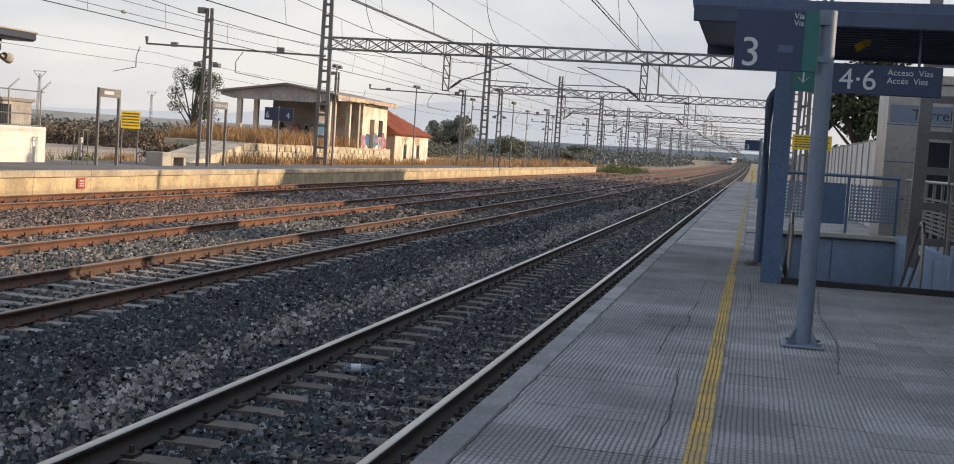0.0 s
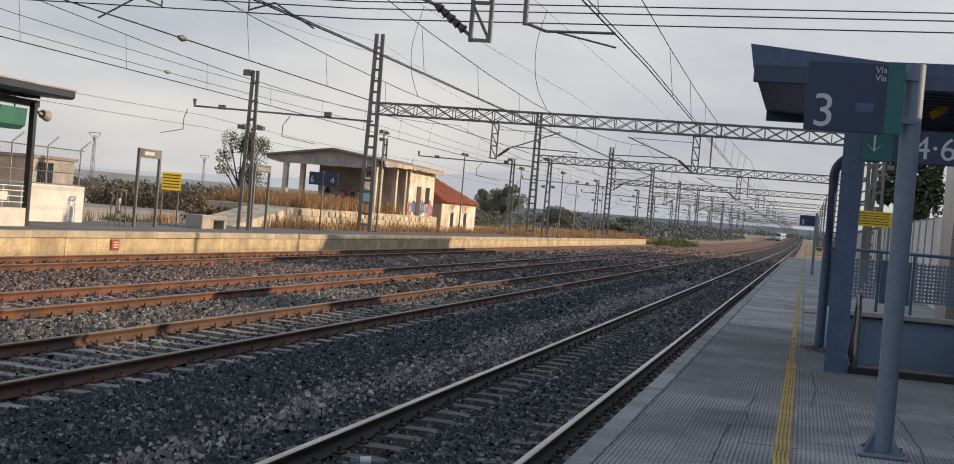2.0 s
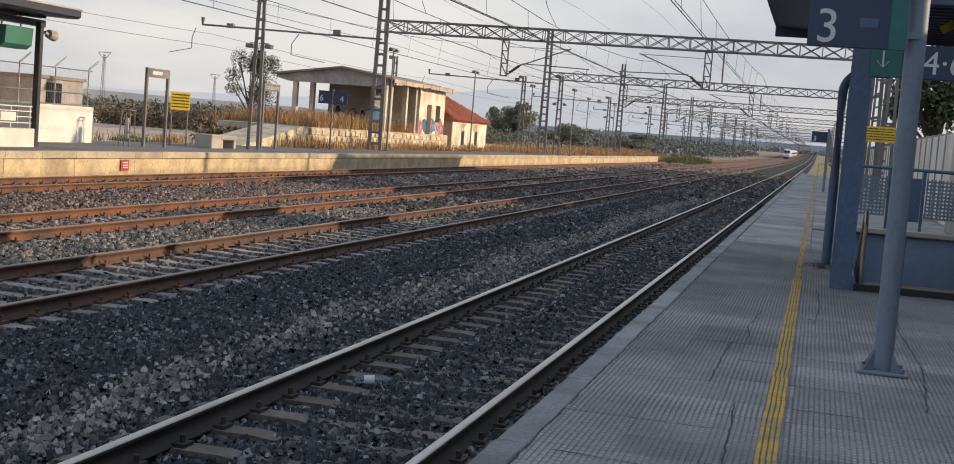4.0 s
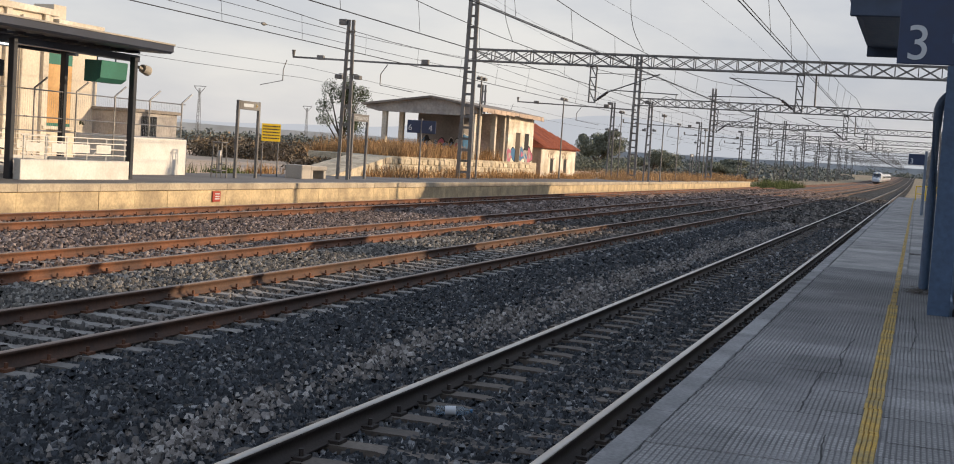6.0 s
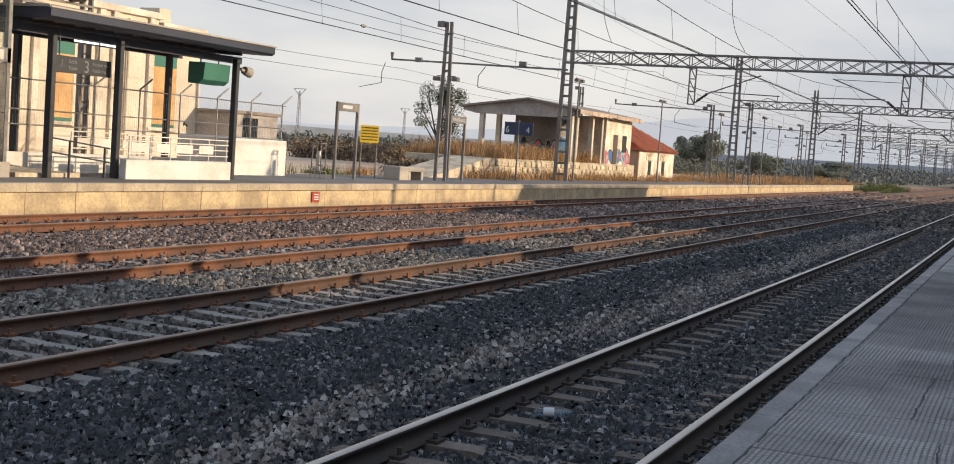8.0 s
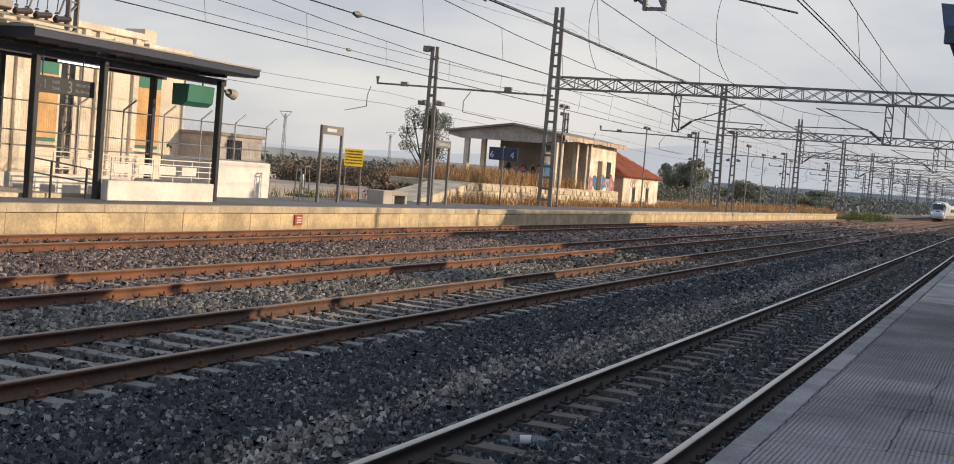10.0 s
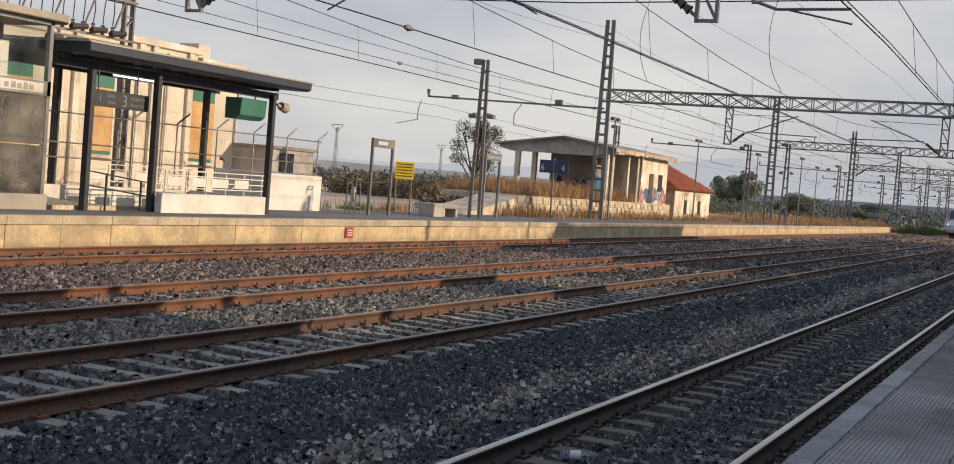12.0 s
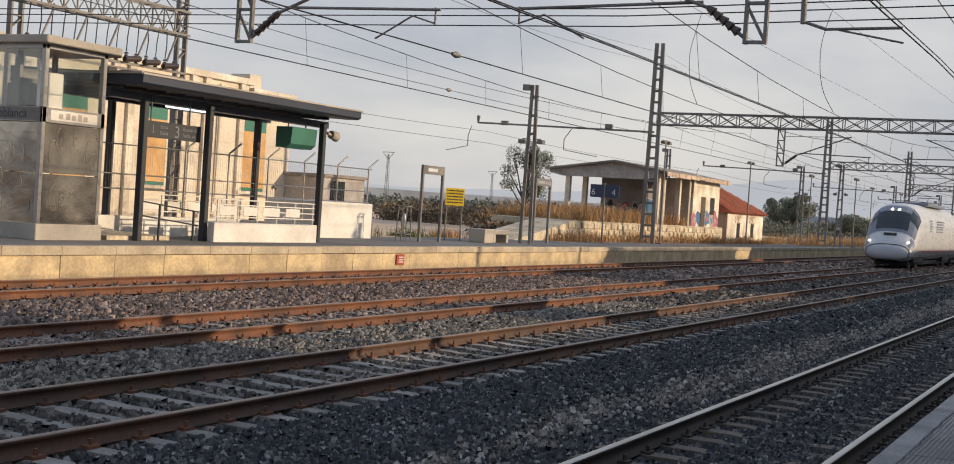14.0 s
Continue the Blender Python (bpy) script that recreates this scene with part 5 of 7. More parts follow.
# ---- buildings ----
def station_building():
    ob = thing("station_building", pose(-32.0, 46.5, -0.1), "two-tone beige station building with boarded windows and parapet", "building")
    bm = bmesh.new()
    box(bm, -9, 0, -24, -2.7, 0, 5.75)
    box(bm, -9, 0, -2.7, 0.3, 0, 5.45)
    part("wall", bm, "beige", ob)
    bm = bmesh.new()
    box(bm, -9.2, 0.16, -24.2, -2.55, 5.75, 6.0, 0.02)
    box(bm, -9.2, 0.16, -2.55, 0.45, 5.45, 5.66, 0.02)
    part("parapet", bm, "old_plaster", ob)
    bm = bmesh.new()
    box(bm, -1.9, -0.9, -1.5, -0.7, 5.66, 6.35, 0.02)
    part("chimney", bm, "beige", ob)
    for y in (-22.5, -18.5, -14.5, -10.4, -9.6, -6.2, -5.4, -3.2):
        bm = bmesh.new()
        box(bm, 0.003, 0.14, y - 0.16, y + 0.16, 0, 5.74)
        part("pilaster", bm, "old_plaster", ob)
    for y, w in ((-20.5, 1.5), (-16.5, 1.5), (-12.4, 1.5), (-8.1, 1.1), (-2.3, 1.7)):
        bm = bmesh.new()
        box(bm, 0.003, 0.05, y - w / 2, y + w / 2, 1.5, 4.5)
        win = part("window", bm, "shutter", ob, "green shuttered window")
        bm = bmesh.new()
        box(bm, 0.051, 0.08, y - w / 2 + 0.05, y + w / 2 - 0.05, 1.62, 3.9)
        part("board", bm, "plywood", win, "bare plywood board")
        bm = bmesh.new()
        box(bm, 0.003, 0.2, y - w / 2 - 0.15, y + w / 2 + 0.15, 1.36, 1.49, 0.01)
        part("sill", bm, "old_plaster", win)
        bm = bmesh.new()
        box(bm, 0.003, 0.16, y - w / 2 - 0.12, y + w / 2 + 0.12, 4.51, 4.72, 0.01)
        part("lintel", bm, "yellow" if y == -2.3 else "old_plaster", win)
    for y in (-11.0, -7.0, -4.6):
        bm = bmesh.new()
        rod(bm, (0.1, y, 0), (0.1, y, 5.6), 0.05, 7)
        part("drain_pipe", bm, "old_plaster", ob)
    # pole transformer rack over the roof
    rack = thing("transformer_rack", pose(-27.0, 26.85, 0.35), "lattice steel rack with insulators and switchgear", "electric rack")
    for y in (0, 6.75):
        bm = bmesh.new()
        for sy in (-0.19, 0.19):
            bar(bm, (0, y + sy, -0.45), (0, y + sy, 7.4), 0.16, 0.07)
        for k in range(20):
            z = 0.2 + k * 0.37
            bar(bm, (0, y - 0.18, z), (0, y + 0.18, z + (0.3 if k % 2 else 0)), 0.10, 0.035)
        part("tower", bm, "steel", rack)
    bm = bmesh.new()
    for z in (5.82, 6.55):
        for sx in (-0.16, 0.16):
            bar(bm, (sx, -0.2, z), (sx, 6.95, z), 0.07, 0.07)
    for k in range(13):
        y = k * 0.52
        for a, b in ((5.82, 6.55), (6.55, 5.82)):
            bar(bm, (0.16, y, a), (0.16, y + 0.52, b), 0.03, 0.03)
        bar(bm, (0.16, y, 5.82), (0.16, y, 6.55), 0.04, 0.04)
    part("beam", bm, "steel", rack)
    bm = bmesh.new()
    for z in (4.45, 4.62):
        bar(bm, (0.1, -0.2, z), (0.1, 6.9, z), 0.07, 0.07)
    part("lower_beam", bm, "steel", rack)
    rnd = random.Random(12)
    for k in range(15):
        y = 0.35 + k * 0.43
        bm = bmesh.new()
        for q in range(4):
            rod(bm, (0.1, y, 4.66 + q * 0.08), (0.1, y, 4.72 + q * 0.08), 0.075, 8, 0.04)
        part("insulator", bm, "insulator", rack)
        bm = bmesh.new()
        wire(bm, [(0.1, y, 4.98), (0.14, y + rnd.uniform(-0.03, 0.03), 5.4), (0.16, y + rnd.uniform(-0.06, 0.06), 5.9)], 0.018, 5)
        part("lead", bm, "wire", rack)
        if k % 3 == 1:
            bm = bmesh.new()
            bar(bm, (0.18, y, 4.9), (0.18, y + 0.45, 5.85), 0.045, 0.045)
            part("switch_rod", bm, "steel", rack)
    for k in range(4):
        y = 3.3 + k * 0.85
        bm = bmesh.new()
        box(bm, -0.1, 0.3, y, y + 0.4, 4.0, 4.42, 0.03)
        rod(bm, (0.25, y - 0.15, 4.72), (0.25, y + 0.5, 4.80), 0.09, 8)
        part("switch_box", bm, "insulator", rack)
    for k in range(6):
        bm = bmesh.new()
        y = 0.8 + k * 1.1
        wire(bm, [(0.1, y + 0.5 * math.cos(a), 7.0 + 0.42 * math.sin(a)) for a in (3.2, 3.7, 4.2, 4.7, 5.2, 5.7, 6.2)], 0.016, 5)
        part("loop_cable", bm, "wire", rack)


def goods_shed():
    ob = thing("goods_shed", pose(-24.6, 66.0, -0.1), "derelict goods shed with flat overhanging roof and graffiti", "shed")
    # local: the gable end stands at y 7 and the shed runs along the track to y 20; x back to -8
    y0, y1 = 7.0, 20.0
    bm = bmesh.new()
    prism(bm, [(0.5, 4.10), (0.5, 4.22), (-2.75, 4.74), (-7.2, 4.10), (-7.2, 3.98), (-2.75, 4.62)], y0, y1)
    part("roof", bm, "slab_roof", ob)
    bm = bmesh.new()
    prism(bm, [(0.1, 3.84), (0.1, 4.14), (-2.75, 4.61), (-7.0, 4.0), (-7.0, 3.84), (-6.2, 3.66), (-1.2, 3.66)], y0 + 0.3, y0 + 0.5)
    part("end_beam", bm, "grey_plaster", ob)
    rnd = random.Random(9)
    y = y0
    while y < y1 - 0.4:  # the broken roof edge
        w = rnd.uniform(0.5, 1.3)
        bm = bmesh.new()
        box(bm, 0.505, 0.57, y, min(y1, y + w), 3.99 + rnd.uniform(-0.08, 0.03), 4.18, 0.01)
        part("fascia", bm, "pink", ob, "peeling pinkish roof edge")
        y += w + rnd.uniform(0.02, 0.12)
    bm = bmesh.new()
    box(bm, -4.85, -2.0, 10.5, 10.75, 1.0, 4.1)
    part("cross_wall", bm, "shed_wall", ob)
    bm = bmesh.new()
    box(bm, -2.2, -2.0, 10.76, 13.94, 1.0, 4.0)
    part("inner_wall", bm, "shed_wall", ob)
    bm = bmesh.new()
    box(bm, -4.8, 0.0, 13.95, 19.6, 0.1, 4.05)
    block = part("white_block", bm, "white_plaster", ob, "stained white plastered end block")
    for ya, za in ((14.3, 4.06), (18.4, 4.06)):
        bm = bmesh.new()
        box(bm, -0.35, 0.06, ya, ya + 0.9, 4.055, za + 0.25, 0.02)
        part("wall_stub", bm, "white_plaster", block)
    bm = bmesh.new()
    box(bm, 0.002, 0.03, 15.6, 16.5, 1.1, 3.0)
    part("doorway", bm, "bark", block)
    bm = bmesh.new()
    box(bm, 0.002, 0.03, 17.6, 18.5, 1.9, 3.0)
    part("window", bm, "dark", block)
    for x, y in ((-5.85, 7.6), (-5.85, 10.3), (-0.2, 7.6), (-0.2, 8.55), (-0.2, 11.5), (-0.2, 13.4)):
        bm = bmesh.new()
        box(bm, x - 0.15, x + 0.15, y - 0.15, y + 0.15, 1.0, 3.86 if y < 7.7 else 4.1, 0.02)
        part("pillar", bm, "old_plaster", ob)
    # sprayed shapes: fat outlined letters-like blobs, without meaning
    rnd = random.Random(5)

    def sprayed(place, u0, u1, z0, z1, count, fills):
        for k in range(count):
            u, w, hgt = u0 + (u1 - u0) * (k + 0.5) / count, (u1 - u0) / count * 0.62, (z1 - z0) * rnd.uniform(0.36, 0.52)
            zc, lean = (z0 + z1) / 2 + rnd.uniform(-0.12, 0.12), rnd.uniform(-0.3, 0.3)
            n, lobes, ph = 18, rnd.randint(2, 4), rnd.uniform(0, 6)
            for grow, depth, mat in ((1.16, 0.003, "dark" if k % 3 else "grey_plaster"), (1.0, 0.007, fills[k % len(fills)]), (0.42, 0.011, fills[(k + 2) % len(fills)])):
                bm = bmesh.new()
                loop = []
                for i in range(n):
                    a = 6.2832 * i / n
                    r = grow * (1 + 0.28 * math.sin(lobes * a + ph))
                    loop.append(bm.verts.new(place(u + w * r * math.cos(a) + lean * hgt * math.sin(a), zc + hgt * r * math.sin(a), depth + 0.0004 * k)))
                bm.faces.new(loop)
                part("graffiti", bm, mat, ob)

    sprayed(lambda u, z, d: (u, 10.5 - d, z), -4.7, -2.1, 1.35, 2.25, 8, ("blue", "dark", "grey_plaster", "blue", "pinkmark"))
    sprayed(lambda u, z, d: (-2.0 + d, u, z), 10.9, 13.8, 1.4, 2.6, 2, ("blue", "pinkmark", "blue"))
    sprayed(lambda u, z, d: (0.0 + d, u, z), 14.0, 19.4, 1.15, 2.1, 6, ("pinkmark", "blue", "grey_plaster", "blue", "grey_plaster"))
    for i in range(9):
        bm = bmesh.new()
        y = 14.8 + i * 0.55
        for k in range(3):
            bar(bm, (0.02, y + rnd.uniform(-0.1, 0.1), 0.35), (0.02, y + rnd.uniform(0, 0.3), 0.9), 0.004, 0.08)
        part("graffiti", bm, "dark" if i % 2 else "white_letter", ob)
    # loading dock with stone facing
    dock = thing("loading_dock", pose(-24.3, 0, -0.1), "stone-faced loading dock with a ramp and dry weeds", "loading dock")
    bm = bmesh.new()
    v = [bm.verts.new((x, y, z)) for x in (-0.06, -2.3) for y, z in ((53.5, 0), (60.49, 0), (60.49, 1.1), (53.5, 0.10))]
    bm.faces.new(v[:4]), bm.faces.new(v[4:][::-1])
    for i in range(4):
        j = (i + 1) % 4
        bm.faces.new((v[i], v[j], v[4 + j], v[4 + i]))
    part("ramp", bm, "dock", dock)
    bm = bmesh.new()
    box(bm, -4.7, -0.06, 60.5, 72.4, 0, 1.1, 0.03)
    box(bm, -7.8, -0.06, 72.41, 86, 0, 1.1, 0.03)
    part("dock_body", bm, "dock", dock)
    bm = bmesh.new()
    box(bm, -0.06, 0.0, -0.39, 0.39, 0, 0.30, 0.03)
    stone = finish(bm, "stone", "dock")
    random.seed(8)
    for r in range(3):
        y = 57.5 + r * 0.4
        while y < 85.3:
            if r * 0.33 + 0.3 < 0.12 + (y - 53.5) / 7:
                s = new("stone", stone)
                s.parent = dock
                s.matrix_basis = pose(random.uniform(-0.03, 0.03), y, 0.03 + r * 0.34, random.uniform(-4, 4)) @ Matrix.Diagonal((1, random.uniform(0.6, 1.0), random.uniform(0.75, 1.1), 1))
            y += 0.82
    return ob


def small_house():
    ob = thing("small_house", pose(-24.2, 86.4, -0.15), "small rendered house with a red tiled hip roof", "house")
    bm = bmesh.new()
    box(bm, -6.0, 0, 0, 9.4, 0, 2.25)
    part("wall", bm, "pink", ob)
    bm = bmesh.new()
    e = [(-6.3, -0.3, 2.2), (0.3, -0.3, 2.2), (0.3, 9.75, 2.2), (-6.3, 9.75, 2.2)]
    r = [(-3.0, 0.3, 4.15), (-3.0, 6.6, 4.15)]
    v = [bm.verts.new(p) for p in e + r]
    for q in ((0, 1, 4), (1, 2, 5, 4), (2, 3, 5), (3, 0, 4, 5), (3, 2, 1, 0)):
        bm.faces.new([v[i] for i in q])
    roof = part("roof", bm, "roof_tile", ob)
    for i in range(22):
        y = -0.1 + i * 0.44
        top = 0.0 if y < 6.6 else (y - 6.6) / 3.15
        bm = bmesh.new()
        a = Vector((-3.0 + 3.3 * top, y, 4.17 - 1.95 * top))
        rod(bm, a, (0.33, y, 2.21), 0.085, 6)
        part("roof_tile", bm, "roof_tile", roof)
    for y in (2.4, 6.0):
        bm = bmesh.new()
        box(bm, 0.002, 0.03, y, y + 0.75, 0.5, 1.55)
        w = part("window", bm, "dark", ob)
        bm = bmesh.new()
        box(bm, 0.002, 0.08, y - 0.1, y + 0.85, 0.42, 0.49)
        part("sill", bm, "old_plaster", w)
    bm = bmesh.new()
    box(bm, 0.002, 0.012, 0.1, 9.3, 0.0, 2.1)
    part("front_render", bm, "white_plaster", ob, "flaking pale front render")


def house_marks():
    """Faded reddish curls sprayed on the small house."""
    rnd = random.Random(17)
    for y0 in (2.2, 5.8):
        for k in range(3):
            bm = bmesh.new()
            r = rnd.uniform(0.18, 0.3)
            wire(bm, [(-24.2 + 0.02, 86.4 + y0 + 0.5 * k + 1.6 * r * math.cos(a * 0.55), 1.62 + r * math.sin(a * 0.55)) for a in range(k, k + 9)], 0.03, 4)
            solid("sprayed_curl", bm, "pink", "faded reddish curl sprayed on the house front", "graffiti", "sprayed curls on the house")


build_gantries()
build_far_furniture()
shelter()
stair_surround()
shelter_step()
lift_tower(pose(-22.0, 23.15, 0))
white_box()
station_building()
goods_shed()
small_house()
house_marks()

# ---- near platform ----
def number_sign():
    ob = thing("track_sign", pose(0.745, 10.56, 0), "navy track number sign on a grey round post", "sign")
    bm = bmesh.new()
    rod(bm, (0, 0, 0.02), (0, 0, 2.74), 0.069, 20)
    pole = part("post", bm, "pole_grey", ob, "scratched grey round post")
    bm = bmesh.new()
    box(bm, -0.17, 0.17, -0.15, 0.15, 0.0, 0.025, 0.006)
    for a in (45, 135, 225, 315):
        c, s = math.cos(radians(a)), math.sin(radians(a))
        bar(bm, (0.07 * c, 0.07 * s, 0.02), (0.17 * c, 0.17 * s, 0.02), 0.02, 0.03)
        v = [bm.verts.new(p) for p in ((0.08 * c, 0.08 * s, 0.025), (0.18 * c, 0.18 * s, 0.025), (0.08 * c, 0.08 * s, 0.17))]
        bm.faces.new(v)
    part("base_plate", bm, "pole_grey", ob)
    for x, y in ((-0.13, -0.11), (0.13, -0.11), (-0.13, 0.11), (0.13, 0.11)):
        bm = bmesh.new()
        rod(bm, (x, y, 0.02), (x, y, 0.055), 0.016, 6)
        part("bolt", bm, "stainless", ob)
    bm = bmesh.new()
    box(bm, -0.725, -0.075, -0.12, -0.085, 2.235, 2.72, 0.004)
    panel = part("panel", bm, "sign", ob)
    bm = bmesh.new()
    box(bm, -0.185, -0.071, -0.126, -0.121, 2.237, 2.718)
    part("green_band", bm, "green", panel)
    for z in (2.32, 2.62):
        bm = bmesh.new()
        box(bm, -0.14, 0.02, -0.085, -0.04, z, z + 0.05)
        part("bracket", bm, "pole_grey", ob)
    text_part("number", "3", 0.33, "white_letter", panel, pose(-0.68, -0.124, 2.265, 90, 0, 0))
    for k, w in enumerate(("Vía", "Via")):
        text_part("lettering", w, 0.062, "white_letter", panel, pose(-0.27, -0.124, 2.655 - k * 0.055, 90, 0, 0))
    bm = bmesh.new()
    box(bm, -0.385, -0.265, -0.124, -0.121, 2.38, 2.44)
    part("worn_patch", bm, "navy", panel)
    # pale scratched marks down the post
    random.seed(3)
    for z in (1.62, 1.30, 1.02, 0.80, 0.66, 0.50):
        for k in range(3):
            a = radians(-95 + random.uniform(-22, 22))
            b = a + random.uniform(-0.25, 0.25)
            z0, z1 = z + random.uniform(-0.09, 0.09), z + random.uniform(-0.09, 0.09)
            bm = bmesh.new()
            bar(bm, (0.0695 * math.cos(a), 0.0695 * math.sin(a), z0), (0.0695 * math.cos(b), 0.0695 * math.sin(b), z1), 0.007, 0.005)
            part("scratch", bm, "faded_letter", pole)


def near_canopy():
    ob = thing("platform_canopy", pose(0, 0, 0), "navy steel platform canopy on dark columns", "canopy")
    bm = bmesh.new()
    prism(bm, [(-0.68, 3.63), (-0.63, 3.36), (-0.55, 3.33), (0.5, 3.28), (6.5, 3.30), (6.5, 3.60), (2.4, 3.52), (0.8, 3.50)], 16.0, 20.9)
    roof = part("roof", bm, "canopy", ob)
    for i in range(14):
        bm = bmesh.new()
        box(bm, 1.1, 6.4, 16.25 + i * 0.34, 16.33 + i * 0.34, 3.262, 3.29)
        part("rib", bm, "under", roof)
    for y in (16.02, 20.86):
        bm = bmesh.new()
        box(bm, -0.62, 6.4, y - 0.05, y + 0.03, 3.20, 3.40, 0.01)
        part("edge_beam", bm, "under", roof)
    for x, y in ((0.55, 16.45), (5.9, 16.45), (5.9, 20.5)):
        bm = bmesh.new()
        v = [bm.verts.new((x + a, y + b, z)) for z in (0, 3.22) for a, b in ((-.115, -.13), (.115, -.13), (.115, -.105), (.025, -.105), (.025, .105), (.115, .105), (.115, .13), (-.115, .13), (-.115, .105), (-.025, .105), (-.025, -.105), (-.115, -.105))]
        for i in range(12):
            bm.faces.new((v[i], v[(i + 1) % 12], v[12 + (i + 1) % 12], v[12 + i]))
        bm.faces.new(v[:12][::-1]), bm.faces.new(v[12:])
        part("column", bm, "navy", ob)
    bm = bmesh.new()
    bend = [(0.41 + 0.3 * (1 - math.cos(radians(a))), 19.7, 2.38 + 0.3 * math.sin(radians(a))) for a in range(0, 91, 10)]
    wire(bm, [(0.41, 19.7, 0.0), (0.41, 19.7, 1.2)] + bend + [(1.0, 19.7, 2.68)], 0.065, 14)
    part("drain_pipe", bm, "navy", ob)
    # hanging direction sign
    s = thing("direction_sign", pose(0.63, 16.35, 2.42), "navy hanging sign pointing to tracks four to six", "sign")
    bm = bmesh.new()
    box(bm, 0, 1.78, -0.04, 0.04, 0, 0.37, 0.006)
    panel = part("panel", bm, "sign", s)
    bm = bmesh.new()
    box(bm, 0.002, 0.33, -0.046, -0.041, 0.002, 0.368)
    part("green_field", bm, "green", panel)
    bm = bmesh.new()
    box(bm, 0.125, 0.145, -0.051, -0.047, 0.12, 0.29)
    bar(bm, (0.135, -0.049, 0.105), (0.065, -0.049, 0.18), 0.022, 0.005)
    bar(bm, (0.135, -0.049, 0.105), (0.205, -0.049, 0.18), 0.022, 0.005)
    part("arrow", bm, "white_letter", panel)
    text_part("number", "4·6", 0.36, "white_letter", panel, pose(0.56, -0.043, 0.06, 90, 0, 0))
    for k, w in enumerate(("Acceso  Vías", "Accés  Vies")):
        text_part("lettering", w, 0.105, "white_letter", panel, pose(1.13, -0.043, 0.25 - k * 0.10, 90, 0, 0))
    for x in (0.3, 1.5):
        bm = bmesh.new()
        rod(bm, (x, 0, 0.37), (x, 0, 0.82), 0.018, 7)
        part("hanger", bm, "navy", s)
    bm = bmesh.new()
    box(bm, 0, 0.11, -0.01, 0.0, 0.0, 0.10)
    for k, (z, w) in enumerate(((0.002, 0.09), (0.029, 0.12), (0.056, 0.12), (0.083, 0.09))):
        box(bm, 0.11, 0.11 + w, -0.009, -0.001, z, z + 0.015)
    solid("yellow_sticker", bm, "yellow", "yellow warning sticker under the canopy", "sticker", at=pose(1.50, 18.02, 3.09, 0, -32, 0))


def perforated(parent, x, z, w, h, pitch=0.075):
    """A steel sheet with square holes, as crossing flat strips."""
    for k in range(int(w / pitch) + 1):
        bm = bmesh.new()
        box(bm, x + k * pitch, x + k * pitch + pitch * 0.5, -0.005, 0.001, z, z + h)
        part("sheet_strip", bm, "pole_grey", parent)
    for k in range(int(h / pitch) + 1):
        bm = bmesh.new()
        box(bm, x, x + w, 0.0015, 0.006, z + k * pitch, z + k * pitch + pitch * 0.5)
        part("sheet_strip", bm, "pole_grey", parent)


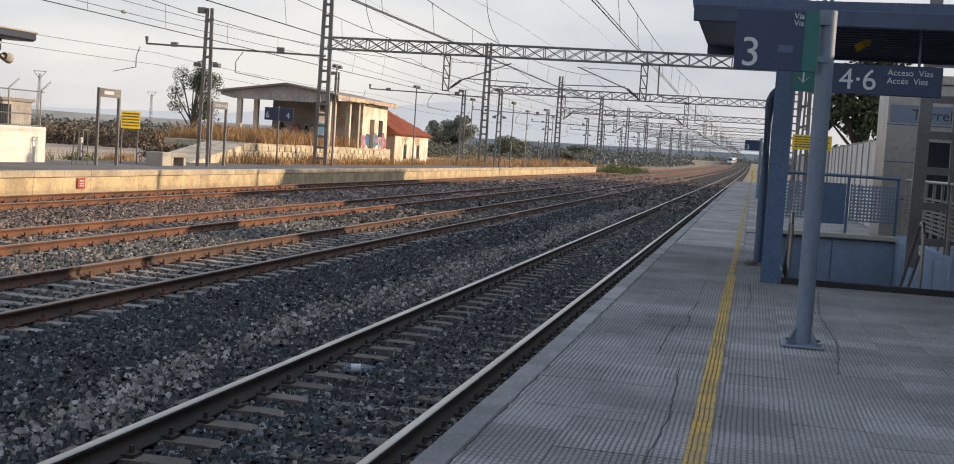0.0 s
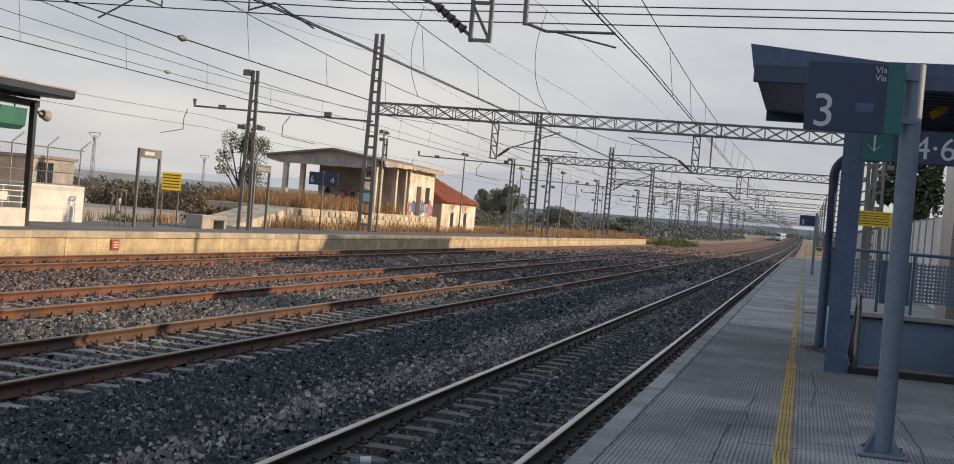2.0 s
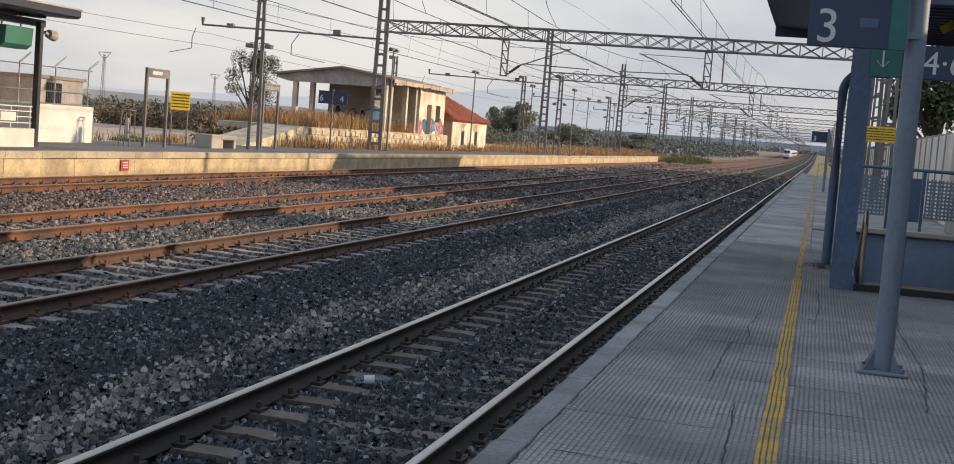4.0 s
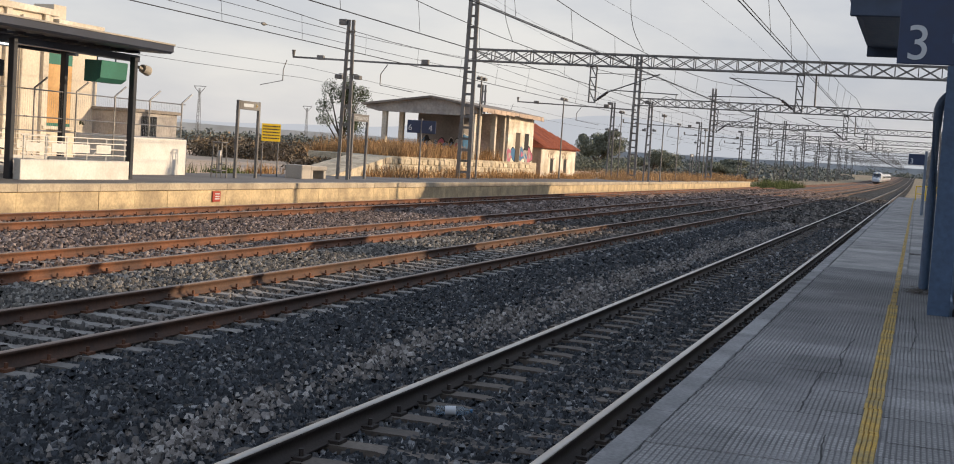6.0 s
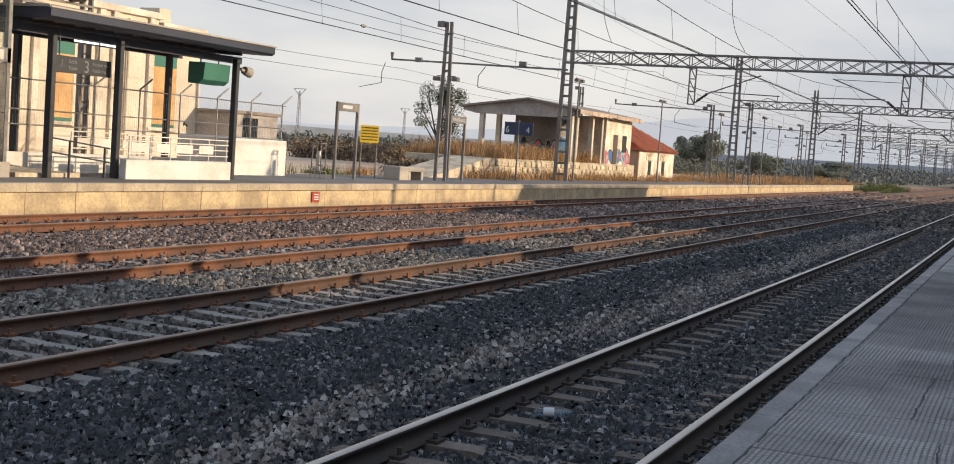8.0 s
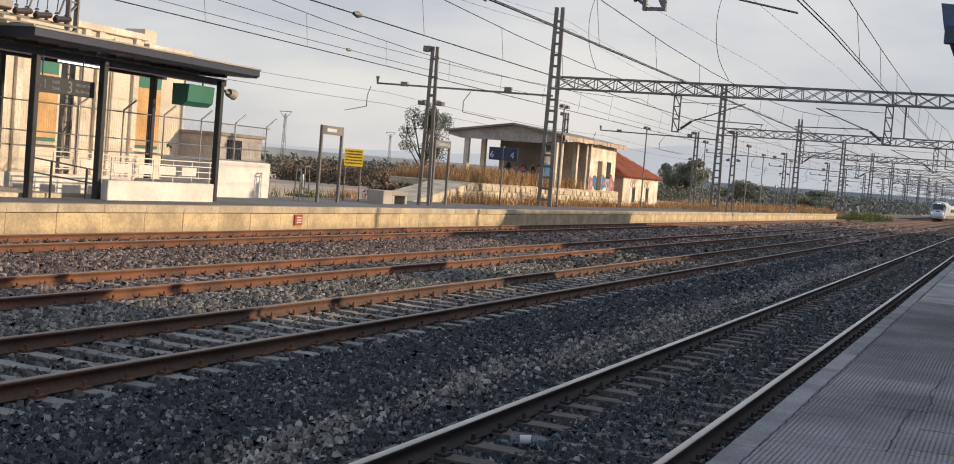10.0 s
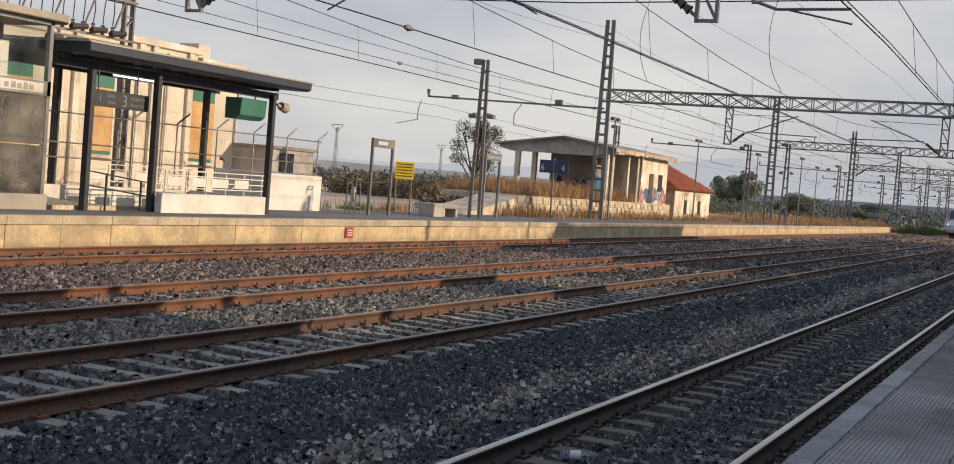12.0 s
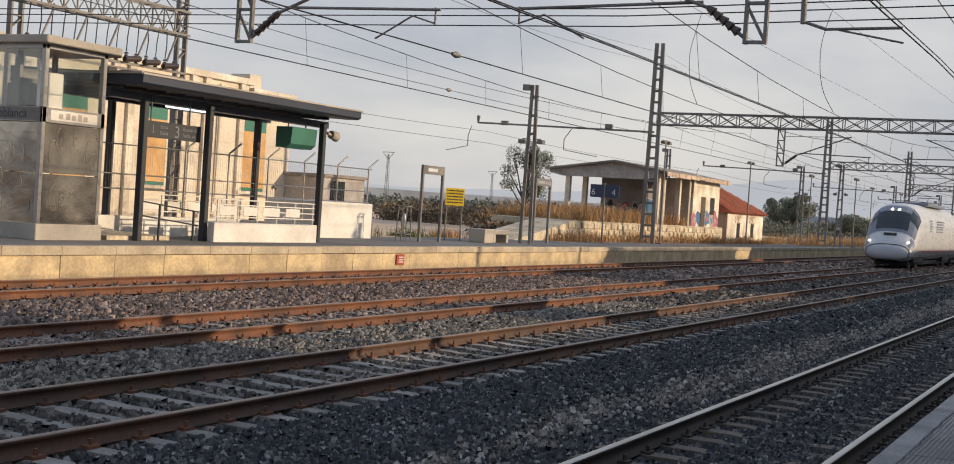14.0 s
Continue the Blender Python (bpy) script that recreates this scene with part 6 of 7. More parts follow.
def stairwell():
    LEFT, RIGHT = 0.70, 3.38
    ob = thing("stairwell", pose(0, 0, 0), "underpass stairwell with blue-grey wall panels", "stairwell")
    for x0, x1 in ((LEFT - 0.08, LEFT), (RIGHT, RIGHT + 0.2)):
        bm = bmesh.new()
        box(bm, x0, x1, 16.42, 28.88, -4.5, 0.16)
        part("side_wall", bm, "pit_blue", ob)
    bm = bmesh.new()
    box(bm, LEFT, RIGHT, 28.78, 28.98, -4.5, 0.02)
    part("end_wall", bm, "pit_blue", ob)
    bm = bmesh.new()
    box(bm, LEFT, RIGHT + 0.2, 28.60, 29.05, 0.021, 0.12, 0.01)
    part("wall_coping", bm, "concrete", ob)
    for i in range(2):
        bm = bmesh.new()
        box(bm, LEFT + 0.04 + i * 1.31, LEFT + 1.335 + i * 1.31, 28.74, 28.775, -2.6, -0.02, 0.006)
        part("wall_panel", bm, "pit_blue", ob)
    for x in (LEFT + 0.003, RIGHT - 0.035):
        for i in range(8):
            bm = bmesh.new()
            box(bm, x, x + 0.032, 16.6 + i * 1.52, 18.08 + i * 1.52, -3.5, 0.05)
            part("wall_panel", bm, "pit_blue", ob)
    # Added black strip draws the dark line at the stair head, hiding the steps.
    bm = bmesh.new()
    box(bm, LEFT, RIGHT, 16.36, 16.44, -0.12, 0.075, 0.008)
    part("nosing", bm, "dark", ob, "black strip along the stair head")
    for i in range(26):
        bm = bmesh.new()
        box(bm, LEFT + 0.04, RIGHT - 0.04, 16.46 + i * 0.31, 16.80 + i * 0.31, -0.19 * (i + 2), -0.17 * (i + 1), 0.008)
        part("step", bm, "dark" if i == 0 else "slab", ob)
    # guard at the far end: navy frame with perforated sheets and one solid sheet
    r = thing("stair_guard", pose(0.66, 29.2, 0.0), "navy guard rail with perforated sheets around the stairs", "railing", "stair guard rails")
    for x in (0.02, 0.98, 1.66, 2.70):
        bm = bmesh.new()
        box(bm, x - 0.03, x + 0.03, -0.03, 0.03, 0, 1.34, 0.005)
        part("post", bm, "navy", r)
    bm = bmesh.new()
    rod(bm, (0, 0, 1.37), (2.75, 0, 1.37), 0.035, 8)
    part("top_rail", bm, "navy", r)
    for x, w in ((0.07, 0.86), (1.71, 0.95)):
        perforated(r, x, 0.38, w, 0.82)
    bm = bmesh.new()
    box(bm, 1.02, 1.62, -0.012, 0.012, 0.30, 1.2, 0.004)
    part("solid_sheet", bm, "navy", r)
    # guard along the side: stainless posts and slats
    r = thing("stair_guard", pose(3.54, 29.2, 0.0, rz=-90), "stainless guard rail with flat slats beside the stairs", "railing", "stair guard rails")
    for i in range(11):
        bm = bmesh.new()
        box(bm, i * 1.1 - 0.025, i * 1.1 + 0.025, -0.025, 0.025, 0, 1.32, 0.005)
        part("post", bm, "stainless", r)
    bm = bmesh.new()
    rod(bm, (-0.05, 0, 1.36), (11.05, 0, 1.36), 0.032, 10)
    part("top_rail", bm, "stainless", r)
    for i in range(10):
        for k in range(9):
            bm = bmesh.new()
            box(bm, i * 1.1 + 0.03, i * 1.1 + 1.07, -0.01, 0.01, 0.42 + k * 0.075, 0.465 + k * 0.075)
            part("slat", bm, "steel", r)
    h = thing("stair_handrail", pose(0, 0, 0), "looped stainless handrail going down the stairs", "railing", "stair handrails")
    bm = bmesh.new()
    pts = [(0, 17.2, -0.1), (0, 17.2, 0.72), (0, 17.35, 0.86), (0, 17.6, 0.82), (0, 23.5, -2.6)]
    for a, b in zip(pts, pts[1:]):
        rod(bm, a, b, 0.026, 8)
    pts = [(0, 17.2, 0.42), (0, 17.4, 0.46), (0, 23.5, -3.0)]
    for a, b in zip(pts, pts[1:]):
        rod(bm, a, b, 0.022, 8)
    part("rail", bm, "stainless", h)
    h.matrix_basis = pose(0.80, 0, 0)
    copy_thing(h, pose(2.46, 0, 0))
    bm = bmesh.new()
    box(bm, 2.72, 2.86, 16.5, 16.64, -0.3, 0.62, 0.01)
    solid("stair_pedestal", bm, "pit_blue", "grey-blue square post at the head of the stairs", "post")


def near_lift():
    ob = thing("lift_tower", pose(3.15, 30.6, 0), "stainless clad lift tower with the station name", "lift", "lift towers")
    bm = bmesh.new()
    box(bm, 0, 2.4, 0, 2.4, 0, 3.55, 0.01)
    part("cladding", bm, "stainless", ob)
    bm = bmesh.new()
    box(bm, -0.15, 2.55, -0.15, 2.55, 3.55, 3.75, 0.01)
    part("roof_cap", bm, "concrete", ob)
    bm = bmesh.new()
    box(bm, 0.05, 2.38, -0.02, -0.002, 2.66, 3.06)
    band = part("name_band", bm, "pole_grey", ob)
    text_part("lettering", "Torreblanca", 0.34, "dark_letter", band, pose(0.52, -0.024, 2.74, 90, 0, 0))
    for x in (0.95, 1.55):
        bm = bmesh.new()
        box(bm, x, x + 0.56, -0.03, -0.003, 0.02, 2.25)
        part("door", bm, "train_glass", ob, "dark glazed lift door")
    for z in (0.9, 1.75, 2.6):
        bm = bmesh.new()
        box(bm, -0.012, 2.4, -0.012, -0.001, z, z + 0.02)
        part("seam", bm, "navy", ob)


def near_background():
    """What stands beyond the stairs on the near side."""
    wall = thing("panel_wall", pose(3.5, 36, 0), "white prefabricated panel wall beside the platform", "wall")
    for i in range(30):
        bm = bmesh.new()
        box(bm, -0.06, 0.06, i * 2.05, i * 2.05 + 2.0, -0.02, 2.35, 0.01)
        part("panel", bm, "white_wall", wall, at=pose(-0.009 * i, 0, 0))
        bm = bmesh.new()
        box(bm, -0.10, 0.10, i * 2.05 + 2.0, i * 2.05 + 2.05, -0.02, 2.42)
        part("post", bm, "concrete", wall, at=pose(-0.009 * i, 0, 0))
    notice(pose(1.47, 45.0, 0), 1.3, 0.5, 2.12, 0)
    for x, y in ((1.9, 48.5), (2.9, 58.0), (3.0, 76.0)):
        twin_mast(pose(x, y, 0), 7.5)
    s = thing("track_sign", pose(0.45, 60, 0), "small navy track number sign on a slim post", "sign")
    bm = bmesh.new()
    rod(bm, (0.05, 0, -0.01), (0.05, 0, 2.75), 0.06, 8)
    part("post", bm, "pole_grey", s)
    bm = bmesh.new()
    box(bm, -0.66, 0.0, -0.03, 0.03, 2.15, 2.62)
    p = part("panel", bm, "sign", s)
    text_part("number", "3", 0.32, "white_letter", p, pose(-0.6, -0.033, 2.2, 90, 0, 0))
    f = thing("yellow_barrier", pose(0.2, 104, 0), "yellow painted barrier at the platform end", "barrier")
    for i in range(4):
        bm = bmesh.new()
        rod(bm, (i * 0.7, 0, -0.01), (i * 0.7, 0, 1.1), 0.04, 6)
        part("post", bm, "yellow", f)
    for z in (0.5, 1.08):
        bm = bmesh.new()
        rod(bm, (0, 0, z), (2.1, 0, z), 0.04, 6)
        part("rail", bm, "yellow", f)
    # unseen shade casters added on the sunny side: a house with overhang and, farther on, a taller annexe
    for x0, y0, y1, h, nm in ((7.5, -40, 17.2, 4.1, "station_house"), (7.5, 17.3, 46, 3.75, "station_office"), (14.6, 53, 66, 8.5, "station_wing"), (14.6, 66.1, 85, 9.7, "station_annexe"), (14.6, 85.1, 125, 7.7, "station_store")):
        ob = thing(nm, pose(x0, y0, -0.1), "unseen plain house block added to shade the platform and tracks", "building")
        bm = bmesh.new()
        box(bm, 0, 10, 0, y1 - y0, 0, h)
        part("wall", bm, "beige", ob)
        bm = bmesh.new()
        prism(bm, [(-0.3, h), (10.3, h), (5, h + 0.9)], -0.3, y1 - y0 + 0.3)
        part("roof", bm, "roof_tile", ob)
        if nm == "station_house":
            bm = bmesh.new()
            box(bm, -3.4, -0.01, 0, 57, 3.25, 3.4)
            part("awning", bm, "canopy", ob)
            for k in range(6):
                bm = bmesh.new()
                rod(bm, (-3.1, 2 + k * 7, 0.1), (-3.1, 2 + k * 7, 3.25), 0.07, 8)
                part("awning_post", bm, "navy", ob)


def litter():
    b = thing("plastic_bottle", pose(-3.28, 11.45, -0.715, 0, 0, 20), "crushed clear plastic bottle lying on the ballast", "bottle")
    bm = bmesh.new()
    rod(bm, (-0.17, 0, 0), (0.07, 0, 0.005), 0.04, 10)
    rod(bm, (0.07, 0, 0.005), (0.12, 0, 0.008), 0.036, 10, 0.014)
    part("body", bm, "bottle", b)
    bm = bmesh.new()
    rod(bm, (0.12, 0, 0.008), (0.14, 0, 0.008), 0.016, 8)
    part("cap", bm, "blue", b)
    bm = bmesh.new()
    rod(bm, (-0.09, 0, 0.0), (0.0, 0, 0.003), 0.0415, 10)
    part("label", bm, "train_white", b)
    bm = bmesh.new()
    rod(bm, (-1.62, 7.35, -0.78), (-1.56, 7.44, -0.77), 0.032, 10)
    solid("crushed_can", bm, "can", "crushed red drink can between rail and platform", "can")
    for x, y, turn in ((-1.42, 9.75, 20), (-1.5, 12.2, 70), (-4.1, 16.0, 40), (-5.2, 30.0, 10)):
        bm = bmesh.new()
        g = [[bm.verts.new((0.05 * i, 0.04 * j, 0.02 * math.sin(i * 2.1 + j * 1.3))) for j in range(3)] for i in range(4)]
        for i in range(3):
            for j in range(2):
                bm.faces.new((g[i][j], g[i + 1][j], g[i + 1][j + 1], g[i][j + 1]))
        bmesh.ops.solidify(bm, geom=bm.faces[:], thickness=0.003)
        solid("paper_scrap", bm, "white_wall", "crumpled white paper scrap on the ballast", "litter", "paper scraps", at=pose(x, y, -0.735, 0, 0, turn))
    rng = np.random.default_rng(41)
    n = 260
    c = np.stack([0.36 + rng.normal(0, 0.09, n), 19.2 + rng.normal(0, 0.28, n), 0.012 + rng.uniform(0, 0.02, n)], 1)
    a = rng.uniform(0, 6.28, n)
    d, e = np.stack([np.cos(a), np.sin(a), 0.2 * np.sin(3 * a)], 1) * 0.03, np.stack([-np.sin(a), np.cos(a), 0.2 * np.cos(2 * a)], 1) * 0.014
    leaves = np.stack([c - d, c - e, c + d, c + e], 1).reshape(-1, 3)
    tagged(new("fallen_leaves", mesh_from("fallen_leaves", leaves, np.arange(4 * n).reshape(-1, 4), "bark")), "dark fallen leaves heaped by the drain pipe", "leaves", kind="stuff")


# ---- train ----
NOSE = [  # along the car, half width, bottom and top above the rail
    (0.0, 0.66, 0.66, 1.02), (0.07, 0.98, 0.55, 1.16), (0.2, 1.18, 0.47, 1.30), (0.45, 1.31, 0.41, 1.54), (0.75, 1.38, 0.38, 1.80), (1.05, 1.42, 0.36, 2.06),
    (1.4, 1.45, 0.35, 2.48), (1.75, 1.46, 0.35, 2.92), (2.1, 1.47, 0.35, 3.28), (2.6, 1.47, 0.35, 3.58), (3.4, 1.47, 0.35, 3.76), (5.2, 1.47, 0.35, 3.84), (19.6, 1.47, 0.35, 3.84), (20.0, 1.42, 0.42, 3.78)]
RING = 28


def ring(y, hw, zb, zt, grow=0.0, power=3.4):
    out = []
    cz, hz = (zb + zt) / 2, (zt - zb) / 2
    for i in range(RING):
        a = 2 * math.pi * i / RING - math.pi / 2
        c, s = math.cos(a), math.sin(a)
        k = (abs(c) ** power + abs(s) ** power) ** (-1 / power)
        lean = 1.0 - 0.16 * max(0.0, s * k) ** 2
        out.append(((hw + grow) * c * k * lean, y - (grow if y < 4 else 0), cz + (hz + grow) * s * k))
    return out


def loft(bm, rows, closed=True):
    vs = [[bm.verts.new(p) for p in r] for r in rows]
    n = len(vs[0])
    for a, b in zip(vs, vs[1:]):
        for i in range(n if closed else n - 1):
            bm.faces.new((a[i], a[(i + 1) % n], b[(i + 1) % n], b[i]))
    if closed:
        bm.faces.new(vs[0][::-1]), bm.faces.new(vs[-1])


def between(rows, y):
    for a, b in zip(rows, rows[1:]):
        if a[0] <= y <= b[0]:
            u = (y - a[0]) / (b[0] - a[0])
            return [p + (q - p) * u for p, q in zip(a, b)]


def skin_patch(rows, ys, i0, i1, grow):
    """A piece of the car's skin, a little proud of it."""
    bm = bmesh.new()
    loft(bm, [[ring(*between(rows, y), grow=grow)[i % RING] for i in range(i0, i1 + 1)] for y in ys], closed=False)
    return bm


def bogie(parent, y):
    bm = bmesh.new()
    box(bm, -1.05, 1.05, y - 1.5, y + 1.5, 0.38, 0.72, 0.05)
    for s in (-1, 1):
        box(bm, s * 1.12 - 0.1, s * 1.12 + 0.1, y - 1.7, y + 1.7, 0.32, 0.62, 0.04)
    b = part("bogie", bm, "train_dark", parent)
    for dy in (-1.3, 1.3):
        for s in (-1, 1):
            bm = bmesh.new()
            rod(bm, (s * 0.78, y + dy, 0.46), (s * 0.92, y + dy, 0.46), 0.46, 18)
            part("wheel", bm, "rail_dull", b)


def build_train():
    ob = thing("train", pose(TRACKS["track_3"], 80, RAIL_Z), "white high-speed train with a long sloping nose and lit lamps", "train")
    bm = bmesh.new()
    loft(bm, [ring(*r) for r in NOSE])
    car = part("power_car", bm, "train_white", ob)
    for f in car.data.polygons:
        f.use_smooth = True
    q = RING // 4
    part("windscreen_surround", skin_patch(NOSE, (1.08, 1.2, 1.4, 1.6, 1.8, 2.0, 2.2, 2.6, 2.9), 2 * q - 5, 2 * q + 5, 0.012), "train_grey", car)
    part("windscreen", skin_patch(NOSE, (1.22, 1.4, 1.6, 1.8, 2.0, 2.12), 2 * q - 3, 2 * q + 3, 0.024), "train_glass", car)
    for a, b in ((q + 2, q + 4), (3 * q - 4, 3 * q - 2)):
        part("side_window", skin_patch(NOSE, (1.75, 2.0, 2.4, 2.8), a, b, 0.024), "train_glass", car)
    bm = bmesh.new()
    loft(bm, [ring(*between(NOSE, y), grow=0.010) for y in (0.0, 0.07, 0.14, 0.22)])
    beak = part("beak", bm, "train_beak", car, "pale grey rounded beak")
    for f in beak.data.polygons:
        f.use_smooth = True
    part("beak_seam", skin_patch(NOSE, (0.22, 0.27), q - 4, 3 * q + 4, 0.016), "train_dark", car)
    part("lower_apron", skin_patch(NOSE, (0.2, 0.45, 0.75, 1.05, 1.4, 2.1), RING - 2, RING + 2, 0.018), "train_dark", car, "dark lower apron")
    bm = bmesh.new()
    box(bm, -0.36, 0.36, 0.80, 1.1, 1.83, 2.02, 0.03)
    part("number_plate", bm, "train_glass", car)
    for s in (-1, 1):
        bm = bmesh.new()
        rod(bm, (s * 0.2, 2.5, 3.42), (s * 0.2, 2.16, 3.38), 0.085, 12)
        part("top_lamp", bm, "lamp_on", car, "lit round headlamp")
        a = q + 1 if s > 0 else 3 * q - 3
        part("lamp_housing", skin_patch(NOSE, (0.36, 0.5, 0.7, 0.95), a, a + 2, 0.014), "train_grey", car)
        bm = bmesh.new()
        rod(bm, (s * 1.08, 0.70, 1.52), (s * 1.08, 0.40, 1.50), 0.07, 12)
        part("headlamp", bm, "lamp_on", car, "lit headlamp")
        bm = bmesh.new()
        box(bm, s * 1.474 - 0.006, s * 1.474 + 0.006, 3.0, 19.6, 1.0, 1.07)
        part("lower_stripe", bm, "magenta", car)
    for y0, y1 in ((6.2, 7.0), (9.0, 12.0)):
        for i in range(5):
            bm = bmesh.new()
            box(bm, 1.478, 1.487, y0, y1, 2.2 + i * 0.16, 2.28 + i * 0.16)
            part("grille_slat", bm, "train_grey", car)
    bm = bmesh.new()
    box(bm, -0.95, 0.95, 1.6, 19.4, 0.14, 0.4, 0.05)
    part("skirt", bm, "train_dark", car)
    bm = bmesh.new()
    box(bm, -1.0, 1.0, 8, 16, 3.80, 4.0, 0.04)
    for y in (9.5, 14.5):
        bar(bm, (-0.7, y, 4.1), (-0.7, y + 1.2, 4.5), 0.05, 0.05)
        bar(bm, (0.7, y, 4.1), (0.7, y + 1.2, 4.5), 0.05, 0.05)
        bar(bm, (-0.8, y + 1.2, 4.5), (0.8, y + 1.2, 4.5), 0.05, 0.05)
    part("roof_gear", bm, "train_grey", car)
    bogie(car, 3.9)
    bogie(car, 16.2)
    COACH = [(0.0, 1.40, 0.42, 3.25), (0.3, 1.46, 0.35, 3.35), (12.7, 1.46, 0.35, 3.35), (13.0, 1.40, 0.42, 3.25)]
    for k in range(11):
        y = 20.25 + k * 13.25
        bm = bmesh.new()
        loft(bm, [ring(a + y, b, c, d) for a, b, c, d in COACH])
        c = part("coach", bm, "train_white", ob)
        for f in c.data.polygons:
            f.use_smooth = True
        for s in (-1, 1):
            bm = bmesh.new()
            for i in range(7):
                box(bm, s * 1.445 - 0.012, s * 1.445 + 0.02 * s + 0.012, y + 1.0 + i * 1.6, y + 2.3 + i * 1.6, 1.75, 2.45, 0.01)
            part("windows", bm, "train_glass", c)
            bm = bmesh.new()
            box(bm, s * 1.462 - 0.006, s * 1.462 + 0.006, y + 0.3, y + 12.7, 1.0, 1.08)
            part("stripe", bm, "magenta", c)
        bm = bmesh.new()
        box(bm, -1.1, 1.1, y + 0.2, y + 12.8, 0.15, 0.4)
        part("underframe", bm, "train_dark", c)
        if k < 10:
            bm = bmesh.new()
            box(bm, -1.2, 1.2, y + 12.95, y + 13.3, 0.6, 3.1)
            part("gangway", bm, "train_dark", c)
    return ob


def motions():
    rows = []
    for i in range(29):
        t = i * 0.5
        y = 78.0 + 45.5 * (14 - t)
        slope = math.degrees(math.atan((grade(y + 10) - grade(y)) / 10))
        rows.append((t, pose(TRACKS["track_3"], y, RAIL_Z + grade(y), slope, 0, 0)))
    walk(train, rows)


# ---- plants and distance ----
def leaf_cards(count, centres, radii, size, seed, flat=0.6):
    """Small bent leaf clumps scattered through ellipsoids."""
    rng = np.random.default_rng(seed)
    k = rng.integers(0, len(centres), count)
    d = rng.normal(size=(count, 3))
    d /= np.linalg.norm(d, axis=1)[:, None]
    p = np.asarray(centres)[k] + d * np.asarray(radii)[k] * (rng.uniform(0, 1, count) ** 0.45)[:, None]
    a, b = rng.normal(size=(count, 3)), rng.normal(size=(count, 3))
    a /= np.linalg.norm(a, axis=1)[:, None]
    b = np.cross(a, b)
    b /= np.linalg.norm(b, axis=1)[:, None]
    s = (size * rng.uniform(0.5, 1.3, count))[:, None]
    verts = np.stack([p - a * s, p - b * s * flat, p + a * s, p + b * s * flat], 1).reshape(-1, 3)
    return verts, np.arange(4 * count).reshape(-1, 4)


def tree(x, y, z, h, spread, seed, leaves=5000, mat="leaf", size=0.10, label="dark green tree with an uneven open crown"):
    rng = random.Random(seed)
    ob = thing("tree", pose(x, y, z), label, "tree")
    bm = bmesh.new()
    rod(bm, (0, 0, -0.2), (0.1, 0.05, h * 0.4), 0.05 * h * 0.45, 9, 0.03 * h * 0.45)
    centres, radii = [], []
    for i in range(17):
        a, r = rng.uniform(0, 6.28), spread * rng.uniform(0.15, 0.9)
        tip = (r * math.cos(a), r * math.sin(a), h * rng.uniform(0.45, 0.92))
        rod(bm, (0.08, 0.04, h * rng.uniform(0.25, 0.4)), tip, 0.012 * h, 6, 0.004 * h)
        centres.append(tip)
        radii.append([spread * rng.uniform(0.2, 0.55)] * 2 + [h * rng.uniform(0.07, 0.2)])
    part("trunk", bm, "bark", ob)
    v, f = leaf_cards(leaves, centres, radii, size, seed)
    c = new("crown", mesh_from("crown", v, f, mat))
    c.parent = ob
    return ob


def scatter(name, count, region, zrange, size, mat, label, category, seed, tall=1.0):
    rng = np.random.default_rng(seed)
    x0, x1, y0, y1 = region
    n = max(3, count // 60)
    cx, cy = rng.uniform(x0, x1, n), rng.uniform(y0, y1, n)
    cz = zrange[0] + (zrange[1] - zrange[0]) * rng.uniform(0.1, 0.5, n)
    rr = np.stack([rng.uniform(0.4, 1.0, n) * size * 8, rng.uniform(0.4, 1.0, n) * size * 8, (zrange[1] - zrange[0]) * rng.uniform(0.25, 0.55, n) * tall], 1)
    v, f = leaf_cards(count, np.stack([cx, cy, cz], 1), rr, size, seed)
    v[:, 2] = np.maximum(v[:, 2], zrange[0])
    return tagged(new(name, mesh_from(name, v, f, mat)), label, category, kind="stuff")


def grass_blades(name, count, region, z, h, mat, label, seed):
    rng = np.random.default_rng(seed)
    x0, x1, y0, y1 = region
    n = max(4, count // 80)
    k = rng.integers(0, n, count)
    cx, cy = rng.uniform(x0, x1, n)[k] + rng.normal(0, 0.35, count), rng.uniform(y0, y1, n)[k] + rng.normal(0, 0.5, count)
    hh = h * rng.uniform(0.35, 1.1, n)[k] * rng.uniform(0.5, 1.1, count)
    a = rng.uniform(0, 6.28, count)
    dx, dy = np.cos(a) * 0.018, np.sin(a) * 0.018
    lx, ly = rng.normal(0, 0.22, count) * hh, rng.normal(0, 0.22, count) * hh
    z0 = np.full(count, z)
    verts = np.stack([np.stack([cx - dx, cy - dy, z0], 1), np.stack([cx + dx, cy + dy, z0], 1), np.stack([cx + lx, cy + ly, z0 + hh], 1)], 1).reshape(-1, 3)
    return tagged(new(name, mesh_from(name, verts, np.arange(3 * count).reshape(-1, 3), mat)), label, "grass", kind="stuff")


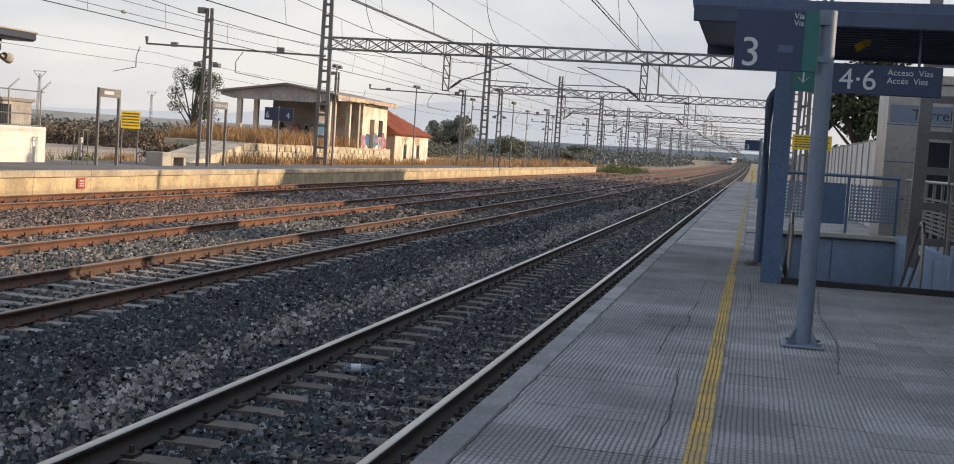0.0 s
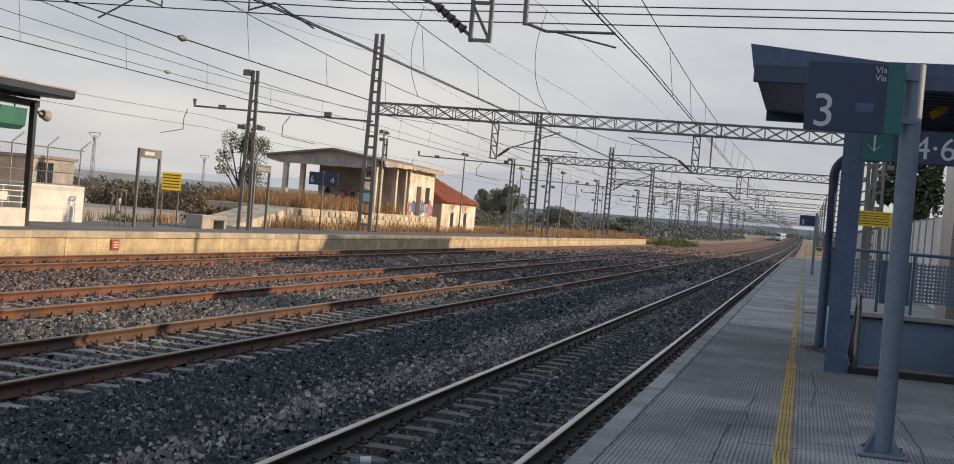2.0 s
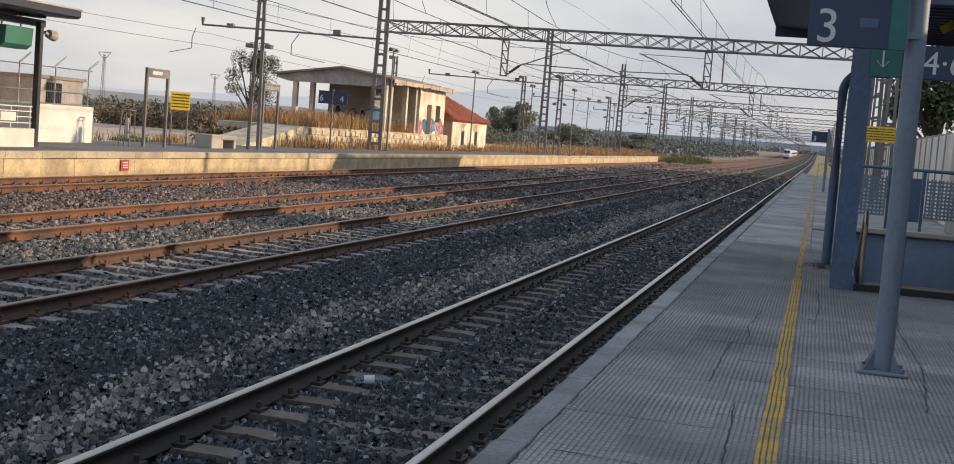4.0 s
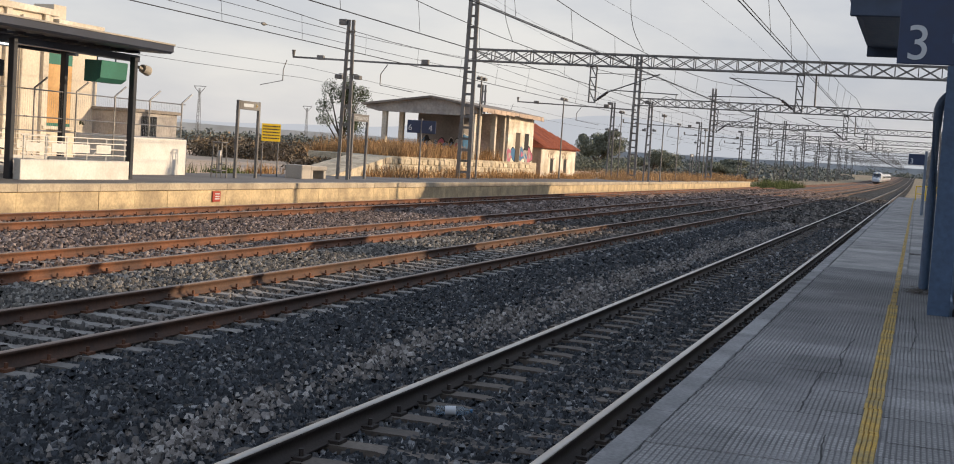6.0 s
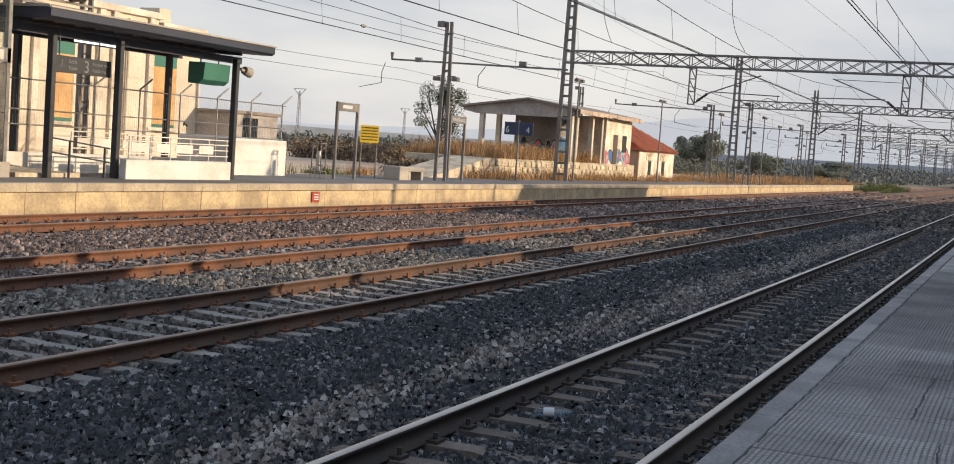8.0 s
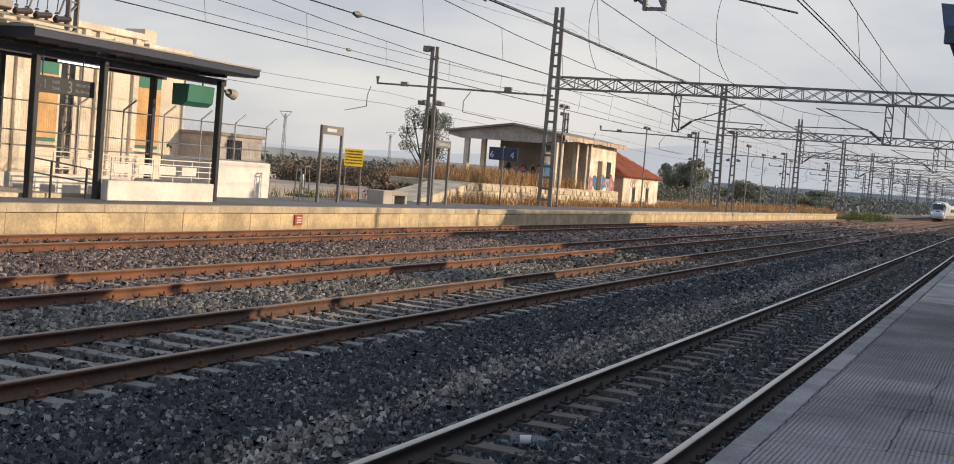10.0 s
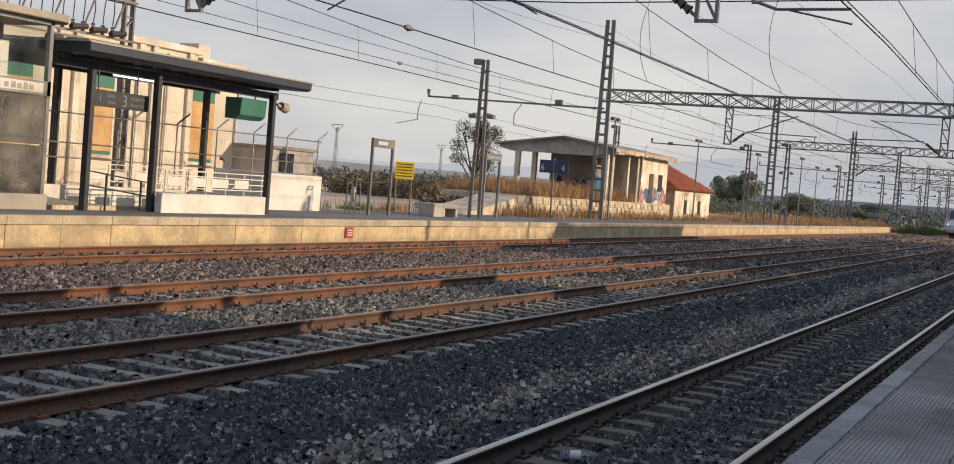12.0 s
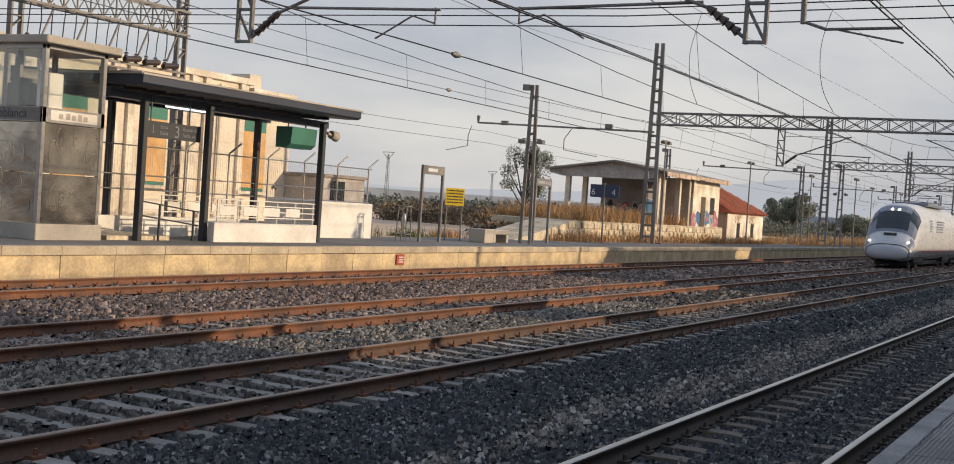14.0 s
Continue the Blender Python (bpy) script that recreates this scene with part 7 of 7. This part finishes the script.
def build_plants():
    tree(-40.2, 88.0, -0.2, 6.3, 1.9, 11, 10000, size=0.06, label="sparse dark tree beside the derelict shed")
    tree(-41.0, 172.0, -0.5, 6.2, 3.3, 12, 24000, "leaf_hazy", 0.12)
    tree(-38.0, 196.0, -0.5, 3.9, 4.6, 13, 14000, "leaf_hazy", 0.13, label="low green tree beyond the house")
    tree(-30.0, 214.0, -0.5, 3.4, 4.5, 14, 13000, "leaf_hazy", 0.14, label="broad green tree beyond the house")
    tree(-33.5, 46.0, -0.1, 3.0, 1.8, 15, 2500, size=0.09, label="small dark green tree behind the enclosure")
    tree(5.0, 63.0, -0.1, 8.2, 1.9, 16, 6000, size=0.13, label="tall dark green tree behind the white panel wall")
    grass_blades("dry_grass", 15000, (-29.5, -25.2, 62.5, 73.0), 0.9, 1.05, "straw", "tall dry straw-coloured grass on the loading dock", 21)
    grass_blades("dry_grass", 3000, (-25.5, -24.6, 61.0, 78.5), 1.0, 0.9, "straw", "short dry grass along the dock edge", 31)
    grass_blades("dry_grass", 7000, (-24.4, -23.7, 57.0, 98.0), -0.06, 0.7, "straw", "dry grass along the foot of the dock", 22)
    grass_blades("dry_grass", 14000, (-28.0, -20.5, 95.0, 190.0), -0.1, 1.0, "straw", "dry grass strip along the line", 23)
    grass_blades("green_weeds", 900, (-27.0, -26.0, 42.3, 44.0), -0.06, 0.65, "weed", "green weeds at the platform back", 24)
    grass_blades("green_weeds", 350, (-26.6, -26.0, 47.6, 48.4), -0.06, 0.55, "weed", "green weeds beside the frame sign", 34)
    grass_blades("dry_grass", 350, (-26.6, -26.0, 50.2, 51.0), -0.06, 0.55, "straw", "tuft of dry grass at the platform back", 35)
    grass_blades("green_weeds", 9000, (-20.5, -16.8, 171.5, 215.0), -0.8, 1.3, "weed", "green weeds at the platform end", 25)
    scatter("brambles", 14000, (-49.5, -41.0, 80.0, 90.0), (-0.1, 1.9), 0.11, "bush", "brown dry brambles behind the yard", "brambles", 26)
    scatter("brambles", 1800, (-29.2, -26.6, 58.6, 60.2), (-0.1, 1.0), 0.11, "bush", "brown dry brambles against the loading dock", "brambles", 36)
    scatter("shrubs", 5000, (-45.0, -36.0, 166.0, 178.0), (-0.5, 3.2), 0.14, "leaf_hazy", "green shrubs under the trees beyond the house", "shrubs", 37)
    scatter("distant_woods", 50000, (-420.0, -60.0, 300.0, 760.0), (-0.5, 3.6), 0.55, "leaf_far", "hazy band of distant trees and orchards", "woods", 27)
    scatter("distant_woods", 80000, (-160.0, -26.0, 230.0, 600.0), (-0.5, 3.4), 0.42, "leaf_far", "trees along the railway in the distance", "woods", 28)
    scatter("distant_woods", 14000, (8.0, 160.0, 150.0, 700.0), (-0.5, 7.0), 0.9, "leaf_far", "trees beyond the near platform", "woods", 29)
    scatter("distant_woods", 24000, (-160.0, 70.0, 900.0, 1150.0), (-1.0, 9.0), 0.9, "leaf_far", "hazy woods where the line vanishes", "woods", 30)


def ridge(name, dist, az0, az1, heights, mat, label, base=-20):
    """A far hill line on an arc about the station; azimuths clockwise from the track."""
    verts, faces = [], []
    n = 160
    for i in range(n + 1):
        u = i / n
        a = radians(az0 + (az1 - az0) * u)
        k = u * (len(heights) - 1)
        j = min(int(k), len(heights) - 2)
        s = (k - j) * (k - j) * (3 - 2 * (k - j))
        h = heights[j] * (1 - s) + heights[j + 1] * s + noise.noise((u * 34, dist * 0.01, 0)) * 0.04 * max(heights) + noise.noise((u * 110, dist * 0.01, 4)) * 0.015 * max(heights)
        x, y = dist * math.sin(a), dist * math.cos(a)
        verts += [(x, y, base), (x, y, h), (x * 1.12, y * 1.12, base)]
    for i in range(n):
        a = 3 * i
        faces += [(a, a + 3, a + 4, a + 1), (a + 1, a + 4, a + 5, a + 2)]
    tagged(new(name, mesh_from(name, verts, faces, mat)), label, "hills", kind="structure")


def build_distance():
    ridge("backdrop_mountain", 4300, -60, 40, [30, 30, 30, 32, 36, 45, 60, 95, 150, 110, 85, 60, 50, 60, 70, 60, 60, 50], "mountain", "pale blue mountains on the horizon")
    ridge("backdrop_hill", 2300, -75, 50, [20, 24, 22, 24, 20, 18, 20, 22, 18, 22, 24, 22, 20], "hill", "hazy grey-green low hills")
    # pylons on the plain
    py = thing("power_pylon", pose(-119.4, 200.0, -0.5), "slender lattice power pylon on the plain", "pylon", "power pylons")
    bm = bmesh.new()
    for sx in (-1, 1):
        for sy in (-1, 1):
            bar(bm, (sx * 0.34, sy * 0.34, 0), (sx * 0.12, sy * 0.12, 9.9), 0.06, 0.06)
    for i in range(16):
        z = i * 0.6
        k = 0.34 - 0.22 * z / 9.9
        bar(bm, (-k, -k, z), (k, -k, z + 0.6), 0.025, 0.025)
        bar(bm, (k, -k, z), (-k, -k, z + 0.6), 0.025, 0.025)
    bar(bm, (-1.2, 0, 10.3), (1.2, 0, 10.3), 0.10, 0.10)
    bar(bm, (-1.2, 0, 10.3), (0, 0, 9.0), 0.07, 0.07)
    bar(bm, (1.2, 0, 10.3), (0, 0, 9.0), 0.07, 0.07)
    part("tower", bm, "steel", py)
    copy_thing(py, pose(-138.2, 280, -0.6))


number_sign()
near_canopy()
stairwell()
near_lift()
near_background()
litter()
train = build_train()
build_plants()
build_distance()
motions()
